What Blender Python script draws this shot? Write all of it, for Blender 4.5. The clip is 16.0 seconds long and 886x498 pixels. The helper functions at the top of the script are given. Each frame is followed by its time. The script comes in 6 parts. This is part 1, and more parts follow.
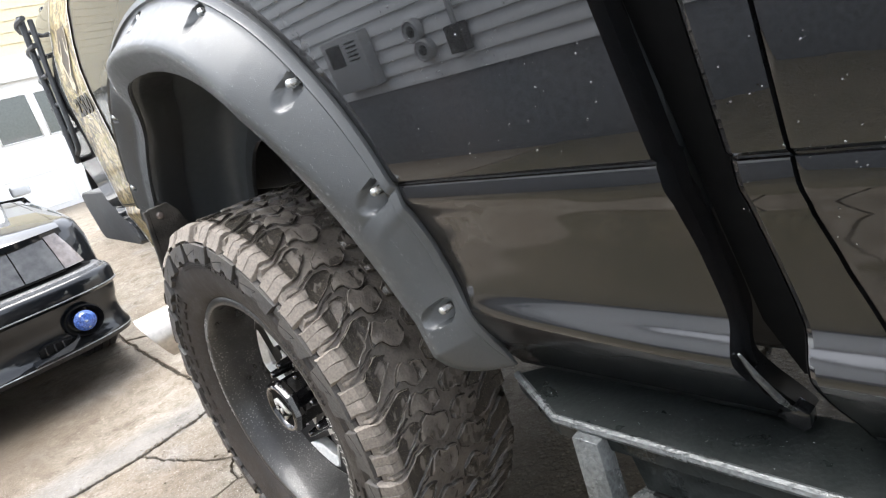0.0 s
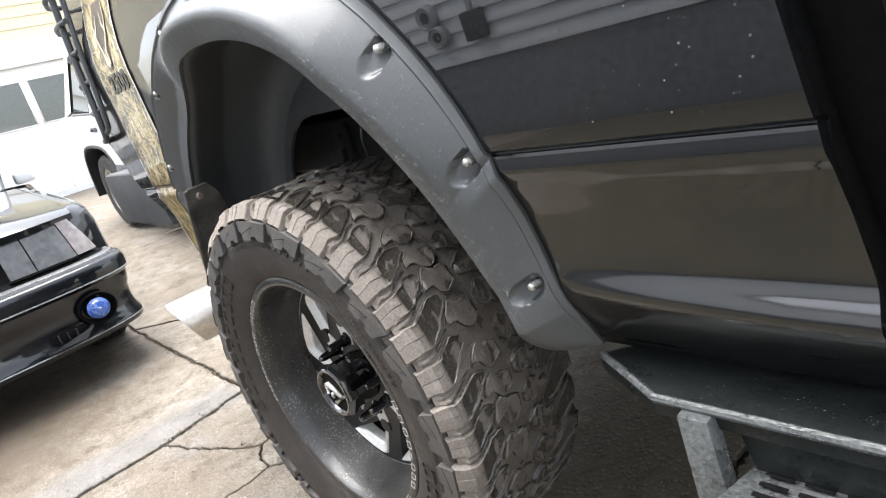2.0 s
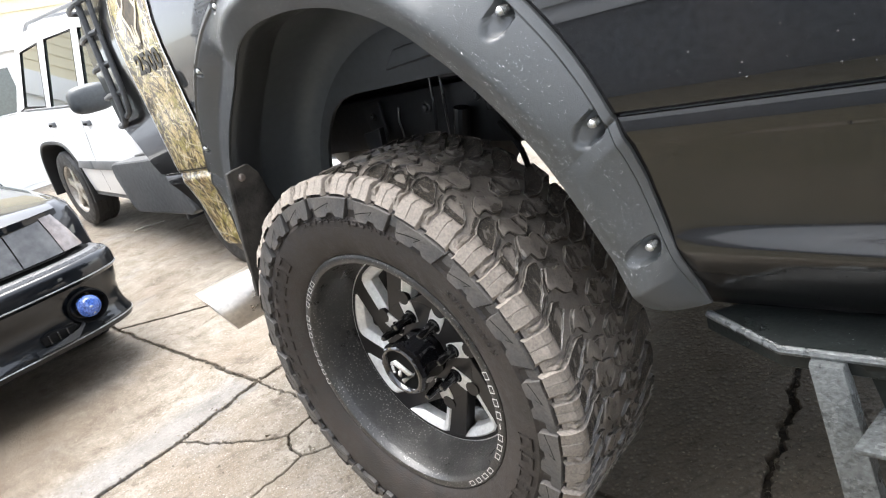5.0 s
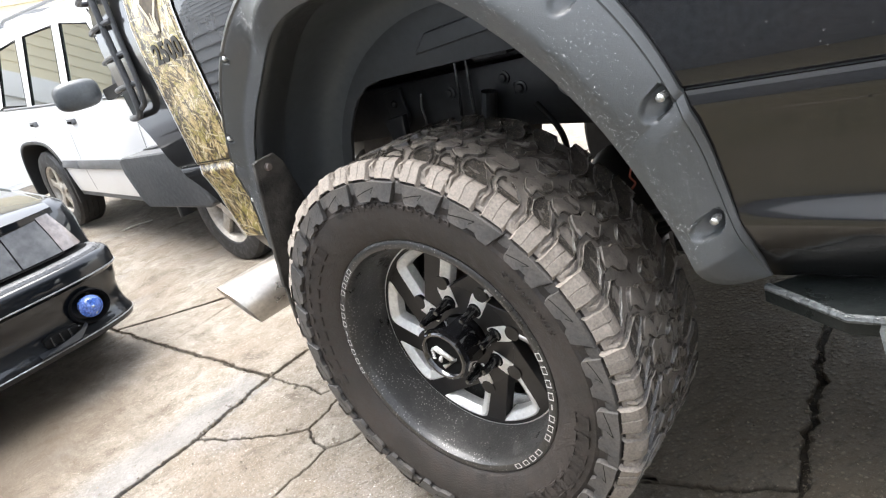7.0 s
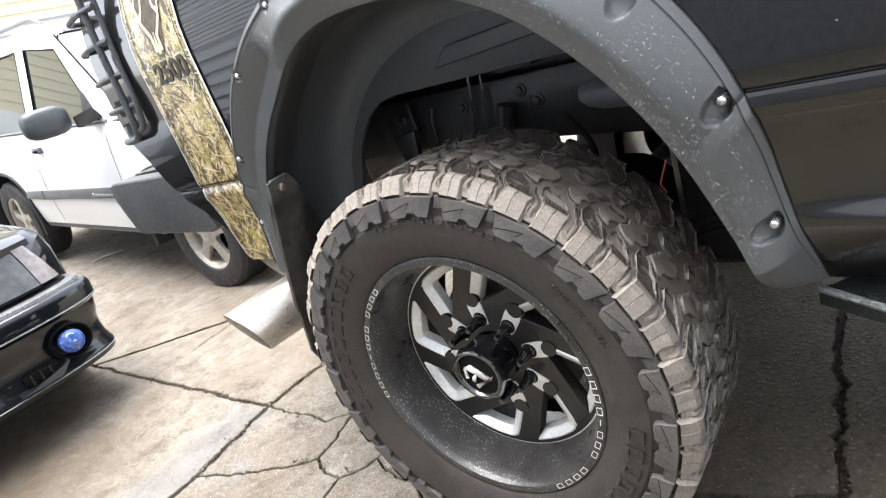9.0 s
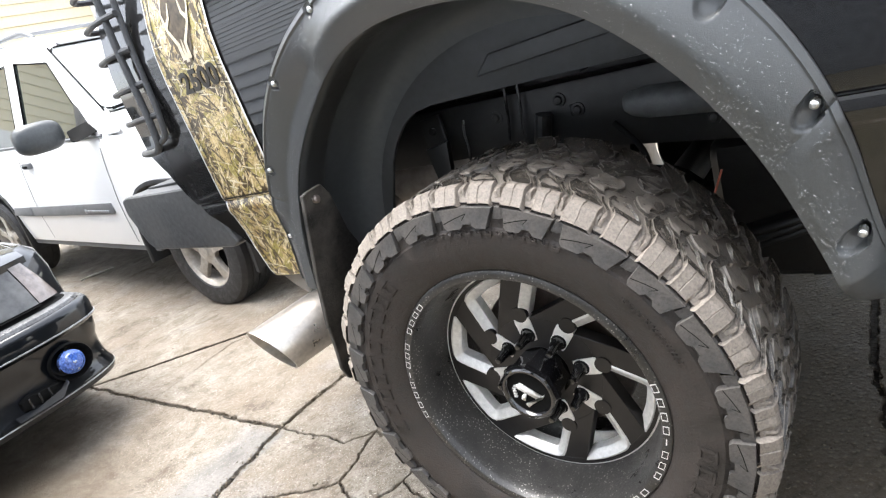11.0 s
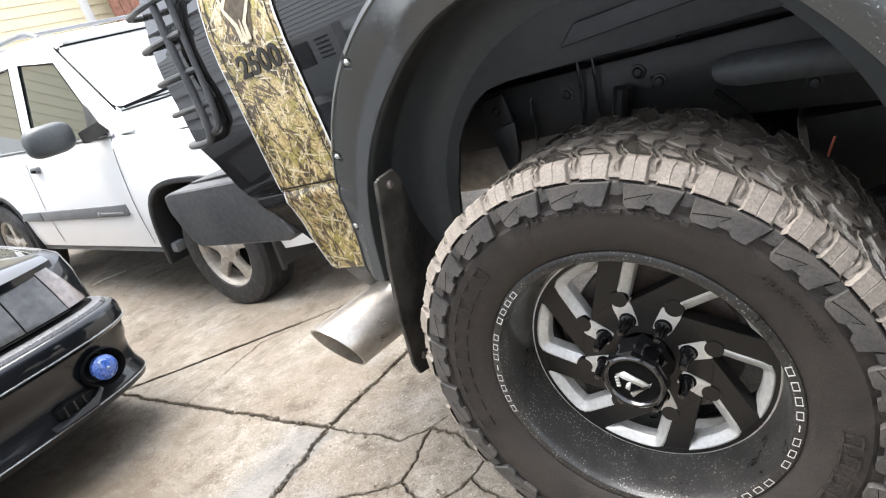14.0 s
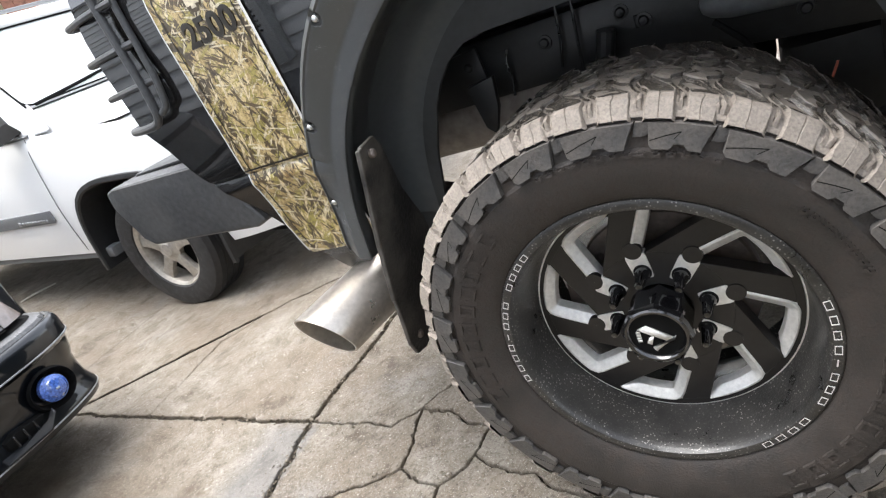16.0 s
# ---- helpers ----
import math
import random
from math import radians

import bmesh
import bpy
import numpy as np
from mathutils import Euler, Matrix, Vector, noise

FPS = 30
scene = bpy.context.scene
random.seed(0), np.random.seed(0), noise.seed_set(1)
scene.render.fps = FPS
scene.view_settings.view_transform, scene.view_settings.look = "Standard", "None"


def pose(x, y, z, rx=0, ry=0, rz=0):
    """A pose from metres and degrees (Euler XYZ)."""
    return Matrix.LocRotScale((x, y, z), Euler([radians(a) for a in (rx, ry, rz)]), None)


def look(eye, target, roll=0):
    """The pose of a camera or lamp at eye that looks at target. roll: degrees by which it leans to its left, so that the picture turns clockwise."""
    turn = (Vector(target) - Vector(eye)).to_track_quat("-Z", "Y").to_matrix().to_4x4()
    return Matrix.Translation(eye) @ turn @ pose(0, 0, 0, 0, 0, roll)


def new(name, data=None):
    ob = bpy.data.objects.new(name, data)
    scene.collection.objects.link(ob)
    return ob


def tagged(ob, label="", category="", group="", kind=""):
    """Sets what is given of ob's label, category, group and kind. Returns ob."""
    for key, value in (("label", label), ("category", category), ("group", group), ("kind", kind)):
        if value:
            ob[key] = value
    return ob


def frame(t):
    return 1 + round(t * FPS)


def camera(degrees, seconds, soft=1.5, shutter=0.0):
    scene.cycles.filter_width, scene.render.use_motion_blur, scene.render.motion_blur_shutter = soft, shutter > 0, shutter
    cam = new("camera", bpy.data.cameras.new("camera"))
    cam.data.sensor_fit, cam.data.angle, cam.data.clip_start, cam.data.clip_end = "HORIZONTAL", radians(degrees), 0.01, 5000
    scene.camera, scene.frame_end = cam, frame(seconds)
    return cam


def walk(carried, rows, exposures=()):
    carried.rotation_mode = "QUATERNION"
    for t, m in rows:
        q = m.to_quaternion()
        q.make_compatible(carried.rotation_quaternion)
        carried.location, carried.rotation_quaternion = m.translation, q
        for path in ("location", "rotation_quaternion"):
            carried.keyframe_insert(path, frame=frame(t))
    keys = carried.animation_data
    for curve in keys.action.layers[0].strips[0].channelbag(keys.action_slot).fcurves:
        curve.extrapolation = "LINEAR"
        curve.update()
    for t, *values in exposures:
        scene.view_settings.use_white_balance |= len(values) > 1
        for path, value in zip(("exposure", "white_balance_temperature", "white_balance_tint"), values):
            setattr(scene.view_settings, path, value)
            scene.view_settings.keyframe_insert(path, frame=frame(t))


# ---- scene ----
cam = camera(70.3, 16.0, soft=1.2)
PATH = [
    (0, (1.234, -0.42, 1.033), (-0.264, 0.784, 0.478), -16.7),
    (0.5, (1.206, -0.438, 1.034), (-0.29, 0.765, 0.472), -16.5),
    (1, (1.176, -0.461, 1.033), (-0.313, 0.747, 0.463), -16.1),
    (1.5, (1.147, -0.483, 1.032), (-0.337, 0.729, 0.459), -15.8),
    (2, (1.119, -0.507, 1.035), (-0.359, 0.709, 0.456), -16.2),
    (2.5, (1.09, -0.536, 1.038), (-0.376, 0.692, 0.453), -16.3),
    (3, (1.061, -0.56, 1.039), (-0.37, 0.702, 0.439), -16.0),
    (3.5, (1.032, -0.588, 1.043), (-0.37, 0.701, 0.432), -15.9),
    (4, (1.007, -0.615, 1.048), (-0.389, 0.678, 0.432), -16.3),
    (6.3, (0.891, -0.735, 1.068), (-0.44, 0.604, 0.408), -17.1),
    (6.5, (0.883, -0.738, 1.069), (-0.448, 0.599, 0.405), -17.5),
    (7, (0.86, -0.756, 1.07), (-0.467, 0.585, 0.404), -17.4),
    (7.5, (0.833, -0.773, 1.075), (-0.485, 0.576, 0.407), -17.9),
    (8, (0.803, -0.788, 1.078), (-0.486, 0.587, 0.408), -17.8),
    (8.5, (0.771, -0.8, 1.082), (-0.488, 0.613, 0.433), -17.8),
    (9, (0.739, -0.81, 1.087), (-0.505, 0.621, 0.45), -18.2),
    (9.2, (0.724, -0.815, 1.09), (-0.508, 0.63, 0.464), -18.2),
    (11.5, (0.582, -0.852, 1.107), (-0.616, 0.631, 0.501), -17.9),
    (12, (0.553, -0.859, 1.111), (-0.642, 0.623, 0.501), -18.0),
    (12.5, (0.524, -0.868, 1.113), (-0.669, 0.615, 0.498), -18.2),
    (13, (0.493, -0.879, 1.118), (-0.699, 0.603, 0.499), -18.4),
    (13.5, (0.458, -0.884, 1.121), (-0.735, 0.596, 0.497), -19.1),
    (14, (0.42, -0.89, 1.12), (-0.769, 0.591, 0.493), -19.8),
    (14.5, (0.386, -0.895, 1.121), (-0.796, 0.59, 0.49), -20.9),
    (15, (0.347, -0.898, 1.122), (-0.817, 0.595, 0.476), -22.2),
    (15.5, (0.309, -0.889, 1.118), (-0.791, 0.632, 0.429), -22.7),
    (16, (0.273, -0.876, 1.114), (-0.764, 0.657, 0.355), -23.9),
]
walk(cam, [(t, look(eye, target, roll)) for t, eye, target, roll in PATH], [(0.0, 2.50), (1.0, 2.50), (2.5, 2.58), (4.0, 2.64), (9.0, 2.66), (12.5, 2.58), (14.0, 2.50), (15.0, 2.44), (16.0, 2.28)])

# ---- light: an overcast day ----
SUN_UP, SUN_TURN = 74.0, 262.0
world = bpy.data.worlds.new("overcast_sky")
scene.world = world
world.use_nodes = True
wn, wl = world.node_tree.nodes, world.node_tree.links
sky = wn.new("ShaderNodeTexSky")
sky.sky_type, sky.sun_disc = "NISHITA", False
sky.sun_elevation, sky.sun_rotation = radians(SUN_UP), radians(SUN_TURN)
sky.air_density, sky.dust_density, sky.ozone_density = 1.0, 2.0, 1.0
grey = wn.new("ShaderNodeHueSaturation")
grey.inputs["Saturation"].default_value = 0.35
wl.new(sky.outputs[0], grey.inputs["Color"])
wl.new(grey.outputs[0], wn["Background"].inputs[0])
wn["Background"].inputs[1].default_value = 0.135
lamp = bpy.data.lights.new("sun", "SUN")
lamp.energy, lamp.angle, lamp.color = 1.3, radians(50), (1.0, 0.985, 0.96)
sun = new("sun", lamp)
az = radians(SUN_TURN)
sun.matrix_world = look((0, 0, 8), (-math.sin(az) * math.cos(radians(SUN_UP)), -math.cos(az) * math.cos(radians(SUN_UP)), 8 - math.sin(radians(SUN_UP))))

# ---- materials ----


def nodes_of(name):
    m = bpy.data.materials.new(name)
    m.use_nodes = True
    nt = m.node_tree
    return m, nt, nt.nodes["Principled BSDF"]


def texture(nt, kind, scale, detail=4.0, rough=0.55, stretch=(1, 1, 1), turn=(0, 0, 0), space="Object", curl=0.0):
    co = nt.nodes.new("ShaderNodeTexCoord")
    mp = nt.nodes.new("ShaderNodeMapping")
    if any(turn):
        # turned first, then stretched
        mp.vector_type = "TEXTURE"
        stretch = [1 / v for v in stretch]
    mp.inputs["Scale"].default_value = stretch
    mp.inputs["Rotation"].default_value = [radians(a) for a in turn]
    nt.links.new(co.outputs[space], mp.inputs[0])
    if kind == "noise":
        tx = nt.nodes.new("ShaderNodeTexNoise")
        tx.inputs["Detail"].default_value, tx.inputs["Roughness"].default_value = detail, rough
        tx.inputs["Distortion"].default_value = curl
        out = tx.outputs["Fac"]
    else:
        tx = nt.nodes.new("ShaderNodeTexVoronoi")
        tx.feature = kind
        out = tx.outputs["Distance"]
    tx.inputs["Scale"].default_value = scale
    nt.links.new(mp.outputs[0], tx.inputs["Vector"])
    return out


def ramp(nt, fac, stops):
    r = nt.nodes.new("ShaderNodeValToRGB")
    while len(r.color_ramp.elements) < len(stops):
        r.color_ramp.elements.new(0.5)
    for e, (p, c) in zip(r.color_ramp.elements, stops):
        e.position = p
        e.color = (*c, 1) if len(c) == 3 else c
    nt.links.new(fac, r.inputs[0])
    return r.outputs[0]


def mix(nt, fac, a, b, how="MIX"):
    n = nt.nodes.new("ShaderNodeMix")
    n.data_type, n.blend_type = "RGBA", how
    for i, v in ((0, fac), (6, a), (7, b)):
        if isinstance(v, (int, float)):
            n.inputs[i].default_value = v
        elif isinstance(v, tuple):
            n.inputs[i].default_value = (*v, 1)
        else:
            nt.links.new(v, n.inputs[i])
    return n.outputs[2]


def map_to(nt, value, lo, hi):
    """The value, 0 at lo and 1 at hi."""
    n = nt.nodes.new("ShaderNodeMapRange")
    n.inputs["From Min"].default_value, n.inputs["From Max"].default_value = lo, hi
    nt.links.new(value, n.inputs["Value"])
    return n.outputs[0]


def grey2(v):
    return (v, v, v)


def bump(nt, bsdf, height, depth, strength=1.0):
    b = nt.nodes.new("ShaderNodeBump")
    b.inputs["Strength"].default_value, b.inputs["Distance"].default_value = strength, depth
    nt.links.new(height, b.inputs["Height"])
    nt.links.new(b.outputs[0], bsdf.inputs["Normal"])
    return b


def basic(name, colour, rough=0.5, metal=0.0, scale=40.0, vary=0.25, relief=0.0, coat=0.0, rough_vary=0.1, stain=0.0, stain_colour=(0.2, 0.17, 0.13), gloss=0.5):
    """Colour with fine grain and broad stains, roughness that varies, and fine relief."""
    m, nt, p = nodes_of(name)
    g = texture(nt, "noise", scale)
    big = texture(nt, "noise", scale * 0.09, 5.0, 0.6)
    c = mix(nt, ramp(nt, g, [(0.3, grey2(0.0)), (0.7, grey2(1.0))]), tuple(v * (1 - vary) for v in colour), tuple(min(1, v * (1 + vary)) for v in colour))
    if stain:
        c = mix(nt, ramp(nt, big, [(0.42, grey2(0.0)), (0.72, grey2(stain))]), c, stain_colour)
    nt.links.new(c, p.inputs["Base Color"])
    r = ramp(nt, big, [(0.3, grey2(max(0.02, rough - rough_vary))), (0.7, grey2(min(1, rough + rough_vary)))])
    nt.links.new(r, p.inputs["Roughness"])
    p.inputs["Metallic"].default_value = metal
    p.inputs["Coat Weight"].default_value = coat
    p.inputs["Specular IOR Level"].default_value = gloss
    p.inputs["Coat Roughness"].default_value = 0.04
    if relief:
        bump(nt, p, g, relief)
    return m


def paint(name, colour, dirt=0.25, dirt_colour=(0.10, 0.085, 0.07), metal=0.0, ior=1.5, low_film=False, spec=0.2):
    """Clear-coated body paint under a thin film of road dirt and dried drops."""
    m, nt, p = nodes_of(name)
    flake = texture(nt, "noise", 900, 1.0)
    film = texture(nt, "noise", 6, 6.0, 0.65)
    spots = texture(nt, "F1", 110)
    c = mix(nt, flake, tuple(v * 0.85 for v in colour), tuple(v * 1.15 for v in colour))
    c = mix(nt, ramp(nt, film, [(0.40, grey2(0.0)), (0.8, grey2(dirt))]), c, dirt_colour)
    nt.links.new(c, p.inputs["Base Color"])
    p.inputs["Metallic"].default_value = metal
    p.inputs["Roughness"].default_value = 0.35
    p.inputs["Coat Weight"].default_value = 1.0
    p.inputs["Coat IOR"].default_value = ior
    p.inputs["Specular IOR Level"].default_value = spec
    r = ramp(nt, film, [(0.35, grey2(0.008)), (0.75, grey2(0.03))])
    if low_film:
        # road film dulls the foot of the panels
        co = nt.nodes.new("ShaderNodeTexCoord")
        xyz = nt.nodes.new("ShaderNodeSeparateXYZ")
        nt.links.new(co.outputs["Object"], xyz.inputs[0])
        r = mix(nt, ramp(nt, xyz.outputs["Z"], [(0.70, grey2(1.0)), (0.88, grey2(0.0))]), r, grey2(0.13))
    nt.links.new(r, p.inputs["Coat Roughness"])
    b = nt.nodes.new("ShaderNodeBump")
    b.inputs["Distance"].default_value = 0.0004
    b.inputs["Strength"].default_value = 0.12
    nt.links.new(ramp(nt, spots, [(0.0, grey2(1.0)), (0.12, grey2(0.0))]), b.inputs["Height"])
    nt.links.new(b.outputs[0], p.inputs["Coat Normal"])
    return m


def concrete():
    m, nt, p = nodes_of("worn_concrete")
    big = texture(nt, "noise", 1.7, 7.0, 0.62, space="Object")
    mid = texture(nt, "noise", 9, 6.0, 0.7)
    fine = texture(nt, "noise", 90, 5.0, 0.75)
    grit = texture(nt, "F1", 75)
    c = ramp(nt, mid, [(0.30, (0.152, 0.129, 0.099)), (0.5, (0.236, 0.211, 0.174)), (0.70, (0.315, 0.289, 0.250))])
    c = mix(nt, ramp(nt, big, [(0.40, grey2(0.62)), (0.60, grey2(0.0))]), c, (0.150, 0.112, 0.075))
    c = mix(nt, ramp(nt, texture(nt, "noise", 5.5, 7.0, 0.72, turn=(0, 0, 75)), [(0.34, grey2(0.85)), (0.47, grey2(0.0))]), c, (0.085, 0.063, 0.043))
    c = mix(nt, ramp(nt, texture(nt, "noise", 2.6, 5.0, 0.6, turn=(0, 0, 40)), [(0.56, grey2(0.0)), (0.72, grey2(0.4))]), c, (0.25, 0.255, 0.265))
    c = mix(nt, ramp(nt, grit, [(0.10, grey2(0.55)), (0.3, grey2(0.0))]), c, (0.075, 0.064, 0.052))
    c = mix(nt, ramp(nt, fine, [(0.38, grey2(0.6)), (0.48, grey2(0.0))]), c, (0.085, 0.068, 0.052))
    c = mix(nt, ramp(nt, fine, [(0.62, grey2(0.0)), (0.70, grey2(0.45))]), c, (0.42, 0.40, 0.365))
    spots = texture(nt, "noise", 21, 3.0, 0.6)
    c = mix(nt, mix(nt, 1.0, ramp(nt, texture(nt, "F1", 44), [(0.10, grey2(0.7)), (0.18, grey2(0.0))]), ramp(nt, spots, [(0.54, grey2(0.0)), (0.58, grey2(1.0))]), "MULTIPLY"), c, (0.070, 0.055, 0.040))
    c = mix(nt, mix(nt, 1.0, ramp(nt, texture(nt, "F1", 57, turn=(0, 0, 33)), [(0.11, grey2(0.9)), (0.19, grey2(0.0))]), ramp(nt, spots, [(0.42, grey2(1.0)), (0.50, grey2(0.0))]), "MULTIPLY"), c, (0.50, 0.47, 0.41))
    flaked = texture(nt, "noise", 13, 9.0, 0.78, turn=(0, 0, 20))
    c = mix(nt, ramp(nt, flaked, [(0.37, grey2(0.75)), (0.45, grey2(0.0))]), c, (0.125, 0.095, 0.066))
    grains = texture(nt, "F1", 260)
    c = mix(nt, ramp(nt, grains, [(0.16, grey2(0.95)), (0.26, grey2(0.0))]), c, ramp(nt, texture(nt, "noise", 160, 2.0), [(0.44, (0.055, 0.046, 0.038)), (0.54, (0.58, 0.545, 0.48))]))
    # spalled flecks and exposed pale stones
    fleck = texture(nt, "noise", 34, 7.0, 0.74, turn=(0, 0, 55), stretch=(0.55, 1.3, 1))
    c = mix(nt, ramp(nt, fleck, [(0.365, grey2(0.8)), (0.405, grey2(0.0))]), c, (0.105, 0.082, 0.060))
    c = mix(nt, ramp(nt, fleck, [(0.625, grey2(0.0)), (0.66, grey2(0.6))]), c, (0.40, 0.37, 0.32))
    # a washed grey band along the open joint behind the truck
    co = nt.nodes.new("ShaderNodeTexCoord")
    at = nt.nodes.new("ShaderNodeSeparateXYZ")
    nt.links.new(co.outputs["Object"], at.inputs[0])
    band = ramp(nt, mix(nt, 0.16, map_to(nt, at.outputs["X"], -1.75, -1.15), texture(nt, "noise", 7, 6.0, 0.7)), [(0.46, grey2(0.0)), (0.62, grey2(0.5)), (0.82, grey2(0.5)), (0.86, grey2(0.0))])
    band = mix(nt, 1.0, band, ramp(nt, map_to(nt, at.outputs["Y"], -0.9, 0.4), [(0.0, grey2(0.0)), (0.45, grey2(1.0)), (0.86, grey2(1.0)), (0.90, grey2(0.0))]), "MULTIPLY")
    c = mix(nt, band, c, (0.172, 0.173, 0.176))
    # brown dampness by the parked coupe, with shade at its nose put in
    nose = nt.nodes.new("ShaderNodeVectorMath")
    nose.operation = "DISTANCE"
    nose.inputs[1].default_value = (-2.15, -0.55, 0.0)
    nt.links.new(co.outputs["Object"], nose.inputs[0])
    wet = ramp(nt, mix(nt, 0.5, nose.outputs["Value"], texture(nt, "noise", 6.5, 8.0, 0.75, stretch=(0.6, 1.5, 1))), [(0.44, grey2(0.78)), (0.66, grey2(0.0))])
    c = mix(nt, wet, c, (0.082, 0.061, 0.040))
    # shade and wet grime below the cab, put into the colour as an oval
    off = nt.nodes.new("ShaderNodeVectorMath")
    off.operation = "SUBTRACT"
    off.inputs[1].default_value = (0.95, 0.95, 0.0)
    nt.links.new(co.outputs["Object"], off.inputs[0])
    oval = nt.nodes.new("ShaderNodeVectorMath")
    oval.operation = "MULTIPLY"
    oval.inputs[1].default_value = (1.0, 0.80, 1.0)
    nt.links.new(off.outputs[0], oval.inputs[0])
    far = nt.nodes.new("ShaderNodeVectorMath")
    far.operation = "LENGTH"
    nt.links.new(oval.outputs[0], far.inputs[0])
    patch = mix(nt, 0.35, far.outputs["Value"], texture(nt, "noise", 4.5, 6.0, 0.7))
    shaded = ramp(nt, patch, [(0.70, grey2(0.80)), (0.95, grey2(0.0))])
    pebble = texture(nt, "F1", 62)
    shaded_grit = mix(nt, ramp(nt, pebble, [(0.12, grey2(0.8)), (0.32, grey2(0.0))]), (0.070, 0.055, 0.036), (0.17, 0.140, 0.098))
    shaded_grit = mix(nt, ramp(nt, fleck, [(0.40, grey2(0.7)), (0.50, grey2(0.0))]), shaded_grit, (0.030, 0.023, 0.015))
    c = mix(nt, shaded, c, shaded_grit)
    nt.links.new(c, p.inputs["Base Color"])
    r = ramp(nt, big, [(0.35, grey2(0.52)), (0.65, grey2(0.85))])
    r = mix(nt, shaded, r, ramp(nt, mid, [(0.4, grey2(0.62)), (0.6, grey2(0.85))]))
    p.inputs["Specular IOR Level"].default_value = 0.3
    nt.links.new(r, p.inputs["Roughness"])
    h = mix(nt, 0.5, fine, mid)
    h = mix(nt, shaded, h, mix(nt, 0.40, h, ramp(nt, pebble, [(0.1, grey2(0.8)), (0.55, grey2(0.2))])))
    bump(nt, p, h, 0.012, 1.0)
    return m


def rubber(name, mud, base=(0.022, 0.022, 0.023), mud_colour=(0.21, 0.175, 0.14), outer_mud=0.0):
    m, nt, p = nodes_of(name)
    fine = texture(nt, "noise", 260, 3.0)
    cake = texture(nt, "noise", 28, 6.0, 0.7)
    big = texture(nt, "noise", 7, 4.0, 0.6)
    f = mix(nt, 0.45, cake, big)
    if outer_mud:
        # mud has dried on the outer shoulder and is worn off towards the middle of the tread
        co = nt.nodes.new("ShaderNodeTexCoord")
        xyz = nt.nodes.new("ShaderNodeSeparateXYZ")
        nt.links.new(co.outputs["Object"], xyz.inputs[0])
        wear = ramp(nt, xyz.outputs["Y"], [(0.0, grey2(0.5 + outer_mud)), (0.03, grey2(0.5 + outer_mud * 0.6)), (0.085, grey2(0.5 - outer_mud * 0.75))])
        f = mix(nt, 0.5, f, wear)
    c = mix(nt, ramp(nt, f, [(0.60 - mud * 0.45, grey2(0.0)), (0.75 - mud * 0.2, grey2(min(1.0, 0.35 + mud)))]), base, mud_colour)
    c = mix(nt, ramp(nt, fine, [(0.3, grey2(0.35)), (0.6, grey2(0.0))]), c, (0.015, 0.013, 0.012))
    r = ramp(nt, f, [(0.35, grey2(0.17 if outer_mud else 0.42)), (0.65, grey2(0.85))])
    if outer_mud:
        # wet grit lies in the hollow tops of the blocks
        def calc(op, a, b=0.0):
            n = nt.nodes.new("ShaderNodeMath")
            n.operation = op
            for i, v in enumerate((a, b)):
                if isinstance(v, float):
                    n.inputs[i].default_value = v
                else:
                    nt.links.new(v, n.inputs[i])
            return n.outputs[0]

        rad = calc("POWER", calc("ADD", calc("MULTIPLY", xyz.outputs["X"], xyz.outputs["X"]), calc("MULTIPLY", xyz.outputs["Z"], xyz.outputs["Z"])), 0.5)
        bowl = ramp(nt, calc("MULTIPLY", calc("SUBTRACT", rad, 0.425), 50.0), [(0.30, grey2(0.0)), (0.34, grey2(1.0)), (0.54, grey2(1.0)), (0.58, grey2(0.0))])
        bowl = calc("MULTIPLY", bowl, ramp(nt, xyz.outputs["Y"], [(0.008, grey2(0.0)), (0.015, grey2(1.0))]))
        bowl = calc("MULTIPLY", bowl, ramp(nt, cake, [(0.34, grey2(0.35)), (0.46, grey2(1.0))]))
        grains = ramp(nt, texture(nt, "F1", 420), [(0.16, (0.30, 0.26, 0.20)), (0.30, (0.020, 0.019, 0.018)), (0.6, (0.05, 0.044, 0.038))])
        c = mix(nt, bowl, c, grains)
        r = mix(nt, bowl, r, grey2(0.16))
    nt.links.new(c, p.inputs["Base Color"])
    nt.links.new(r, p.inputs["Roughness"])
    bump(nt, p, mix(nt, 0.6, fine, cake), 0.0035, 0.8)
    return m


def dusty_paint(name):
    """Satin black under brake dust: grey film, pale water spots and scuffs."""
    m, nt, p = nodes_of(name)
    film = texture(nt, "noise", 11, 6.0, 0.65)
    fine = texture(nt, "noise", 240, 3.0, 0.6)
    dots = texture(nt, "F1", 170)
    c = mix(nt, ramp(nt, film, [(0.38, grey2(0.15)), (0.70, grey2(0.9))]), (0.012, 0.0118, 0.0118), (0.044, 0.0415, 0.038))
    c = mix(nt, ramp(nt, fine, [(0.58, grey2(0.0)), (0.68, grey2(0.4))]), c, (0.10, 0.095, 0.088))
    spot = mix(nt, ramp(nt, dots, [(0.17, grey2(1.0)), (0.28, grey2(0.0))]), grey2(0.0), ramp(nt, texture(nt, "noise", 22, 5.0, 0.7), [(0.44, grey2(0.0)), (0.58, grey2(0.9))]))
    c = mix(nt, spot, c, (0.26, 0.25, 0.23))
    nt.links.new(c, p.inputs["Base Color"])
    nt.links.new(ramp(nt, film, [(0.3, grey2(0.22)), (0.7, grey2(0.5))]), p.inputs["Roughness"])
    p.inputs["Coat Weight"].default_value = 0.25
    bump(nt, p, fine, 0.0008)
    return m


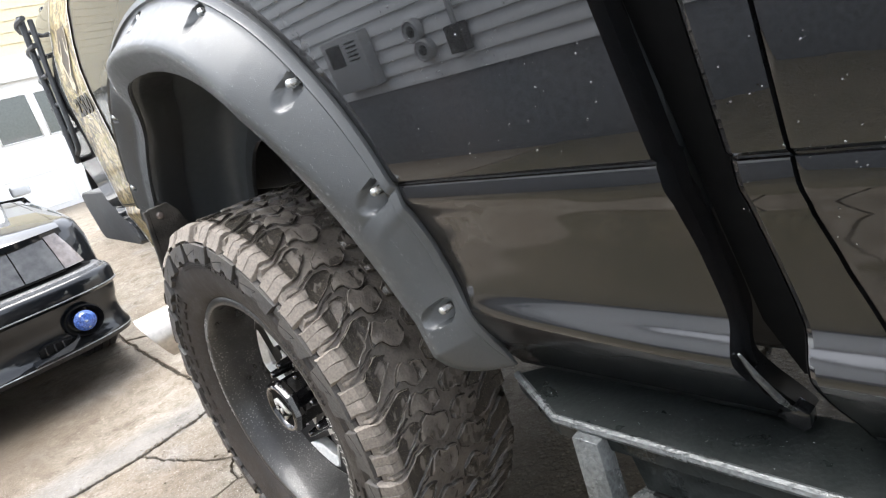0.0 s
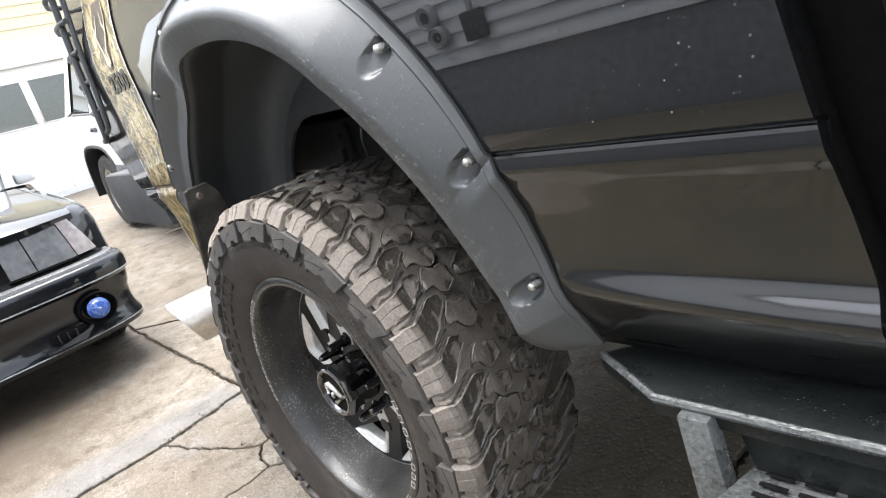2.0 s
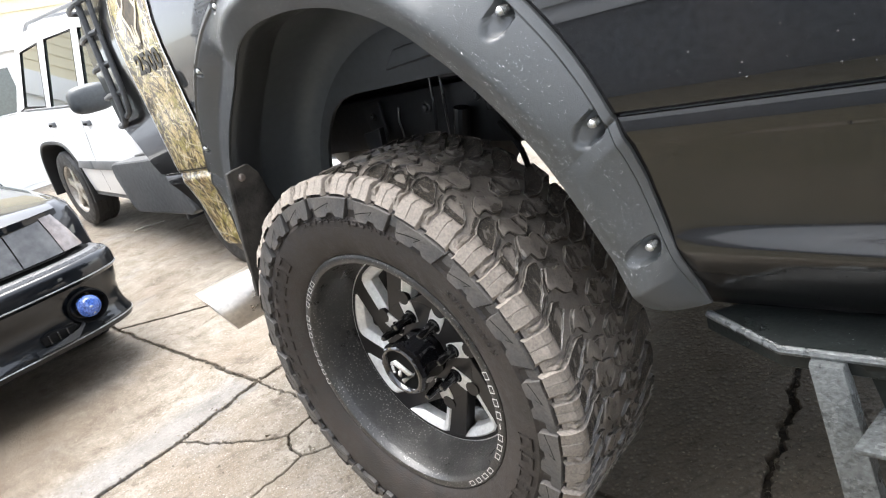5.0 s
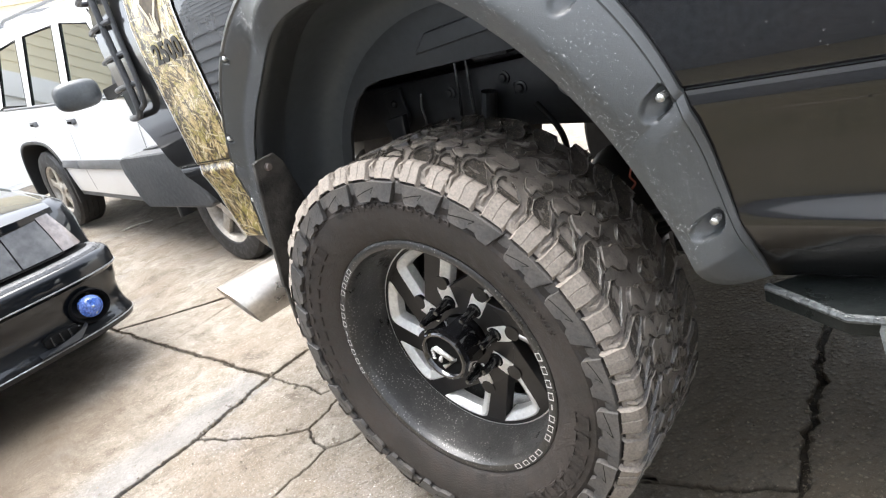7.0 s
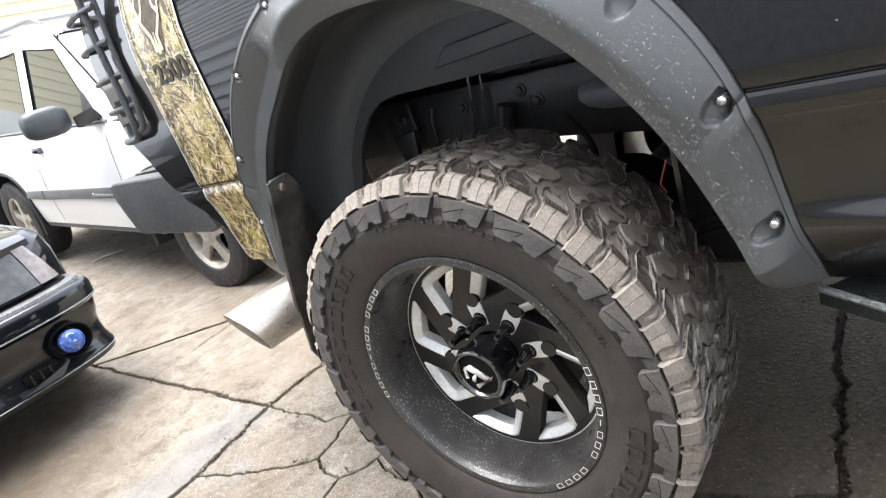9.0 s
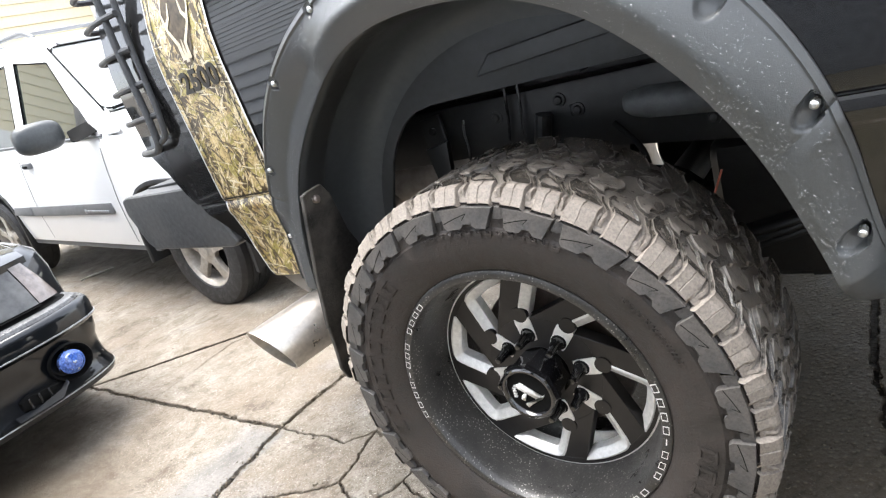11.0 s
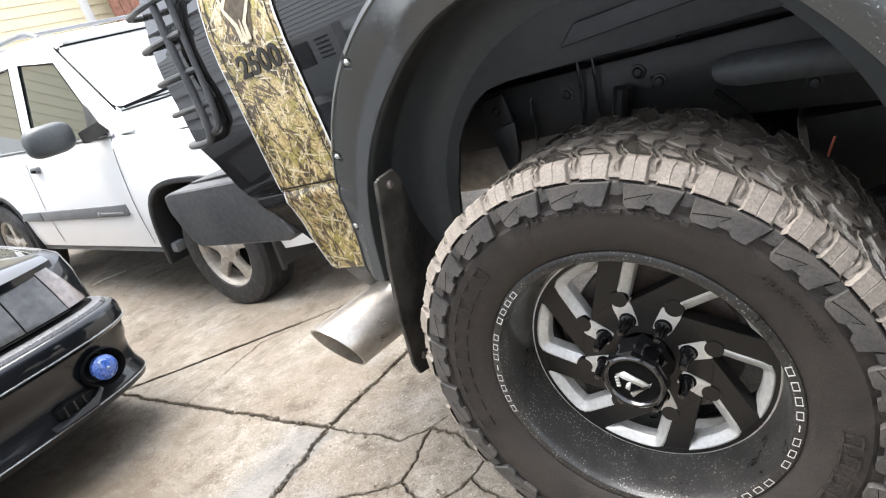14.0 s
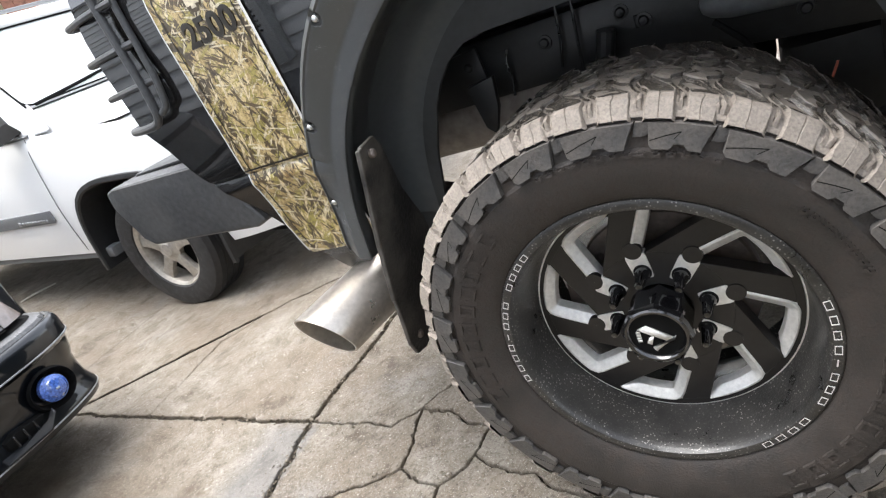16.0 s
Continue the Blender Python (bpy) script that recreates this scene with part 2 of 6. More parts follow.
def camo():
    """Printed dry-reed camouflage: tan ground, olive leaves, dark gaps and pale stems that cross one another."""
    m, nt, p = nodes_of("reed_camouflage_vinyl")
    c = ramp(nt, texture(nt, "noise", 24, 6.0, 0.7, stretch=(1.6, 1, 0.4)), [(0.34, (0.25, 0.155, 0.062)), (0.48, (0.56, 0.42, 0.19)), (0.66, (0.75, 0.62, 0.35))])
    for turn, sc, at, col in ((30, 17, 0.56, (0.30, 0.255, 0.065)), (-40, 15, 0.57, (0.38, 0.32, 0.09)), (15, 17, 0.565, (0.040, 0.028, 0.016)), (-25, 20, 0.575, (0.055, 0.036, 0.020))):
        t = texture(nt, "noise", sc * 1.3, 5.0, 0.66, stretch=(1.3, 1, 0.7), turn=(0, turn, 0), curl=0.5)
        c = mix(nt, ramp(nt, t, [(at, grey2(0.0)), (at + 0.025, grey2(0.95))]), c, col)
    for turn, sc, at, col in ((-35, 21, 0.585, (0.050, 0.034, 0.020)), (22, 27, 0.60, (0.72, 0.60, 0.36)), (-60, 30, 0.61, (0.10, 0.068, 0.038)), (48, 32, 0.605, (0.70, 0.61, 0.42)), (-12, 30, 0.59, (0.070, 0.048, 0.028)), (72, 28, 0.62, (0.40, 0.33, 0.10)), (-74, 35, 0.62, (0.74, 0.66, 0.47)), (8, 38, 0.62, (0.74, 0.62, 0.40))):
        t = texture(nt, "noise", sc * 1.45, 3.0, 0.55, stretch=(2.2, 1, 0.27), turn=(0, turn, 0), curl=0.35)
        c = mix(nt, ramp(nt, t, [(at, grey2(0.0)), (at + 0.015, grey2(0.95))]), c, col)
    # the print is broken up by fine grain
    c = mix(nt, ramp(nt, texture(nt, "noise", 150, 5.0, 0.7), [(0.42, grey2(0.55)), (0.52, grey2(0.0))]), c, (0.13, 0.09, 0.045))
    nt.links.new(c, p.inputs["Base Color"])
    p.inputs["Roughness"].default_value = 0.32
    p.inputs["Coat Weight"].default_value = 0.5
    return m


def glass(name, colour, rough=0.02, alpha=1.0):
    m, nt, p = nodes_of(name)
    p.inputs["Base Color"].default_value = (*colour, 1)
    p.inputs["Roughness"].default_value = rough
    p.inputs["Transmission Weight"].default_value = alpha
    p.inputs["IOR"].default_value = 1.45
    return m


PAINT = paint("black_metallic_paint", (0.0056, 0.0064, 0.0074), dirt=0.065, dirt_colour=(0.12, 0.074, 0.045), ior=1.69, low_film=True, spec=0.13)
NAVY = paint("dark_navy_paint", (0.0040, 0.0056, 0.0080), dirt=0.02, ior=1.50, spec=0.15)
WHITE = paint("white_car_paint", (0.86, 0.86, 0.855), dirt=0.06, dirt_colour=(0.45, 0.43, 0.40))
FLARE = basic("textured_black_plastic", (0.066, 0.070, 0.071), 0.36, gloss=0.80, scale=700, vary=0.22, relief=0.00035, rough_vary=0.08, stain=0.25, stain_colour=(0.085, 0.088, 0.088))
TRIM = basic("black_plastic", (0.02, 0.021, 0.022), 0.5, scale=120, relief=0.0006)
WELL = basic("dark_wheelhouse_paint", (0.036, 0.040, 0.042), 0.45, scale=60, vary=0.15, relief=0.0004, stain=0.3, stain_colour=(0.030, 0.031, 0.031))
# the rail pressing's highlight, put into a paler grey than the rail
RAILGREY = basic("rail_steel_highlight", (0.105, 0.112, 0.116), 0.5, scale=60, vary=0.2, relief=0.0005, stain=0.4, stain_colour=(0.06, 0.06, 0.06))
LINER = basic("dusty_wheel_liner", (0.074, 0.081, 0.084), 0.46, scale=60, vary=0.08, relief=0.0002, stain=0.2, stain_colour=(0.062, 0.066, 0.067))
FLAP = basic("dusty_rubber_flap", (0.018, 0.0175, 0.017), 0.45, scale=110, vary=0.6, relief=0.0018, stain=0.95, stain_colour=(0.11, 0.10, 0.088))
CHASSIS = basic("painted_chassis_steel", (0.016, 0.017, 0.018), 0.40, gloss=0.4, scale=50, relief=0.001, stain=0.25, stain_colour=(0.022, 0.020, 0.018))
BUMPER = basic("rough_black_bumper_coating", (0.036, 0.037, 0.039), 0.50, scale=70, vary=0.4, relief=0.0014, stain=0.5, stain_colour=(0.09, 0.088, 0.085))
STEP = basic("wet_black_powder_coat", (0.013, 0.0155, 0.015), 0.34, gloss=0.28, scale=160, vary=0.3, relief=0.0006, rough_vary=0.10, stain=0.1, stain_colour=(0.05, 0.05, 0.05))
WORNSTEP = basic("wet_worn_step_steel", (0.10, 0.107, 0.107), 0.30, metal=0.25, scale=150, vary=0.5, relief=0.002, rough_vary=0.15, stain=0.5, stain_colour=(0.24, 0.25, 0.25))
ALLOY = basic("tarnished_alloy", (0.46, 0.43, 0.385), 0.38, metal=0.55, scale=40, vary=0.2, stain=0.4, stain_colour=(0.25, 0.22, 0.18))
GUARD = basic("worn_black_tube", (0.045, 0.047, 0.050), 0.42, scale=130, vary=0.3, relief=0.0006, stain=0.3, stain_colour=(0.09, 0.09, 0.09))
TYRE = rubber("tyre_sidewall_rubber", 0.46, base=(0.025, 0.022, 0.0200), mud_colour=(0.056, 0.043, 0.035))
LUG = rubber("tyre_shoulder_rubber", 0.46, base=(0.066, 0.0635, 0.062), mud_colour=(0.145, 0.128, 0.112))
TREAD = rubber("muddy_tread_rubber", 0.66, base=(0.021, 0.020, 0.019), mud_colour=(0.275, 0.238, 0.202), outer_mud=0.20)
ROADTYRE = rubber("road_tyre_rubber", 0.2, mud_colour=(0.08, 0.072, 0.064))
RIMBLACK = dusty_paint("dusty_black_wheel_paint")
SPOKE = basic("satin_black_spoke_paint", (0.010, 0.009, 0.009), 0.40, scale=70, coat=0.08, stain=0.2, stain_colour=(0.03, 0.025, 0.02))
GLOSS = basic("gloss_black_cap", (0.006, 0.006, 0.007), 0.12, scale=60, coat=1.0)
MILLED = basic("milled_aluminium", (0.80, 0.79, 0.76), 0.36, metal=0.35, scale=110, vary=0.12, stain=0.25, stain_colour=(0.30, 0.27, 0.23))
STEEL = basic("brushed_stainless_steel", (0.62, 0.575, 0.52), 0.34, metal=0.85, scale=90, vary=0.12, stain=0.35, stain_colour=(0.32, 0.27, 0.21))
BOLT = basic("bright_screw_steel", (0.75, 0.75, 0.73), 0.25, metal=0.9, scale=200)
ROTOR = basic("rusty_brake_steel", (0.25, 0.22, 0.20), 0.45, metal=0.6, scale=60, stain=0.5, stain_colour=(0.16, 0.09, 0.05))
MUFFLER = basic("weathered_aluminised_steel", (0.34, 0.31, 0.28), 0.6, metal=0.2, scale=30, stain=0.4, stain_colour=(0.22, 0.16, 0.11))
PRINT = basic("white_print", (0.72, 0.71, 0.69), 0.5, scale=200, vary=0.15)
DARKPRINT = basic("dark_print", (0.022, 0.018, 0.013), 0.4, scale=120, vary=0.3)
CAMO = camo()
CONCRETE = concrete()
SOIL = basic("dark_joint_soil", (0.034, 0.026, 0.018), 0.95, scale=60, vary=0.5, relief=0.01)
# near-black for rubber seals, and for shade put into gaps
MATT_BLACK = basic("black_seal_and_shade", (0.005, 0.005, 0.005), 0.8, scale=60, gloss=0.12)
# slightly white body that stands for the drops' sky glints
WATER = glass("water_drop_glint", (0.97, 0.98, 0.98), 0.02, 0.86)

# ---- mesh helpers ----


def put(name, mesh, material, parent=None, label="", smooth=30.0):
    mesh.materials.append(material) if not mesh.materials else None
    if smooth:
        mesh.set_sharp_from_angle(angle=radians(smooth))
    ob = new(name, mesh)
    if parent:
        ob.parent = parent
    return tagged(ob, label)


def part(name, bm, material, parent=None, label="", smooth=30.0):
    """Links a bmesh as one mesh object under a thing or a part."""
    bmesh.ops.recalc_face_normals(bm, faces=bm.faces[:])
    mesh = bpy.data.meshes.new(name)
    bm.to_mesh(mesh)
    bm.free()
    for f in mesh.polygons:
        f.use_smooth = True
    return put(name, mesh, material, parent, label, smooth)


def thing(name, m, label, category, group="", kind=""):
    ob = new(name)
    ob.empty_display_size = 0.1
    ob.matrix_world = m
    return tagged(ob, label, category, group, kind)


def add_prism(bm, pts, vec, bevel=0.0, seg=2):
    """A closed outline of 3D points pushed along vec."""
    vec = Vector(vec)
    a = [bm.verts.new(p) for p in pts]
    b = [bm.verts.new(Vector(p) + vec) for p in pts]
    fs = [bm.faces.new(a), bm.faces.new(b[::-1])]
    n = len(pts)
    for i in range(n):
        fs.append(bm.faces.new((a[i], b[i], b[(i + 1) % n], a[(i + 1) % n])))
    bmesh.ops.recalc_face_normals(bm, faces=fs)
    if bevel:
        es = list({e for f in fs for e in f.edges})
        bmesh.ops.bevel(bm, geom=es, offset=bevel, segments=seg, affect="EDGES", profile=0.6, clamp_overlap=True)
    return bm


def prism(pts, vec, bevel=0.0, seg=2):
    return add_prism(bmesh.new(), pts, vec, bevel, seg)


def add_box(bm, lo, hi, bevel=0.0, seg=2):
    (x0, y0, z0), (x1, y1, z1) = lo, hi
    return add_prism(bm, [(x0, y0, z0), (x1, y0, z0), (x1, y1, z0), (x0, y1, z0)], (0, 0, z1 - z0), bevel, seg)


def box(lo, hi, bevel=0.0, seg=2):
    return add_box(bmesh.new(), lo, hi, bevel, seg)


def add_grid(bm, rows, close_u=False, close_v=False):
    """Quads through rows of points."""
    vs = [[bm.verts.new(p) for p in r] for r in rows]
    nu, nv = len(vs), len(vs[0])
    for i in range(nu if close_u else nu - 1):
        for j in range(nv if close_v else nv - 1):
            bm.faces.new((vs[i][j], vs[(i + 1) % nu][j], vs[(i + 1) % nu][(j + 1) % nv], vs[i][(j + 1) % nv]))
    return vs


def revolve(profile, steps=96, a0=0.0, a1=360.0, bm=None):
    """A profile of (radius, y) turned about the y axis."""
    bm = bm or bmesh.new()
    full = abs(a1 - a0) >= 360
    n = steps if full else steps + 1
    rows = []
    for i in range(n):
        a = radians(a0 + (a1 - a0) * i / steps)
        rows.append([(r * math.cos(a), y, r * math.sin(a)) for r, y in profile])
    add_grid(bm, rows, close_u=full)
    return bm


def add_tube(bm, pts, radius, sides=10, caps=True):
    """A round bar along points; radius may be a list."""
    pts = [Vector(p) for p in pts]
    rad = radius if isinstance(radius, (list, tuple)) else [radius] * len(pts)
    rows, up = [], None
    for i, p in enumerate(pts):
        d = (pts[min(i + 1, len(pts) - 1)] - pts[max(i - 1, 0)]).normalized()
        if up is None:
            up = d.orthogonal().normalized()
        up = (up - d * up.dot(d)).normalized()
        side = d.cross(up)
        rows.append([p + rad[i] * (up * math.cos(2 * math.pi * k / sides) + side * math.sin(2 * math.pi * k / sides)) for k in range(sides)])
    vs = add_grid(bm, rows, close_v=True)
    if caps:
        bm.faces.new(vs[0][::-1])
        bm.faces.new(vs[-1])
    return bm


def tube(pts, radius, sides=10, caps=True):
    return add_tube(bmesh.new(), pts, radius, sides, caps)


def bend(pts, r=0.03, n=5):
    """Rounds the corners of a broken line."""
    pts = [Vector(p) for p in pts]
    out = [pts[0]]
    for a, b, c in zip(pts, pts[1:], pts[2:]):
        u, v = (a - b), (c - b)
        k = min(r, u.length * 0.45, v.length * 0.45)
        p0, p1 = b + u.normalized() * k, b + v.normalized() * k
        for i in range(n + 1):
            t = i / n
            out.append(p0 * (1 - t) ** 2 + b * 2 * t * (1 - t) + p1 * t * t)
    return out + [pts[-1]]


def lerp_table(table, x):
    if x <= table[0][0]:
        return table[0][1]
    for (x0, y0), (x1, y1) in zip(table, table[1:]):
        if x <= x1:
            return y0 + (y1 - y0) * (x - x0) / (x1 - x0)
    return table[-1][1]


def smooth_table(table, x, h):
    """The table's value, rounded over a width h."""
    return sum(lerp_table(table, x + h * d) for d in (-1, -0.5, 0, 0.5, 1)) / 5


def ground_z(x, y=3.0):
    """The drive is level round the truck and climbs towards the garage, first on the side away from the house."""
    k = max(min(1.0, max(0.0, (y - 0.35) / 0.5)), min(1.0, max(0.0, (-7.0 - x) / 2)))
    return k * max(0.0, min(0.46, 0.088 * (-3.2 - x)))


# ---- the ground ----
SLAB_X, SLAB_Y = (-3.2, 4.0), (-2.9, 3.0)


def build_ground():
    xs = [-400, -60, -30, -20, -14, -9.4, -8, -7, -6, -5, -4, -3.2, -3.19, 3.99, 4.0, 8, 20, 60, 400]
    ys = [-400, -60, -20, -8, -2.9, -2.89, -1, 0.34, 0.48, 0.6, 0.72, 0.86, 1.2, 2, 2.99, 3.0, 5, 8, 20, 60, 400]

    def z(x, y):
        inside = -3.2 < x < 4.0 and -2.9 < y < 3.0
        return -0.022 if inside else ground_z(x, y)

    bm = bmesh.new()
    add_grid(bm, [[(x, y, z(x, y)) for y in ys] for x in xs])
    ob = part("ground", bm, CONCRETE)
    return tagged(ob, "worn tan concrete drive with stains, wet patches and painted shade", "ground", kind="structure")


ground = build_ground()
base = part("pavement", box((-3.19, -2.89, -0.06), (3.99, 2.99, -0.017)), SOIL, smooth=0)
tagged(base, "cracked concrete slabs over dark soil", "pavement", kind="structure")

P = {
    "A0": (-1.24, -2.9), "A1": (-1.205, -0.10), "A2": (-1.262, 0.265), "A3": (-1.245, 0.9), "A4": (-1.20, 3.0),
    "N": (-0.92, 0.245), "B1": (-0.89, 0.025), "B2": (-0.80, 0.09), "B3": (-0.845, 0.325), "B4": (-0.77, 0.445), "B5": (-0.45, 0.85), "B6": (-0.3, 3.0),
    "C1": (-0.655, 0.04), "C2": (-0.59, 0.145), "C3": (-0.58, 0.25), "C4": (-0.2, 0.30),
    "D1": (-0.65, -0.15), "D2": (-0.6, -2.9), "E1": (-0.25, 0.03), "E2": (0.3, 0.25), "E3": (0.565, 0.32), "E4": (0.505, 0.88), "E5": (0.5, 3.0),
    "F1": (0.62, -0.6), "F2": (0.7, -2.9), "G1": (-2.86, 0.31), "G2": (-3.2, 0.335), "G3": (-2.515, 0.625), "G4": (-2.115, 0.985), "H": (-1.80, 1.25), "M1": (-2.20, 0.290), "M2": (-2.215, 0.56), "M3": (-2.235, 0.79), "H3": (-1.222, 1.72),
    "W0": (-3.2, -2.9), "W1": (-3.2, 3.0), "Z0": (4.0, -2.9), "Z1": (4.0, 3.0), "K1": (-2.1, -1.0), "K2": (-3.2, -0.62), "K0": (-1.225, -1.35),
}
SLABS = [
    "A0 D2 D1 C1 B2 B1 A1 K0", "A1 B1 B2 B3 N A2", "A2 N B3 B4 B5 B6 A4 H3 A3", "B2 C1 C2 C3 B3", "B3 C3 C4 E2 E3 E4 E5 B6 B5 B4",
    "C2 E1 E2 C4 C3", "D1 D2 F2 F1 E3 E2 E1 C2 C1", "F1 F2 Z0 Z1 E5 E4 E3", "W0 A0 K0 K1 K2", "K2 K1 K0 A1 A2 M1 G1 G2", "A2 A3 H3 H G4 M3 M2 M1", "M1 M2 M3 G4 G3 G1", "G1 G3 G4 H H3 A4 W1 G2",
]


THIN_JOINTS = ("HH3", "K1K0", "K1K2", "M1M2")
MAIN_JOINTS = ("A0K0", "K0A1", "A1A2", "A2A3", "A3H3", "A2M1", "M1G1", "G1G2")


def broken_edge(a, b):
    """The ragged line between two corners, the same from both sides."""
    back = a > b
    p, q = (Vector(P[b]), Vector(P[a])) if back else (Vector(P[a]), Vector(P[b]))
    rnd = random.Random((a + b) if not back else (b + a))
    n = max(2, int((q - p).length / 0.012))
    side = Vector((-(q - p).y, (q - p).x)).normalized()
    outer = any(abs(p[i] - e) < 1e-6 and abs(q[i] - e) < 1e-6 for i, ee in enumerate((SLAB_X, SLAB_Y)) for e in ee)
    rough = 0.0 if outer else 0.0042 if a + b in MAIN_JOINTS or b + a in MAIN_JOINTS else min(0.0075, (q - p).length * 0.035)
    out, w = [], 0.0
    for i in range(n):
        w = 0.82 * w + rnd.uniform(-1, 1) * rough
        k = min(1.0, 3.0 * min(i, n - i) / n)
        out.append(p.lerp(q, i / n) + side * w * k)
    out.append(q.copy())
    return out[:0:-1] if back else out[:-1]




def build_slabs():
    for s in SLABS:
        names = s.split()
        line, open_joint = [], []
        for a, b in zip(names, names[1:] + names[:1]):
            edge = broken_edge(a, b)
            line += edge
            open_joint += [3.0 if a + b in MAIN_JOINTS or b + a in MAIN_JOINTS else 0.12 if a + b in ("F2F1", "F1F2") else 3.2 if a + b in ("E3E4", "E4E3", "E4E5", "E5E4") else 1.7 if a + b in ("G1G3", "G3G1", "G3G4", "G4G3", "G4H", "HG4") else 0.8 if a + b in THIN_JOINTS or b + a in THIN_JOINTS else 1.25] * len(edge)
        area = sum(p.x * q.y - q.x * p.y for p, q in zip(line, line[1:] + line[:1]))
        if area < 0:
            line.reverse()
            open_joint.reverse()
        rnd = random.Random(s)
        n = len(line)

        def inset(k):
            out = []
            for i in range(n):
                d = (line[(i + 2) % n] - line[i - 2]).normalized()
                out.append(line[i] + Vector((-d.y, d.x)) * (0.0024 * gap[i] + k))
            return out

        gap = [rnd.uniform(0.7, 1.7) * w for w in open_joint]
        bm = bmesh.new()
        lift = rnd.uniform(-0.003, 0.002)
        rings = [[bm.verts.new((p.x, p.y, z + lift)) for p in inset(k)] for k, z in ((0.0, -0.05), (0.0004, -0.0045), (0.0018, -0.0014), (0.0036, 0.0))]
        for lo, hi in zip(rings, rings[1:]):
            for i in range(n):
                bm.faces.new((lo[i], lo[(i + 1) % n], hi[(i + 1) % n], hi[i]))
        bm.faces.new(rings[-1])
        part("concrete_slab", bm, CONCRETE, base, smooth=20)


build_slabs()
bm = bmesh.new()
rows = []
for i in range(60):
    x = -1.1 + 5.0 * i / 59
    edge = -0.45 - 0.54 * max(0.0, min(1.0, 0.1 - x)) + 0.05 * noise.noise(Vector((x * 3, 0, 0)))
    rows.append([(x, y, z + 0.012 * noise.noise(Vector((x * 9, y * 9, 1)))) for y, z in ((edge, 0.004), (edge - 0.05, 0.018), (min(-1.0, edge - 0.1), 0.030), (-1.3, 0.034), (-1.7, 0.038), (-2.0, 0.036), (-2.29, 0.040))])
add_grid(bm, rows)
EARTH = basic("damp_bare_earth", (0.100, 0.086, 0.058), 0.9, scale=45, vary=0.6, relief=0.008, stain=0.4, stain_colour=(0.05, 0.055, 0.03))
tagged(part("soil", bm, EARTH), "strip of bare brown soil along the house wall", "soil", kind="structure")

# ---- the house behind the camera: lapped siding on a dark foundation ----
SIDING = basic("pale_grey_siding", (0.84, 0.86, 0.88), 0.5, scale=30, vary=0.06, stain=0.1, stain_colour=(0.40, 0.41, 0.41))
FOUND = basic("dark_foundation_block", (0.215, 0.224, 0.245), 0.85, scale=25, vary=0.3, relief=0.003)
METAL = basic("grey_utility_box_paint", (0.42, 0.43, 0.44), 0.4, scale=50, vary=0.1)
HOUSE_Y, FOUND_Z = -2.3, 0.64
house = thing("house", pose(0, HOUSE_Y, 0), "house wall of pale grey ribbed siding on a dark foundation", "house")
part("foundation", box((-4.6, -0.3, -0.02), (9, 0.0, FOUND_Z), 0.01), FOUND, house)
bm = bmesh.new()
prof = [(0.0, FOUND_Z)]
zz = FOUND_Z
while zz < 2.9:
    prof += [(0.030, zz + 0.004), (0.028, zz + 0.04), (0.006, zz + 0.092), (0.004, zz + 0.1)]
    zz += 0.1
add_grid(bm, [[(x, y, z) for y, z in prof] for x in (-4.6, 9)])
add_box(bm, (-4.6, -0.3, FOUND_Z), (9, -0.02, zz))
part("siding", bm, SIDING, house)
part("roof", prism([(-5, 0.12, zz - 0.02), (-5, 0.12, zz + 0.10), (-5, -3.5, zz + 0.9), (-5, -3.5, zz - 0.02)], (14.4, 0, 0)), basic("dark_roof_shingles", (0.06, 0.06, 0.065), 0.9, scale=20, relief=0.004), house)

box_ = thing("utility_box", pose(-2.62, HOUSE_Y + 0.035, 0.92), "grey utility box on the house wall", "utility box")
part("case", box((-0.24, 0.0, -0.20), (0.24, 0.10, 0.20), 0.015), METAL, box_)
part("window", box((-0.18, 0.10, 0.0), (0.0, 0.104, 0.16), 0.002, 1), MATT_BLACK, box_)
bm = bmesh.new()
for j in range(5):
    add_box(bm, (0.06, 0.10, 0.02 + j * 0.03), (0.18, 0.104, 0.032 + j * 0.03))
part("louvre_bars", bm, MATT_BLACK, box_, smooth=0)
for k, (x, z) in enumerate(((-1.92, 0.99), (-1.87, 0.85))):
    mt = thing("meter", pose(x, HOUSE_Y + 0.03, z), "round glass-faced meter on the house wall", "meter", group="wall meters")
    part("ring", revolve([(0.075, 0.0), (0.078, 0.05), (0.066, 0.062), (0.060, 0.05), (0.0001, 0.05)], 28), METAL, mt)
    part("dial", revolve([(0.0001, 0.056), (0.035, 0.055), (0.036, 0.05)], 20), MATT_BLACK, mt)
jb = thing("junction_box", pose(-1.55, HOUSE_Y + 0.03, 0.86), "dark junction box on the house wall", "junction box")
part("case", box((-0.07, 0.0, -0.09), (0.07, 0.07, 0.09), 0.01), TRIM, jb)
part("conduit", tube([(0, 0.03, 0.09), (0, 0.03, 0.5)], 0.02, 10), METAL, jb)

# ---- the pickup truck ----
truck = thing("pickup_truck", pose(0, 0, 0), "black lifted pickup truck with pocket fender flares and a camouflage stripe", "truck")
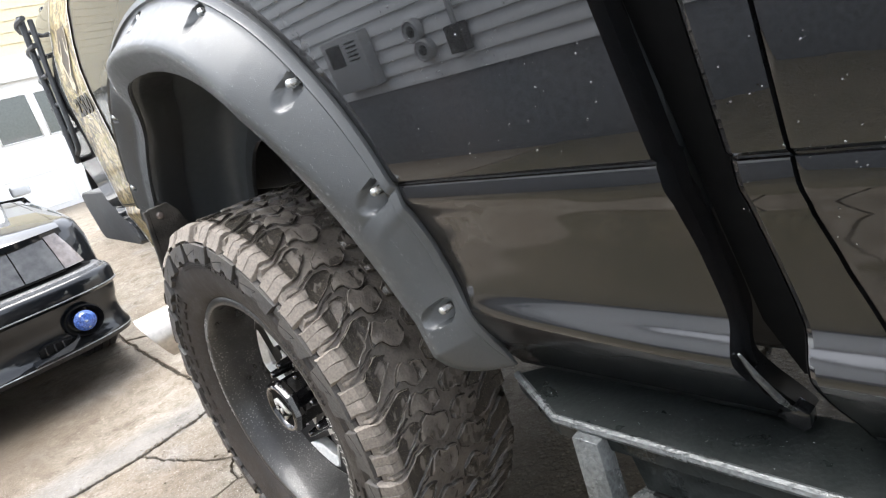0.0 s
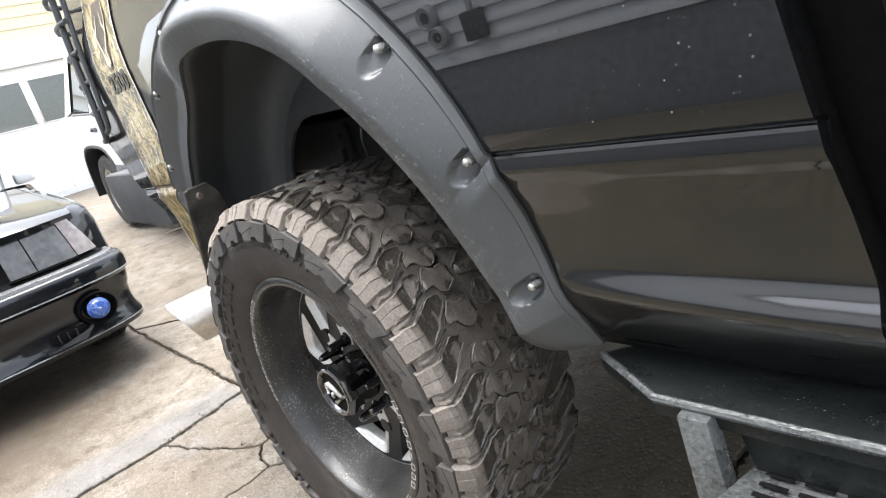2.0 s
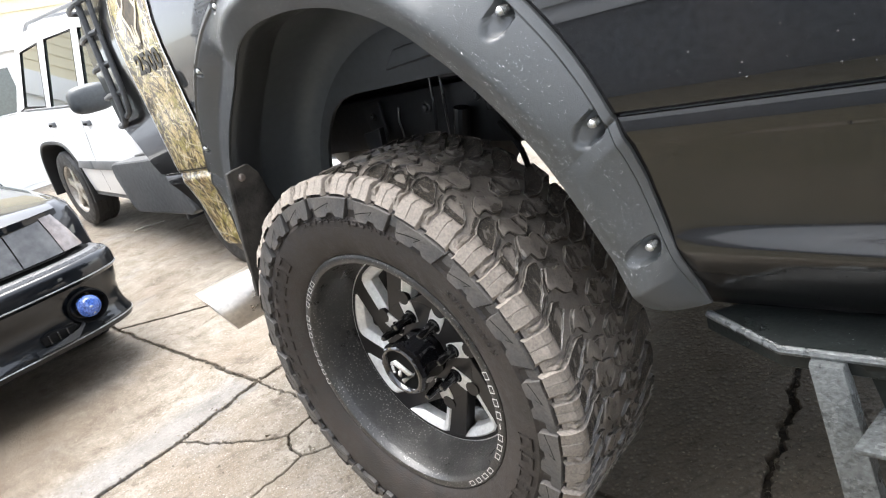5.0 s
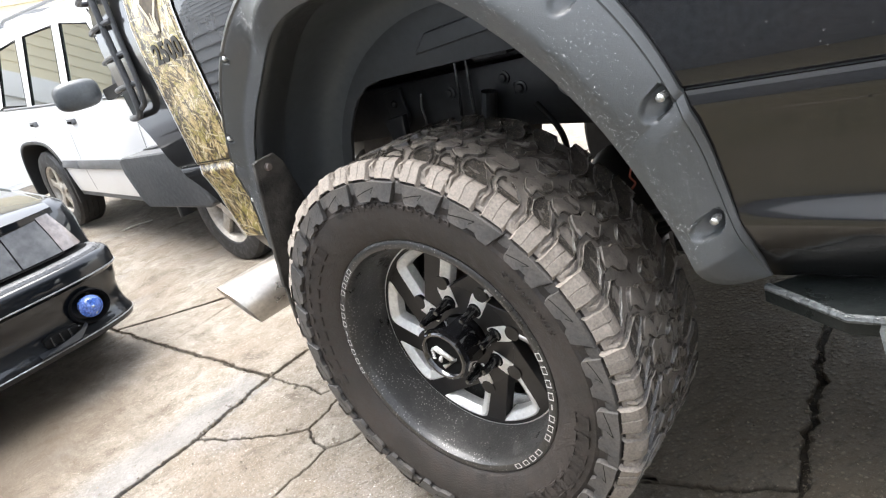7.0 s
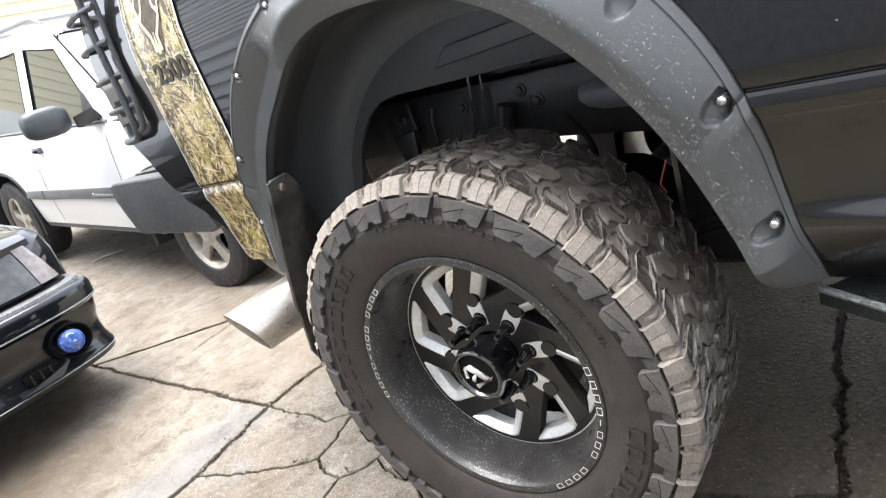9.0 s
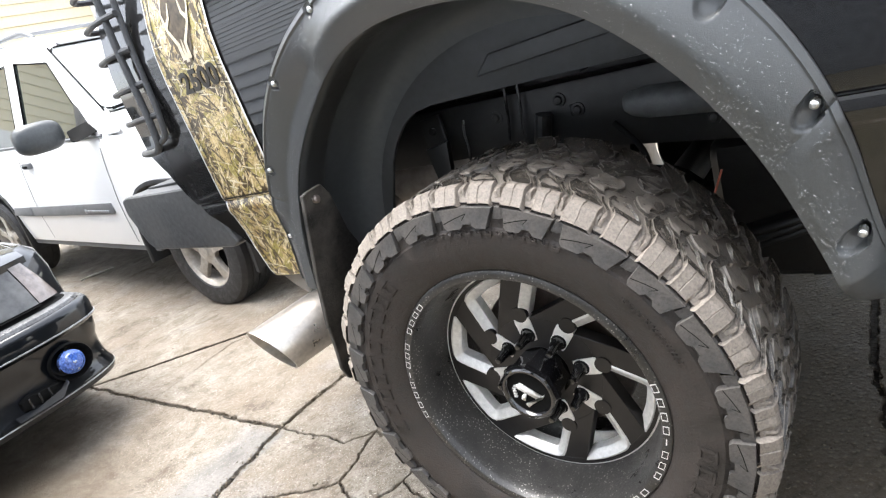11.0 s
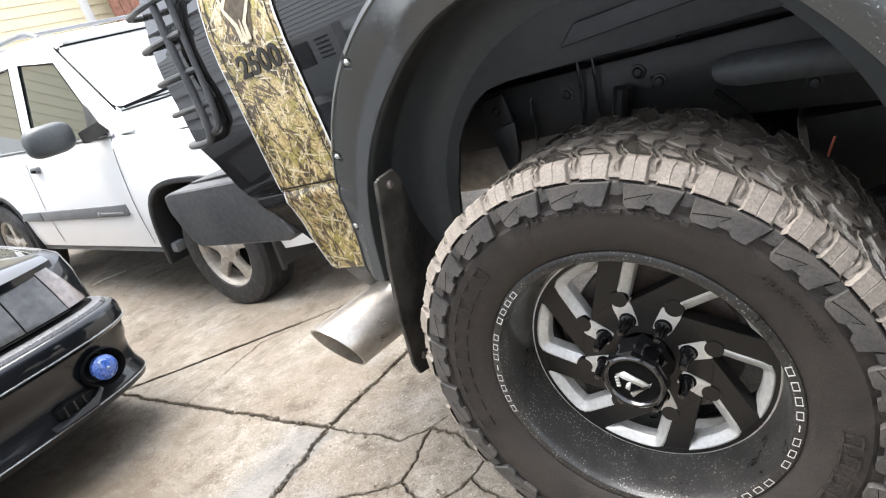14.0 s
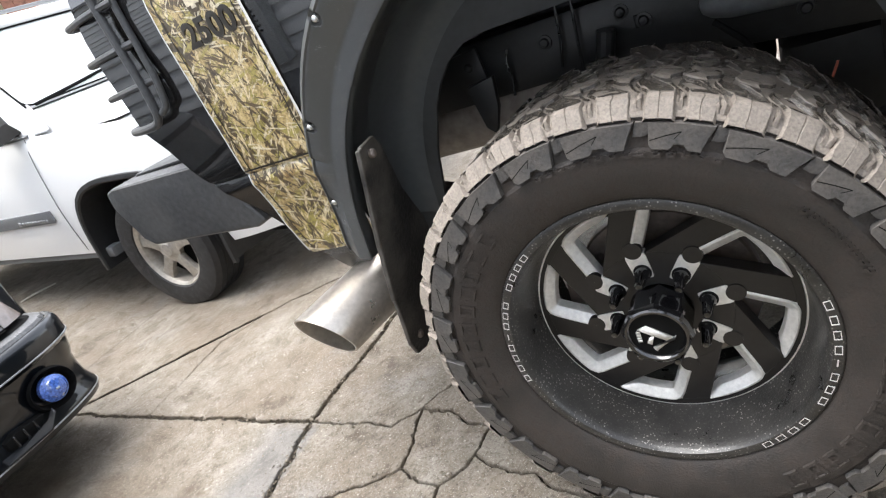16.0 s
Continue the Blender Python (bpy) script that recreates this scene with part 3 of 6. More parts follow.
SKIN = [(0.565, 0.190), (0.60, 0.162), (0.64, 0.140), (0.675, 0.1265), (0.690, 0.1245), (0.705, 0.1235), (0.720, 0.1225), (0.735, 0.1215), (0.750, 0.120), (0.80, 0.112), (0.850, 0.0975), (0.862, 0.0915), (0.8695, 0.0902), (0.889, 0.0922), (0.8905, 0.0945), (0.8925, 0.0945), (0.897, 0.0880), (0.91, 0.0860), (1.05, 0.0775), (1.20, 0.0690), (1.26, 0.0700), (1.32, 0.0790), (1.40, 0.098), (1.47, 0.125), (1.50, 0.15)]


BULGE = [(0.60, 0.0), (0.64, -0.013), (0.675, -0.0265), (0.690, -0.0275), (0.700, -0.0170), (0.710, -0.0042), (0.720, 0.0)]


def skin_y(z, x=None):
    """The body's skin; ahead of the wheel a shelf swells out along its foot."""
    y = lerp_table(SKIN, z) if z > 0.84 else smooth_table(SKIN, z, 0.010)
    if x is not None and x > 0.54:
        k = min(1.0, (x - 0.54) / 0.38)
        y += smooth_table(BULGE, z, 0.0105) * k ** 0.85
    return y


HUB_Z = 0.437
R_IN = [(10, 0.556), (20, 0.556), (26, 0.559), (34, 0.577), (44, 0.610), (54, 0.645), (65, 0.688), (76, 0.712), (90, 0.723), (102, 0.727), (115, 0.720), (127, 0.697), (137, 0.670), (149, 0.627), (160, 0.590), (172, 0.575)]
R_OUT = [(10, 0.630), (20, 0.632), (26, 0.640), (34, 0.680), (45, 0.740), (56, 0.788), (64, 0.822), (76, 0.843), (91, 0.848), (107, 0.836), (119, 0.815), (125, 0.797), (135, 0.757), (146, 0.708), (156, 0.668), (172, 0.655)]


def arch(theta, r):
    a = radians(theta)
    return r * math.cos(a), HUB_Z + r * math.sin(a)


def bed_side():
    """The outer bed wall: a pressed skin with a crease and a lower bulge, cut out round the wheel."""
    zs = sorted({z for z, _ in SKIN} | set(np.linspace(0.93, 1.40, 8)) | set(np.linspace(0.572, 0.838, 58)))
    bm = bmesh.new()
    x_front, x_back = 0.909, -0.955

    def cut(z):
        # half-width of the wheel opening at this height
        best = [None, None]
        for k, span in enumerate((range(12, 91), range(168, 89, -1))):
            for t in span:
                x, zz = arch(t, smooth_table(R_IN, t, 4) + (0.045 if t < 105 else 0.062))
                if zz >= z:
                    best[k] = x
                    break
        return best

    def line(z, xs):
        # the front edge leans forward towards the foot and rolls inwards
        return [(x + (0.17 * (1.04 - min(z, 1.2)) if x > x_front - 0.02 else 0.0), skin_y(z, x) + (0.014 if x in (x_front, xs[0]) and abs(x) > 0.7 else 0.0), z) for x in xs]

    front, back = [], []
    for z in zs:
        f, b = cut(z)
        if f is None:
            f = b = 0.0
        front.append(line(z, [f + (x_front - f) * k for k in (0, 0.06, 0.12, 0.18, 0.25, 0.31, 0.37, 0.43, 0.5, 0.56, 0.62, 0.68, 0.75, 0.81, 0.87, 0.93)] + [x_front - 0.005, x_front]))
        xb = lerp_table([(0.56, -0.70), (0.68, -0.735), (0.70, -0.748), (0.93, -0.925), (0.975, -0.94), (1.04, -0.995)], z)
        back.append(line(z, [xb, xb + 0.012] + [xb + (b - xb) * k for k in (0.3, 0.55, 0.8, 1)]))
    add_grid(bm, front)
    add_grid(bm, back)
    bmesh.ops.remove_doubles(bm, verts=bm.verts[:], dist=1e-4)
    g = bmesh.ops.extrude_face_region(bm, geom=bm.faces[:])
    for v in g["geom"]:
        if isinstance(v, bmesh.types.BMVert):
            v.co.y += 0.03
    return part("bed_side", bm, PAINT, truck, smooth=24)


bed = bed_side()
part("bed_inner", box((-0.94, 0.16, 1.20), (0.90, 0.21, 1.47), 0.004), CHASSIS, bed)
part("bed_floor", box((-0.94, 0.337, 1.03), (0.90, 1.62, 1.075), 0.004), CHASSIS, truck)
part("bed_side", box((-0.955, 1.80, 0.60), (0.918, 1.86, 1.50), 0.01), PAINT, truck, "far side of the bed")
part("bed_front_wall", box((0.89, 0.16, 0.80), (0.912, 1.80, 1.48), 0.004), LINER, truck)
tail = part("tailgate", box((-0.975, 0.14, 0.95), (-0.935, 1.80, 1.50), 0.008), PAINT, truck)

# cab: rear corner and the start of the rear door, with a dark gap to the bed
CAB_EDGE = [(0.565, 1.048), (0.620, 1.038), (0.690, 1.031), (0.735, 1.022), (0.800, 1.009), (0.886, 0.996), (0.980, 0.985), (1.20, 0.955)]
CAB_SEAM = [(0.565, 1.155), (0.729, 1.090), (0.782, 1.070), (0.838, 1.054), (0.892, 1.046), (0.957, 1.042), (1.02, 1.035), (1.50, 1.0)]
flange = []
bm = bmesh.new()
ZS = sorted({z for z, _ in SKIN} | set(np.linspace(0.572, 0.838, 58)))
rows = []
for z in ZS:
    lean = lerp_table(CAB_EDGE, z) - 0.985
    seam = max(lerp_table(CAB_SEAM, z), 1.003 + lean)
    y = skin_y(z, 0.98)
    flange.append([(0.986 + lean, y + 0.075, z), (0.984 + lean, y + 0.006, z), (0.9875 + lean, y - 0.0015, z)])
    rows.append([(0.987 + lean, y + 0.004, z), (0.9885 + lean, y - 0.001, z)] + [(0.994 + lean + (seam - 0.9955 - lean) * q, y - 0.004, z) for q in (0, 0.5, 1)] + [(seam, y + 0.008, z)])
add_grid(bm, rows)
cab = part("cab_corner", bm, PAINT, truck, smooth=24)
# the gap's shade, put on the corner's inner edge as black
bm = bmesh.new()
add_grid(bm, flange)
part("gap_shade_flange", bm, MATT_BLACK, cab)
bm = bmesh.new()
rows = []
for z in ZS:
    seam = lerp_table(CAB_SEAM, z)
    y = skin_y(z, 0.98)
    rows.append([(seam + 0.0006, y + 0.012, z), (seam + 0.0016, y - 0.002, z), (seam + 0.008, y - 0.004, z), (1.6, y - 0.004, z), (2.3, y - 0.004, z), (2.31, y + 0.01, z)])
add_grid(bm, rows)
part("cab_door", bm, PAINT, truck, smooth=24)
part("cab_body", box((1.12, 0.24, 0.66), (2.9, 1.80, 1.44), 0.03), PAINT, truck)
DARKPANE = basic("dark_cab_glass", (0.012, 0.014, 0.014), 0.04, scale=30, coat=1.0, rough_vary=0.01)
bm = bmesh.new()
add_grid(bm, [[(1.06, 0.17, 1.43), (1.06, 1.79, 1.43), (2.98, 1.79, 1.43), (2.98, 0.17, 1.43)], [(1.16, 0.32, 1.88), (1.16, 1.64, 1.88), (2.28, 1.64, 1.88), (2.28, 0.32, 1.88)]], close_v=True)
part("cab_glass", bm, DARKPANE, truck, smooth=0)
part("cab_roof", box((1.13, 0.29, 1.87), (2.32, 1.67, 1.93), 0.03, 3), PAINT, truck)
for y0, y1 in ((0.165, 0.315), (1.795, 1.645)):
    for x0, x1 in ((1.055, 1.155), (1.86, 1.80), (2.985, 2.285)):
        part("cab_pillar", tube([(x0, y0, 1.42), (x1, y1, 1.89)], 0.035, 8), PAINT, truck)
# added black sheet and block that stand for shade between bed and cab
part("gap_shade_sheet", prism([(0.89, 0.175, 1.49), (1.03, 0.165, 1.49), (1.04, 0.150, 1.05), (1.085, 0.165, 0.73), (1.085, 0.178, 0.695), (1.060, 0.190, 0.640), (0.995, 0.190, 0.625), (0.965, 0.180, 0.69), (0.89, 0.150, 1.05)], (0, 0.05, 0)), MATT_BLACK, truck)
part("gap_shade_block", prism([(0.985, 0.205, 0.72), (1.15, 0.205, 0.72), (1.135, 0.205, 0.632), (1.085, 0.205, 0.612), (1.000, 0.205, 0.612)], (0, 0.10, 0), 0.004), MATT_BLACK, truck)
part("hood", box((2.92, 0.14, 0.66), (4.1, 1.80, 1.42), 0.05), PAINT, truck)
# mounting ear at the foot of the bed's front edge
part("worn_edge", tube([(0.9695, 0.108, 0.690), (0.975, 0.126, 0.655), (0.984, 0.150, 0.615), (0.990, 0.168, 0.592)], [0.0015, 0.0035, 0.004, 0.0015], 8), WORNSTEP, bed)
part("mounting_tab", prism([(0.965, 0.176, 0.575), (0.992, 0.176, 0.560), (1.000, 0.176, 0.568), (1.000, 0.176, 0.584), (0.985, 0.176, 0.592)], (0, 0.02, 0), 0.003), PAINT, bed)

# ---- fender flare with pockets and button screws ----
POCKETS = (25.3, 41.2, 55.6, 72.0, 90.0, 107.0, 120.7, 136.0, 149.5)


def flare_point(t, v):
    """v: 0 at the body, 1 at the lip, up to 1.3 round the lip's return."""
    ro, ri = smooth_table(R_OUT, t, 5), smooth_table(R_IN, t, 5)
    xo, zo = arch(t, ro)
    ys = skin_y(min(zo, 1.45))
    # behind the wheel the face turns in towards the liner
    back = max(0.0, min(1.0, (t - 94) / 28))
    lip = 0.012 + 0.062 * max(0.0, min(1.0, (62 - t) / 36)) + 0.074 * back * back * (3 - 2 * back)
    # ahead of the wheel the flare lies tight on the body, with a flat face
    tight = max(0.0, min(1.0, (80 - t) / 25))
    edge = ys - 0.020 + 0.013 * tight
    ro -= 0.007 * tight
    r = ro + (ri - ro) * min(v, 1.0)
    if v <= 0.06:
        y = ys + 0.004 + (edge - ys - 0.004) * (v / 0.06)
        r = ro
    elif v <= 1.0:
        k = (v - 0.06) / 0.94
        s = k * k * (3 - 2 * k)
        # a flat shoulder, then a step down to the lip
        band = 0.022 * max(0.0, 1 - (abs(t - 84) / (44 if t < 84 else 30)) ** 4)
        rise = min(1.0, 0.25 * k + 0.90 * max(0.0, min(1.0, (k - 0.10) / 0.52)) ** 1.1)
        y = edge + (lip - band - edge) * (rise + (1 - (1 - min(1.0, k / 0.85)) ** 1.7 - rise) * tight)
        y += band * max(0.0, (k - 0.66) / 0.34)
        y -= 0.003 * math.sin(math.pi * k)
        # a raised bead along the body
        if k < 0.055:
            y -= 0.0045 * math.sin(math.pi * k / 0.055)
    else:
        k = (v - 1.0) / 0.3
        y = lip + 0.035 * k
        r = ri + 0.004 * math.sin(math.pi * min(1, k * 3))
    return r, y


def build_flare():
    bm = bmesh.new()
    rows = []
    vs = [0, 0.03, 0.06, 0.075, 0.09, 0.105, 0.12, 0.135, 0.15, 0.165] + list(np.linspace(0.18, 0.55, 18)) + list(np.linspace(0.6, 0.96, 8)) + [0.985, 1.0, 1.06, 1.15, 1.3, 1.75]
    for t in np.arange(20.0, 160.01, 0.25):
        row = []
        for v in vs:
            r, y = flare_point(t, v)
            ro = smooth_table(R_OUT, t, 5)
            for c in POCKETS:
                # a teardrop pocket: steep at the screw's side, run out towards the lip
                du = (t - c) * radians(1) * r
                du /= 0.0200 if du < 0 else 0.0150
                if c > 100:
                    # behind the wheel the screws sit in small notches at the rim
                    du *= 1.7
                    dv = (ro - r - 0.013) / (0.014 if ro - r > 0.013 else 0.010)
                else:
                    dv = (ro - r - 0.031) / (0.032 if ro - r > 0.031 else 0.0115)
                d2 = du * du + dv * dv
                if d2 < 1.7 and v > 0.06:
                    # a bowl with steep walls and a small flat floor
                    q = max(0.0, 1 - d2 / 1.10)
                    q = min(1.0, 3.2 * q)
                    y += (0.0185 if c < 100 else 0.010) * q * q * (3 - 2 * q) * (1.0 if dv < 0 else max(0.0, 1 - 0.5 * dv))
            x, z = arch(t, r)
            row.append((x, y, max(z, 0.590) if t > 90 else z))
        rows.append(row)
    # the foot sweeps forward and runs out in a point on the sill
    first = [Vector(p) for p in rows[0]]
    outer, inner, tail, ctrl = first[2], first[vs.index(1.0)], Vector((0.604, 0.158, 0.580)), Vector((0.535, 0.100, 0.572))
    foot = []
    for q in np.linspace(0.05, 1.0, 14):
        o = outer.lerp(tail, q)
        i = inner * (1 - q) ** 2 + ctrl * 2 * q * (1 - q) + tail * q * q
        row = []
        for v, p in zip(vs, first):
            f = max(0.0, min(1.0, (v - 0.06) / 0.94))
            row.append(o.lerp(i, f) + (p - outer.lerp(inner, f)) * (1 - q) * (1.0 if v <= 1 else 1 - 0.4 * q))
        foot.append(row)
    rows = foot[::-1] + rows
    add_grid(bm, rows)
    bmesh.ops.reverse_faces(bm, faces=bm.faces[:])
    g = bmesh.ops.extrude_face_region(bm, geom=bm.faces[:])
    for v in g["geom"]:
        if isinstance(v, bmesh.types.BMVert):
            v.co.y += 0.004
    return part("fender_flare", bm, FLARE, truck, "matte black pocket-style fender flare beaded with rain", smooth=40)


flare = build_flare()
for c in POCKETS:
    ro = smooth_table(R_OUT, c, 5)
    ri = smooth_table(R_IN, c, 5)
    deep = 0.030 if c < 100 else 0.013
    x, z = arch(c, ro - deep)
    _, y = flare_point(c, deep / (ro - ri))
    bm = revolve([(0.0001, -0.0075), (0.003, -0.0072), (0.0058, -0.005), (0.0068, -0.001), (0.0068, 0.014)], 14)
    s = part("screw", bm, BOLT, flare, "bright button-head screw")
    s.location = (x, y + (0.005 if c < 60 else 0.010 if c < 100 else 0.006), z)

# ---- mud flap ----
fl = [(-0.425, 0.045, 0.890), (-0.427, 0.098, 0.893), (-0.434, 0.122, 0.865), (-0.458, 0.160, 0.76), (-0.482, 0.225, 0.66), (-0.51, 0.262, 0.56), (-0.523, 0.235, 0.47), (-0.534, 0.150, 0.405), (-0.536, 0.10, 0.392), (-0.534, 0.062, 0.402), (-0.527, 0.044, 0.44), (-0.508, 0.040, 0.56), (-0.478, 0.040, 0.70)]
flap = part("mud_flap", prism(fl, (-0.010, 0, 0.001), 0.002, 1), FLAP, truck, "dusty black rubber mud flap")
part("flap_edge", prism([(-0.424, 0.036, 0.888), (-0.424, 0.048, 0.888), (-0.474, 0.046, 0.70), (-0.505, 0.046, 0.56), (-0.505, 0.034, 0.56), (-0.474, 0.034, 0.70)], (-0.012, 0, 0.0), 0.002, 1), FLAP, flap)
for p in ((-0.425, 0.070, 0.868), (-0.486, 0.094, 0.683), (-0.525, 0.085, 0.44)):
    bm = revolve([(0.0001, -0.006), (0.006, -0.0055), (0.009, -0.003), (0.0095, 0.004)], 14)
    s = part("screw", bm, ROTOR, flap)
    s.matrix_local = pose(*p, 0, 0, 90)

# ---- wheel housing and what shows beneath the bed ----
bm = bmesh.new()
rows = []
for t in np.arange(40, 161, 3.0):
    r = smooth_table(R_IN, t, 5) + 0.012
    rows.append([(*arch(t, r)[:1], y, arch(t, r)[1]) for y in (flare_point(t, 1.3)[1] - 0.005, flare_point(t, 1.3)[1] + 0.03, 0.17, 0.21, 0.25)]
                + [(*arch(t, r - d)[:1], y, arch(t, r - d)[1]) for y, d in ((0.275, 0.004), (0.297, 0.014), (0.312, 0.030), (0.320, 0.052), (0.3225, 0.08))])
add_grid(bm, rows)
part("wheel_liner", bm, LINER, truck)
part("wheelhouse_wall", prism([(-0.495, 0.322, 0.56), (-0.575, 0.322, 0.56), (-0.60, 0.322, 1.0), (-0.40, 0.322, 1.20), (0.85, 0.322, 1.20), (0.85, 0.322, 0.972), (-0.24, 0.322, 0.976), (-0.293, 0.322, 0.968), (-0.335, 0.322, 0.945), (-0.372, 0.322, 0.908), (-0.402, 0.322, 0.864), (-0.445, 0.322, 0.76)], (0, 0.012, 0), 0.003, 2), WELL, truck)
part("pressed_rib", prism([(-0.10, 0.322, 1.010), (0.60, 0.322, 1.048), (0.60, 0.322, 1.086), (-0.06, 0.322, 1.050)], (0, -0.014, 0), 0.006, 3), WELL, truck)
part("frame_rail", prism([(-1.1, 0.50, 0.80), (-1.1, 0.50, 0.95), (2.9, 0.50, 0.90), (2.9, 0.50, 0.74), (0.6, 0.50, 0.72), (-0.2, 0.50, 0.80)], (0, 0.08, 0), 0.008), CHASSIS, truck)
part("frame_rail", prism([(-1.1, 1.36, 0.80), (-1.1, 1.36, 0.95), (2.9, 1.36, 0.90), (2.9, 1.36, 0.74), (0.6, 1.36, 0.72), (-0.2, 1.36, 0.80)], (0, 0.08, 0), 0.008), CHASSIS, truck)
for x in (-0.55, 0.02, 0.45):
    part("cross_member", box((x, 0.345, 0.965), (x + 0.09, 1.75, 1.028), 0.006), CHASSIS, truck)
# rounded pressing on the rail above the spring
bm = bmesh.new()
rows = []
for x, k in ((0.125, 0.02), (0.130, 0.5), (0.145, 0.8), (0.18, 1.0), (0.40, 1.05), (0.80, 1.1)):
    rows.append([(x, 0.492 - 0.035 * k * math.sin(math.pi * q / 8), 0.862 - 0.09 * (x - 0.13) + 0.034 * k * math.cos(math.pi * q / 8)) for q in range(9)])
add_grid(bm, rows)
part("rail_pressing", bm, RAILGREY, truck)
# tank and shaft, added to block light from the far side
part("tank_light_block", box((0.24, 0.62, 0.365), (1.75, 1.28, 0.72), 0.05, 3), CHASSIS, truck)
part("tank_strap", prism([(0.42, 0.612, 0.72), (0.42, 0.612, 0.40), (0.42, 0.66, 0.357), (0.47, 0.66, 0.357), (0.47, 0.612, 0.40), (0.47, 0.612, 0.72)], (0, 0.006, 0)), CHASSIS, truck)
part("drive_shaft", tube([(0.1, 0.95, 0.47), (2.4, 0.95, 0.60)], 0.045, 14), CHASSIS, truck)
for x, z in ((-0.02, 0.90), (0.02, 0.87), (-0.19, 0.89), (0.30, 0.80)):
    s = part("rail_bolt", revolve([(0.0001, -0.010), (0.008, -0.009), (0.011, -0.004), (0.016, -0.003), (0.017, 0.004)], 12), CHASSIS, truck)
    s.location = (x, 0.499, z)
for k, (x0, x1) in enumerate(((-0.75, 0.80), (-0.62, 0.66), (-0.46, 0.50), (-0.30, 0.33))):
    bm = bmesh.new()
    rows = []
    for q in range(17):
        x = x0 + (x1 - x0) * q / 16
        z = 0.520 + 0.22 * (x / 0.78) ** 2 - 0.013 * k
        rows.append([(x, y, z + h) for y, h in ((0.41, 0.0), (0.475, 0.0), (0.475, 0.011), (0.41, 0.011))])
    add_grid(bm, rows, close_v=True)
    part("leaf_spring", bm, CHASSIS, truck, smooth=0)

part("shock_absorber", tube([(-0.18, 0.47, 0.50), (-0.10, 0.47, 0.72), (-0.099, 0.47, 0.721), (-0.05, 0.47, 0.88)], [0.034, 0.034, 0.02, 0.02], 12), CHASSIS, truck)
part("bracket", prism([(-0.37, 0.42, 0.86), (-0.30, 0.42, 0.87), (-0.31, 0.42, 0.80), (-0.335, 0.42, 0.74), (-0.355, 0.42, 0.76)], (0, 0.02, 0), 0.004), CHASSIS, truck)
WETLINE = basic("wet_brake_line", (0.030, 0.031, 0.032), 0.16, scale=90, vary=0.3, gloss=0.8)
for line in ([(-0.143, 0.488, 0.96), (-0.147, 0.486, 0.92), (-0.152, 0.487, 0.88), (-0.165, 0.488, 0.83)], [(-0.108, 0.488, 0.96), (-0.111, 0.486, 0.92), (-0.118, 0.486, 0.86), (-0.122, 0.488, 0.80)], [(-0.275, 0.486, 0.905), (-0.284, 0.482, 0.87), (-0.281, 0.484, 0.84), (-0.290, 0.487, 0.80)]):
    part("brake_line", tube(bend(line, 0.03), 0.0036, 8), WETLINE, truck)
hanger = part("hanger_plate", prism([(-0.412, 0.482, 0.925), (-0.345, 0.482, 0.932), (-0.338, 0.482, 0.842), (-0.365, 0.482, 0.815), (-0.405, 0.482, 0.835)], (0, 0.012, 0), 0.004), CHASSIS, truck)
part("rivet", revolve([(0.0001, -0.006), (0.008, -0.005), (0.011, 0.002)], 12), WETLINE, hanger).location = (-0.376, 0.480, 0.892)
part("rail_slot", box((0.002, 0.4965, 0.858), (0.024, 0.4995, 0.884), 0.004), MATT_BLACK, truck)
part("sensor_wire", tube(bend([(0.330, 0.36, 0.730), (0.309, 0.36, 0.680), (0.322, 0.36, 0.668), (0.300, 0.36, 0.645), (0.30, 0.37, 0.56)], 0.02), 0.0022, 6), basic("faded_red_wire", (0.42, 0.10, 0.06), 0.5, scale=90, vary=0.3), truck)
part("brake_hose", tube(bend([(0.16, 0.33, 0.86), (0.22, 0.31, 0.80), (0.20, 0.33, 0.66), (0.10, 0.30, 0.55)], 0.06), 0.006, 8), MATT_BLACK, truck)
part("axle", tube([(0, 0.30, HUB_Z), (0, 1.60, HUB_Z)], 0.055, 18), CHASSIS, truck)
part("differential", revolve([(0.001, -0.12), (0.07, -0.11), (0.13, -0.05), (0.15, 0.0), (0.13, 0.05), (0.07, 0.11), (0.001, 0.12)], 20), CHASSIS, truck).location = (0.02, 0.95, HUB_Z)
part("muffler", tube([(-0.66, 0.66, 0.75), (-0.64, 0.66, 0.75), (-0.12, 0.66, 0.755), (-0.10, 0.66, 0.755)], [0.085, 0.10, 0.10, 0.085], 20), MUFFLER, truck)
part("tailpipe", tube(bend([(-0.655, 0.66, 0.745), (-0.72, 0.62, 0.70), (-0.635, 0.30, 0.56), (-0.648, 0.20, 0.545)], 0.12), 0.045, 14), MUFFLER, truck)


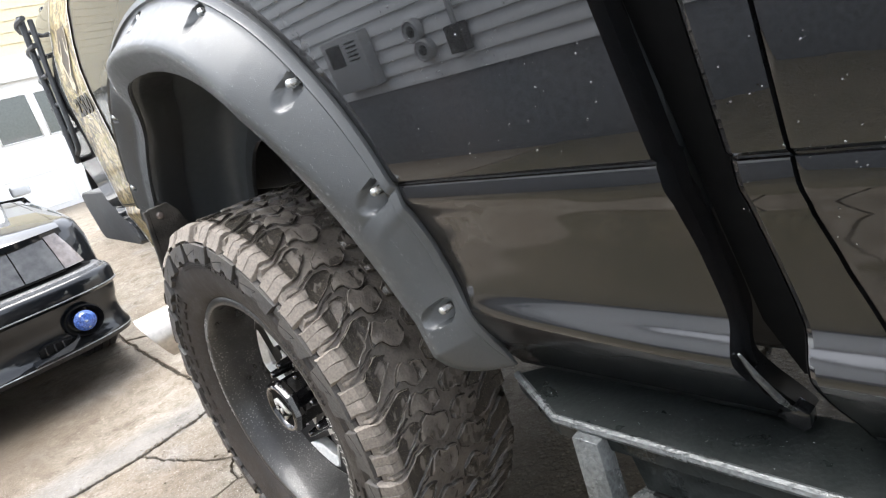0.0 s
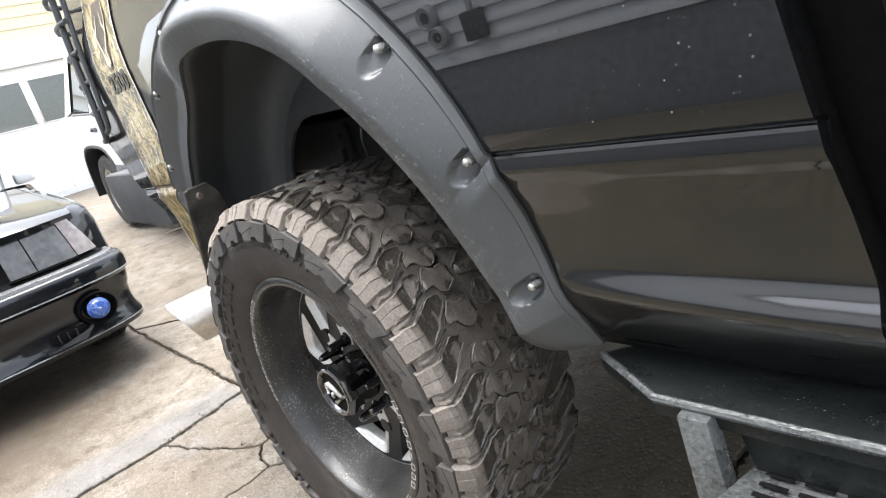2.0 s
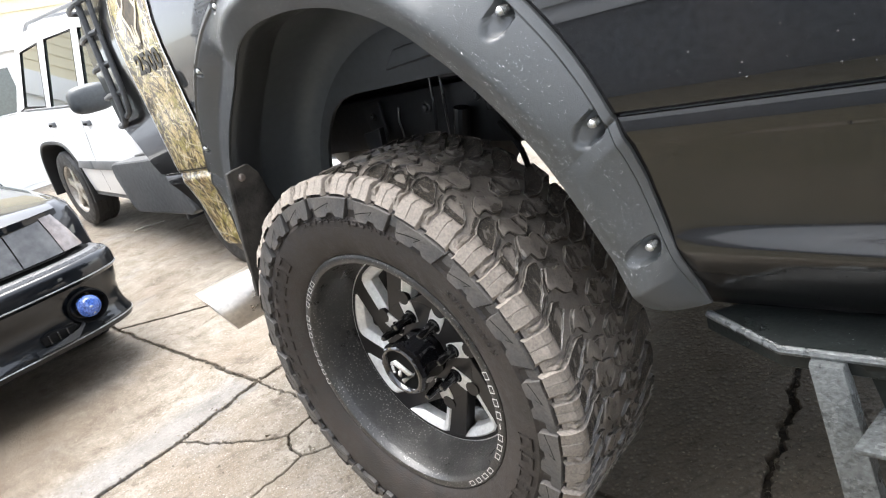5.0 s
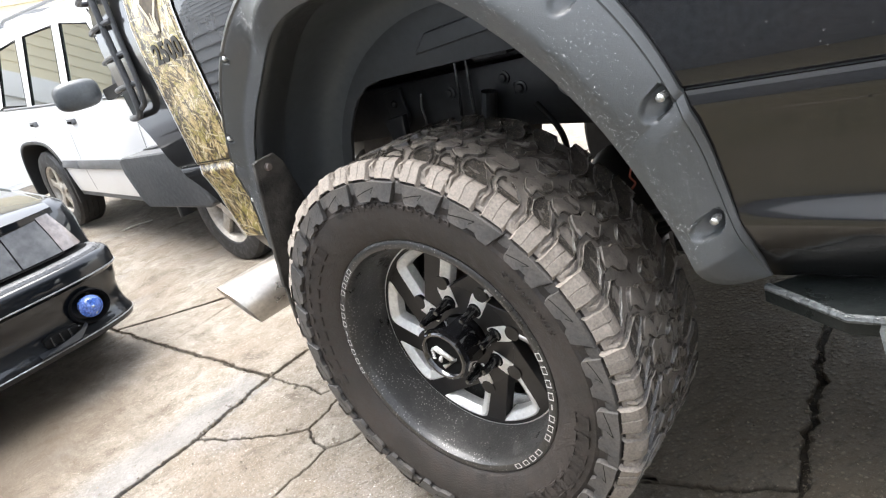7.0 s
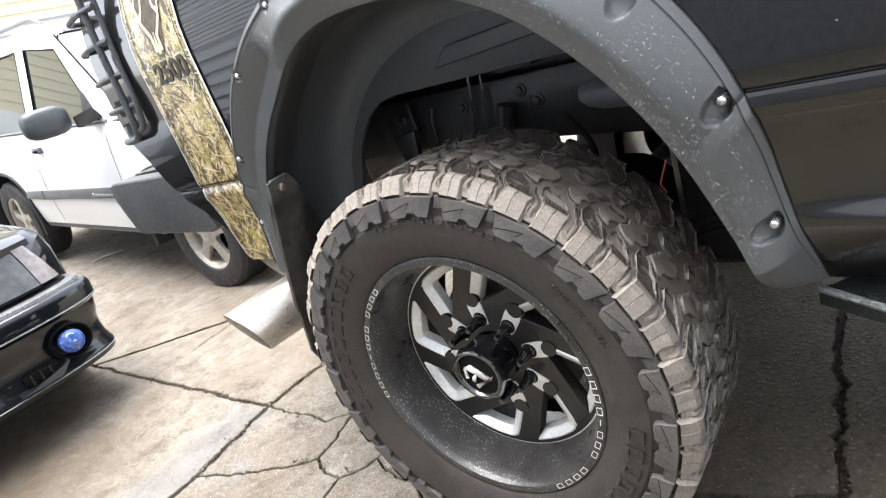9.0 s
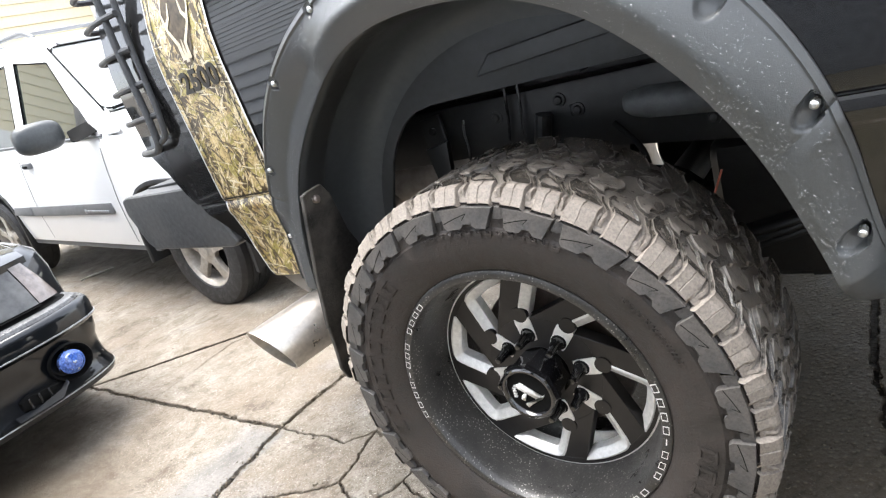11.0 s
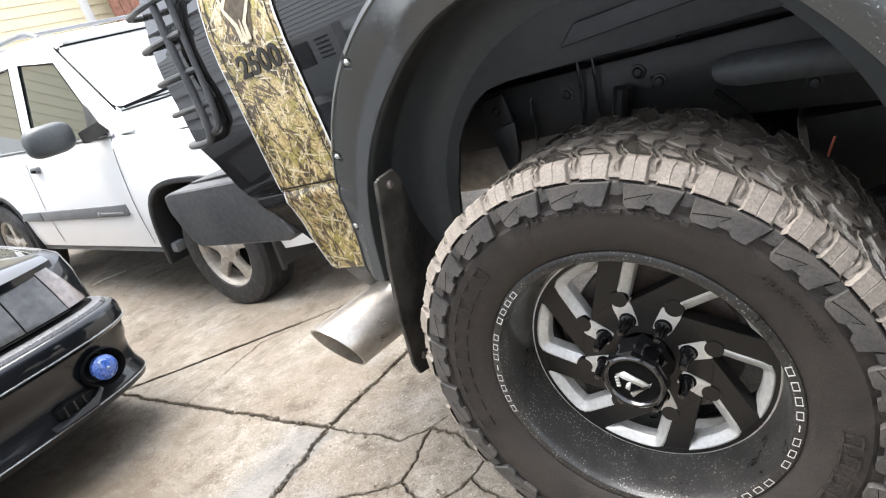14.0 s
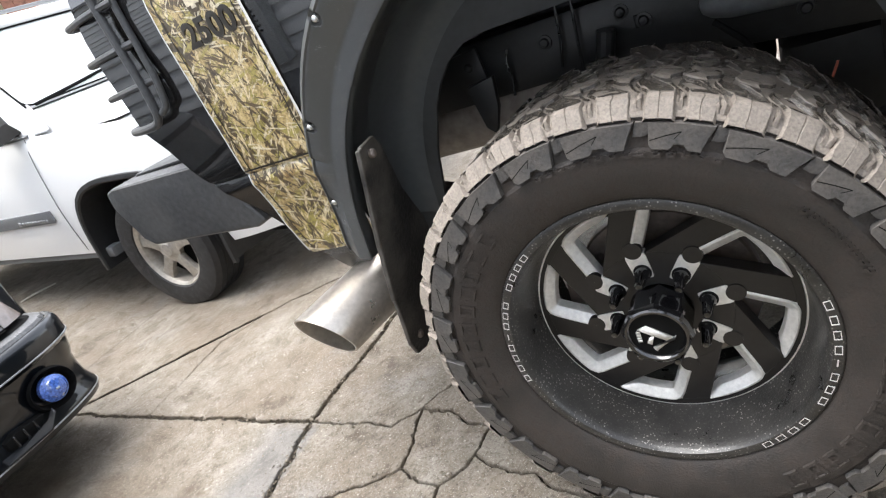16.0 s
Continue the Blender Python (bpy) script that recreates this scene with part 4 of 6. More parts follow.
def exhaust_tip():
    """A polished pipe cut off on the slant, open at the end."""
    a = Vector((-0.705, 0.000, 0.513))
    d = Vector((0.072, 0.19, 0.024)).normalized()
    cut = (Vector((-0.745, -0.024, 0.573)) - Vector((-0.672, 0.019, 0.452))).normalized()
    side = d.cross(cut).normalized()
    up = side.cross(d).normalized()
    bm = bmesh.new()
    rows = []
    for r, end in ((0.0705, 0), (0.0725, 0), (0.0725, 1), (0.0725, 2), (0.068, 2), (0.068, 0), (0.0705, 0)):
        row = []
        for k in range(40):
            g = 2 * math.pi * k / 40
            off = side * math.cos(g) * r + up * math.sin(g) * r
            if end == 0:
                slope = cut.dot(d) / cut.dot(up)
                off = off + d * (math.sin(g) * r * slope)
                row.append(a + off)
            else:
                row.append(a + off + d * (0.12 * end + 0.03))
        rows.append(row)
    add_grid(bm, rows, close_v=True)
    bmesh.ops.remove_doubles(bm, verts=bm.verts[:], dist=1e-6)
    return part("exhaust_tip", bm, STEEL, truck, "brushed stainless slash-cut exhaust tip")


exhaust_tip()

# ---- camouflage stripe on the bed, and its number ----


def stripe():
    bm = bmesh.new()
    rows = []
    for z in [0.665] + [z for z, _ in SKIN if 0.666 < z < 1.49]:
        w = 0.0 if z > 0.75 else (0.75 - z)
        rows.append([(x + (0.25 * w if x < -0.7 else 0.25 * w), skin_y(z) - 0.0025, z) for x in np.linspace(-0.765, -0.548, 6)])
    add_grid(bm, rows)
    return part("camouflage_stripe", bm, CAMO, truck, "tan reed camouflage vinyl stripe", smooth=0)


camo_stripe = stripe()
for x0, x1, mt in ((-0.767, -0.764, PRINT), (-0.551, -0.545, PRINT), (-0.750, -0.747, DARKPRINT), (-0.567, -0.564, DARKPRINT)):
    bm = bmesh.new()
    add_grid(bm, [[(x + 0.25 * max(0.0, 0.75 - z), skin_y(z) - 0.004, z) for x in (x0, x1)] for z in [0.672] + [z for z, _ in SKIN if 0.674 < z < 1.48]])
    part("edge_line", bm, mt, camo_stripe, smooth=0)
bm = bmesh.new()
add_grid(bm, [[(x, skin_y(z) - 0.0042, z) for x in (-0.768, -0.542)] for z in (0.898, 0.902)])
part("edge_line", bm, DARKPRINT, camo_stripe, smooth=0)


def lettering(text, size, m, material, parent, name="lettering", depth=0.0008, squash=1.0):
    cu = bpy.data.curves.new(name, "FONT")
    cu.body, cu.size, cu.align_x, cu.align_y, cu.extrude, cu.space_character = text, size, "CENTER", "CENTER", depth, 1.05
    cu.resolution_u = 4
    cu.offset = 0.0022
    tmp = new("tmp", cu)
    mesh = bpy.data.meshes.new_from_object(tmp.evaluated_get(bpy.context.evaluated_depsgraph_get()))
    bpy.data.objects.remove(tmp)
    lift = {i: (0.0050 if v.co.z > 0 else 0.0020) for i, v in enumerate(mesh.vertices)}
    mesh.transform(m @ Matrix.Diagonal((squash, 1, 1, 1)))
    # the print follows the curve of the body
    for i, v in enumerate(mesh.vertices):
        v.co.y = skin_y(v.co.z) - lift[i]
    mesh.materials.clear()
    return put(name, mesh, material, parent, smooth=0)


# a plain emblem above the number: pale branching prongs on a dark blot


def on_stripe(line, widths, lift):
    """A flat ribbon on the stripe along (x, z) points."""
    bm = bmesh.new()
    rows = []
    for i, (x, z) in enumerate(line):
        x0, z0 = line[max(i - 1, 0)]
        x1, z1 = line[min(i + 1, len(line) - 1)]
        d = Vector((x1 - x0, z1 - z0)).normalized() * widths[i]
        rows.append([(x + s * d.y, skin_y(z - s * d.x) - lift, z - s * d.x) for s in (-1, 0, 1)])
    add_grid(bm, rows)
    return bm


BLOT = basic("brown_print", (0.085, 0.062, 0.036), 0.4, scale=60, vary=0.6)
emblem = part("emblem", on_stripe([(-0.655, 1.215), (-0.652, 1.25), (-0.648, 1.29), (-0.650, 1.33), (-0.648, 1.38)], [0.010, 0.030, 0.040, 0.052, 0.040], 0.0043), BLOT, camo_stripe, "dark blot with plain pale prongs", smooth=0)
BONE = basic("bone_print", (0.62, 0.54, 0.40), 0.4, scale=90, vary=0.25)
for line in ([(-0.662, 1.228), (-0.664, 1.262), (-0.690, 1.298), (-0.702, 1.335), (-0.694, 1.372)], [(-0.640, 1.228), (-0.638, 1.262), (-0.612, 1.298), (-0.600, 1.335), (-0.608, 1.372)], [(-0.694, 1.305), (-0.676, 1.322), (-0.670, 1.352)], [(-0.607, 1.305), (-0.624, 1.322), (-0.632, 1.352)], [(-0.651, 1.222), (-0.651, 1.250), (-0.651, 1.272)]):
    n = len(line)
    part("prong", on_stripe(line, [0.0065 * (1 - 0.75 * i / (n - 1)) for i in range(n)], 0.0052), BONE, emblem, smooth=0)
lettering("2500", 0.065, pose(-0.643, 0.0645, 1.180, 86, 0, 0), DARKPRINT, camo_stripe, squash=1.0)

# ---- tail lamp and its guard ----
lampm = basic("smoked_red_lens", (0.05, 0.008, 0.008), 0.12, scale=60, coat=1.0)
part("tail_lamp", prism([(-0.90, 0.084, 1.08), (-0.90, 0.112, 1.43), (-0.98, 0.120, 1.44), (-1.008, 0.14, 1.44), (-1.008, 0.115, 1.07), (-0.98, 0.088, 1.06)], (0.0, 0.1, 0), 0.004), lampm, truck, "smoked tail lamp")
guard = part("lamp_guard", tube(bend([(-0.895, 0.068, 1.47), (-0.885, 0.056, 1.30), (-0.872, 0.050, 1.13), (-0.878, 0.050, 1.058), (-0.95, 0.062, 1.055), (-1.045, 0.098, 1.057), (-1.055, 0.16, 1.058), (-1.055, 0.26, 1.058)], 0.03), 0.0092, 10), GUARD, truck, "black tubular tail lamp guard")
part("upright", tube(bend([(-0.850, 0.080, 1.45), (-0.842, 0.066, 1.30), (-0.834, 0.058, 1.14), (-0.845, 0.057, 1.085), (-0.868, 0.054, 1.075)], 0.03), 0.0075, 10), GUARD, guard)
part("upright", tube([(-1.055, 0.26, 1.46), (-1.055, 0.26, 1.05)], 0.010, 10), GUARD, guard)
for z in (1.140, 1.218, 1.299, 1.380, 1.455):
    part("rod", tube(bend([(-0.838, 0.062, z), (-0.885, 0.056, z), (-0.95, 0.062, z), (-1.045, 0.090, z), (-1.056, 0.14, z), (-1.055, 0.26, z)], 0.02), 0.0075, 8), GUARD, guard)

# ---- rear bumper ----
bump_thing = part("rear_bumper", prism([(-0.835, 0.102, 0.762), (-0.805, 0.102, 0.775), (-0.900, 0.100, 0.944), (-1.245, 0.096, 0.952), (-1.275, 0.098, 0.945), (-1.288, 0.104, 0.90), (-1.245, 0.102, 0.80), (-1.215, 0.102, 0.778)], (0, 1.76, 0), 0.012, 3), BUMPER, truck, "rough black steel rear bumper")
part("bumper_step", box((-1.22, 0.165, 0.950), (-0.98, 0.55, 0.957), 0.002), TRIM, bump_thing)
part("corner_bracket", box((-0.945, 0.17, 0.90), (-0.895, 0.30, 0.962), 0.008), TRIM, bump_thing)

# ---- hoop step below the cab ----
hoop = part("side_step", prism([(0.585, 0.168, 0.556), (0.705, 0.108, 0.546), (2.4, 0.104, 0.546), (2.4, 0.215, 0.556), (0.64, 0.215, 0.560)], (0, 0, -0.03), 0.006, 3), STEP, truck, "black welded side step wet with rain")
part("rail_edge", tube([(0.592, 0.166, 0.556), (0.705, 0.107, 0.545), (2.4, 0.103, 0.545)], 0.0065, 8), WORNSTEP, hoop)
for x in (0.742, 1.34):
    part("step_leg", prism([(x, 0.088, 0.540), (x + 0.040, 0.088, 0.540), (x + 0.085, 0.055, 0.335), (x + 0.040, 0.055, 0.335)] if x < 1 else [(x, 0.088, 0.540), (x + 0.040, 0.088, 0.540), (x + 0.0, 0.055, 0.335), (x - 0.045, 0.055, 0.335)], (0, 0.030, 0), 0.004), WORNSTEP, hoop)
part("step_plate", prism([(0.800, 0.020, 0.475), (1.34, 0.020, 0.475), (1.34, 0.135, 0.462), (0.815, 0.135, 0.462)], (0, 0, -0.008), 0.003), WORNSTEP, hoop)
for k in range(12):
    for j in range(4):
        part("slot", box((0.835 + k * 0.042, 0.040 + j * 0.022, 0.4775 - 0.0025 * j), (0.866 + k * 0.042, 0.047 + j * 0.022, 0.4785 - 0.0025 * j)), MATT_BLACK, hoop, smooth=0)
part("inner_gusset", prism([(0.80, 0.118, 0.53), (1.30, 0.118, 0.53), (1.30, 0.118, 0.36), (0.85, 0.118, 0.36)], (0, 0.01, 0), 0.002), STEP, hoop)

# ---- what hangs below the cab and bed ----
# unseen panels, gearbox and spare tyre, added to keep light from below the truck
part("light_block_panel", box((-0.93, 0.60, 0.86), (-0.362, 0.615, 1.03), 0.003), CHASSIS, truck)
part("light_block_panel", box((-0.36, 0.60, 0.78), (0.62, 0.615, 1.03), 0.003), CHASSIS, truck)
part("gearbox_light_block", box((1.5, 1.16, 0.50), (3.2, 1.35, 0.85), 0.06, 3), CHASSIS, truck)
part("spare_tyre_light_block", revolve([(0.22, -0.12), (0.40, -0.12), (0.43, -0.06), (0.43, 0.06), (0.40, 0.12), (0.22, 0.12), (0.20, 0.0), (0.22, -0.12)], 40), LINER, truck).matrix_local = pose(-0.62, 1.02, 0.83, 90, 0, 0)
part("rocker_panel", box((1.05, 0.20, 0.60), (2.9, 0.60, 0.68), 0.02), CHASSIS, truck)

# ---- the rear wheel: mud-terrain tyre on an eight-spoke rim; axis y, outer lip at y = 0 ----
TYRE_R = 0.437
SIDE = [(0.268, 0.010), (0.276, 0.000), (0.285, -0.007), (0.300, -0.014), (0.325, -0.0215), (0.345, -0.0245), (0.360, -0.0240), (0.366, -0.0205), (0.380, -0.0185), (0.395, -0.0175), (0.405, -0.0175), (0.4055, -0.0155), (0.4085, -0.0155), (0.409, -0.0175), (0.414, -0.010), (0.417, 0.006)]


def side_y(r):
    return lerp_table(SIDE, r)


def wheel_point(u, y, h):
    """u metres along the tread, y across, h above the tread's radius."""
    a = u / TYRE_R
    return ((TYRE_R + h) * math.cos(a), y, (TYRE_R + h) * math.sin(a))


def tread_mesh(name, left, right, material, top=0.0, shoulder=0, hollow=0.0, mirror=None, rows=11, variant=0):
    """A tread block between a left and a right edge of (y, u) rows: drafted walls, a softened lip, a hollow worn top;
    a shoulder block also runs down over the tyre's shoulder and has one sipe."""
    ys = [left[0][0] + (left[-1][0] - left[0][0]) * k / (rows - 1) for k in range(rows)]
    mid = (left[0][0] + left[-1][0]) / 2
    grid = []
    rnd = random.Random(name + str(left[0]) + str(top))

    def section(y, h0, out, k):
        l, r = lerp_table(left, y), lerp_table(right, y)
        w, c = r - l, (l + r) / 2
        dip = hollow * max(0.0, 1.0 - abs(y - mid - 0.014) / (0.55 * (left[-1][0] - left[0][0])))
        cut = 0.0022 if shoulder and y < 0.016 else 0.0
        e = rnd.uniform(-0.0006, 0.0006)
        cols = [(l - 0.0035, -0.0205), (l, -0.0032), (l + 0.0016, -0.0004), (l + 0.0040, -0.0004 - dip), (c - 0.0013, -dip * 1.1), (c, -dip * 1.1 - cut), (c + 0.0013, -dip * 1.1), (r - 0.0044, -0.0004 - dip * 0.8), (r - 0.0018, 0.0006), (r, -0.0028), (r + 0.0035, -0.0205)]
        line = []
        for i, (u, h) in enumerate(cols):
            base = i in (0, len(cols) - 1)
            hh = h if base else top + h + h0 + e
            line.append((u, y + out, max(hh, -0.030) - (0.012 if base and out else 0.0)))
        return line

    if shoulder:
        grid.append(section(ys[0], -0.027, -0.0175, 0))
        grid.append(section(ys[0], -0.014, -0.0080, 0))
        grid.append(section(ys[0], -0.0045, -0.0015, 0))
    for k, y in enumerate(ys):
        drop = 0.0
        if k == 0:
            drop = -0.0026
        if k == rows - 1:
            drop = -0.0030
        grid.append(section(y, drop, 0.0, k))
    for row in (grid[-1], grid[0])[:1 if shoulder else 2]:
        sign = 1 if row is grid[-1] else -1
        skirt = [(u, y + 0.003 * sign, -0.0205) for u, y, h in row]
        if sign > 0:
            grid.append(skirt)
        else:
            grid.insert(0, skirt)
    if mirror is not None:
        grid = [[(mirror - u, 0.262 - y, h) for u, y, h in row] for row in grid]
    # mud and wear make every block a little uneven
    worn = []
    for row in grid:
        line = []
        for u, y, h in row:
            q = Vector((u * 70 + variant * 9.1, y * 70, variant * 3.7 + top * 900))
            k = 1.0 if h > -0.018 else 0.3
            line.append((u + 0.0034 * k * noise.noise(q), y + 0.0034 * k * noise.noise(q + Vector((7, 3, 1))), h + 0.0026 * k * noise.noise(q * 1.4 + Vector((1, 5, 9)))))
        worn.append(line)
    bm = bmesh.new()
    add_grid(bm, [[wheel_point(u, y, h) for u, y, h in row] for row in worn])
    bmesh.ops.recalc_face_normals(bm, faces=bm.faces[:])
    mesh = bpy.data.meshes.new(name)
    bm.to_mesh(mesh)
    bm.free()
    up = sum(f.normal.dot(Vector((f.center.x, 0, f.center.z))) for f in mesh.polygons)
    if up < 0:
        mesh.flip_normals()
    for f in mesh.polygons:
        f.use_smooth = True
    mesh.set_sharp_from_angle(angle=radians(24))
    mesh.materials.append(material)
    return mesh


def squeeze(rows, k, du=0.0):
    return [(y, u * k + du) for y, u in rows]


END_L = [(-0.010, -0.0215), (0.014, -0.0215), (0.024, -0.0165), (0.036, -0.0085), (0.048, 0.0010), (0.060, 0.0110), (0.070, 0.0190), (0.078, 0.0240)]
END_R = [(-0.010, 0.0225), (0.012, 0.0230), (0.022, 0.0275), (0.034, 0.0365), (0.046, 0.0430), (0.058, 0.0460), (0.068, 0.0445), (0.078, 0.0390)]
STUB_L = [(-0.006, -0.0200), (0.012, -0.0205), (0.022, -0.0150), (0.034, -0.0070), (0.046, 0.0025), (0.058, 0.0130), (0.068, 0.0200)]
STUB_R = [(-0.006, 0.0210), (0.010, 0.0225), (0.020, 0.0270), (0.032, 0.0360), (0.044, 0.0420), (0.056, 0.0430), (0.068, 0.0370)]
CORE_L = [(0.060, 0.0520), (0.070, 0.0560), (0.081, 0.0545), (0.086, 0.0420), (0.098, 0.0345), (0.110, 0.0380), (0.127, 0.0520)]
CORE_R = [(0.060, 0.0600), (0.070, 0.0780), (0.081, 0.0870), (0.091, 0.0880), (0.096, 0.0770), (0.110, 0.0800), (0.127, 0.0720)]


def beside(rows, off, half, y1):
    """The two edges of a rib that follows a block's edge at a distance, as far in as y1."""
    line = [(y, u + off) for y, u in rows if y < y1]
    return [(y, u - half) for y, u in line], [(y, u + half) for y, u in line]


def build_wheel(spot, parent):
    # rim barrel
    barrel = [(0.240, 0.27), (0.262, 0.265), (0.262, 0.262), (0.232, 0.20), (0.222, 0.13), (0.226, 0.110), (0.2305, 0.106), (0.236, 0.088), (0.244, 0.045), (0.250, 0.018), (0.2545, 0.004), (0.258, -0.0015), (0.262, -0.003), (0.271, -0.003), (0.2745, -0.001), (0.276, 0.003), (0.275, 0.012), (0.266, 0.02), (0.25, 0.10), (0.24, 0.20)]
    wheel = part("rear_wheel", revolve(barrel, 120), RIMBLACK, parent, "black eight-spoke alloy wheel with milled windows")
    wheel.location = spot
    part("rim_ring", revolve([(0.2275, 0.1045), (0.2295, 0.1015), (0.2325, 0.1015), (0.2335, 0.104)], 120), MILLED, wheel)
    # carcass
    back = [(r, 0.262 - y) for r, y in SIDE[::-1]]
    tyre = part("tyre", revolve(SIDE + [(0.4195, 0.03), (0.4205, 0.13), (0.4195, 0.23)] + back + [(0.262, 0.24), (0.262, 0.02)], 144), TYRE, wheel, "muddy mud-terrain tyre", smooth=22)
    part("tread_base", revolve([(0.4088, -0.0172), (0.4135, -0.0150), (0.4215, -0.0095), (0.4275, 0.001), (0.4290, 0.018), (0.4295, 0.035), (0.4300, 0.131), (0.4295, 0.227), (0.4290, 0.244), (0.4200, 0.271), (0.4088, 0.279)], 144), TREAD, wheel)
    # tread: eleven groups of four blocks and two lugs, the spacing long, long, short, short
    made = {}

    def block(n, *args):
        key = (n,) + tuple(str(q) for q in args)
        if key not in made:
            made[key] = tread_mesh(n, *args)
        ob = new(n, made[key])
        ob.parent = wheel
        return ob

    group = 2 * math.pi / 11
    wide, tight = radians(9.0), group / 2 - radians(9.0)
    for g in range(11):
        for j, (off, span) in enumerate(((0.0, wide), (wide, wide), (2 * wide, tight), (2 * wide + tight, tight))):
            k = span / radians(8.18)
            stub = j % 2
            l, r = (STUB_L, STUB_R) if stub else (END_L, END_R)
            a = radians(95.6) - g * group - off - span * 0.30
            shift = 0.067 * k
            rib = beside(END_R, 0.0085, 0.0020, 0.066)
            rib2 = beside(END_R, 0.0160, 0.0016, 0.050)
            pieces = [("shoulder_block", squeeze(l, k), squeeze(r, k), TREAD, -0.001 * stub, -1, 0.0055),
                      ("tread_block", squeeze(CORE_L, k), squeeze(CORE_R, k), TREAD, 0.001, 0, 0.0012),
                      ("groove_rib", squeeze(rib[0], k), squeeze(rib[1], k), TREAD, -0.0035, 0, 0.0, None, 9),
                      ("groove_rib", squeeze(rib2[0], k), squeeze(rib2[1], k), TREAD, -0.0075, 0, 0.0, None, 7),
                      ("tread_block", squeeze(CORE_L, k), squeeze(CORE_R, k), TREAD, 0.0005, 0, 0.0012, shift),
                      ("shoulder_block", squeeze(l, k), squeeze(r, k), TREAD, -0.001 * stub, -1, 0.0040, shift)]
            for p in pieces:
                p = p + (None, 11)[len(p) - 7:] + (g % 4 + 4 * stub,)
                block(*p).rotation_euler = (0, -a, 0)
    # lugs on the upper sidewall: a flag with a stepped lower edge, and a low step in the gap after it
    flag = [(0.00, 0.4040), (0.40, 0.4042), (0.84, 0.4040), (0.78, 0.3860), (0.72, 0.3665), (0.55, 0.3665), (0.52, 0.3740), (0.31, 0.3740), (0.285, 0.3665), (0.045, 0.3665), (0.005, 0.3720)]
    low = [(0.86, 0.4038), (1.00, 0.4038), (1.00, 0.3860), (0.93, 0.3830), (0.82, 0.3830)]
    lug_meshes = {}
    for span in (2 * wide, 2 * tight):
        bm = bmesh.new()
        for outline, height in ((flag, 0.0100), (low, 0.0060)):
            cx = sum(q[0] for q in outline) / len(outline)
            cr = sum(q[1] for q in outline) / len(outline)

            def lug_ring(k, out):
                vs = []
                for f, r in outline:
                    f, r = cx + (f - cx) * k, cr + (r - cr) * k
                    a = -f * span
                    vs.append(bm.verts.new((r * math.cos(a), side_y(r) - out, r * math.sin(a))))
                return vs

            rings = [lug_ring(1.025, -0.004), lug_ring(1.0, height - 0.0010), lug_ring(0.985, height), lug_ring(0.6, height + 0.0004)]
            for lo, hi in zip(rings, rings[1:]):
                for i in range(len(outline)):
                    bm.faces.new((lo[i], lo[(i + 1) % len(outline)], hi[(i + 1) % len(outline)], hi[i]))
            bm.faces.new(rings[-1])
        bmesh.ops.recalc_face_normals(bm, faces=bm.faces[:])
        # the engraved line on the flag
        first = len(bm.faces)
        for (f0, r0), (f1, r1) in (((0.02, 0.3790), (0.43, 0.3925)), ((0.43, 0.3925), (0.345, 0.3815))):
            rows = []
            for q in (0, 0.5, 1):
                f, r = f0 + (f1 - f0) * q, r0 + (r1 - r0) * q
                rows.append([(rr * math.cos(-f * span), side_y(rr) - 0.01075, rr * math.sin(-f * span)) for rr in (r - 0.0007, r + 0.0007)])
            add_grid(bm, rows)
        bm.faces.ensure_lookup_table()
        for f in bm.faces[first:]:
            f.material_index = 1
        me = bpy.data.meshes.new("sidewall_lug")
        bm.to_mesh(me)
        bm.free()
        for f in me.polygons:
            f.use_smooth = True
        me.set_sharp_from_angle(angle=radians(12))
        me.materials.append(LUG)
        me.materials.append(MATT_BLACK)
        lug_meshes[span] = me
    for g in range(11):
        for off, span in ((0.0, 2 * wide), (2 * wide, 2 * tight)):
            ob = new("sidewall_lug", lug_meshes[span])
            ob.parent = wheel
            ob.rotation_euler = (0, -(radians(95.3) - g * group - off), 0)
    # raised, unreadable moulding on the sidewall, as low bars
    bm = bmesh.new()
    for start, count, step, r0, r1 in ((128, 10, 7.2, 0.318, 0.350), (-62, 8, 7.2, 0.318, 0.350), (62, 14, 3.2, 0.352, 0.362), (20, 9, 2.6, 0.330, 0.342)):
        for k in range(count):
            a0 = start + k * step
            for q0, q1, w0, w1 in ((0.0, 0.62, r0, r0 + 0.006), (0.0, 0.62, r1 - 0.006, r1), (0.0, 0.16, r0, r1), (0.46, 0.62, r0, r1)):
                if r1 - r0 < 0.02 and w0 != r0:
                    continue
                rows = []
                for q in (q0, (q0 + q1) / 2, q1):
                    a = radians(a0 + q * step)
                    rows.append([(r * math.cos(a), side_y(r) - o, r * math.sin(a)) for r, o in ((w0, -0.001), (w0 + 0.001, 0.0034), (w1 - 0.001, 0.0034), (w1, -0.001))])
                add_grid(bm, rows)
    tagged(part("sidewall_moulding", bm, TYRE, wheel), kind="stuff")
    # spokes and windows
    face = 0.100
    hubc = revolve([(0.052, face + 0.05), (0.052, face + 0.004), (0.056, face), (0.121, face), (0.121, face + 0.03)], 96)
    part("hub_plate", hubc, SPOKE, wheel)
    ringm = revolve([(0.216, face + 0.03), (0.216, face + 0.0005), (0.2165, face), (0.2285, face), (0.230, face + 0.012)], 120)
    part("outer_ring", ringm, SPOKE, wheel)

    def pol(r, a, y):
        a = radians(a)
        return (r * math.cos(a), y, r * math.sin(a))

    wa, wb, ia, ib = -15.5, 15.5, 19.0, 36.0
    for k in range(8):
        c = 26 + 45 * k
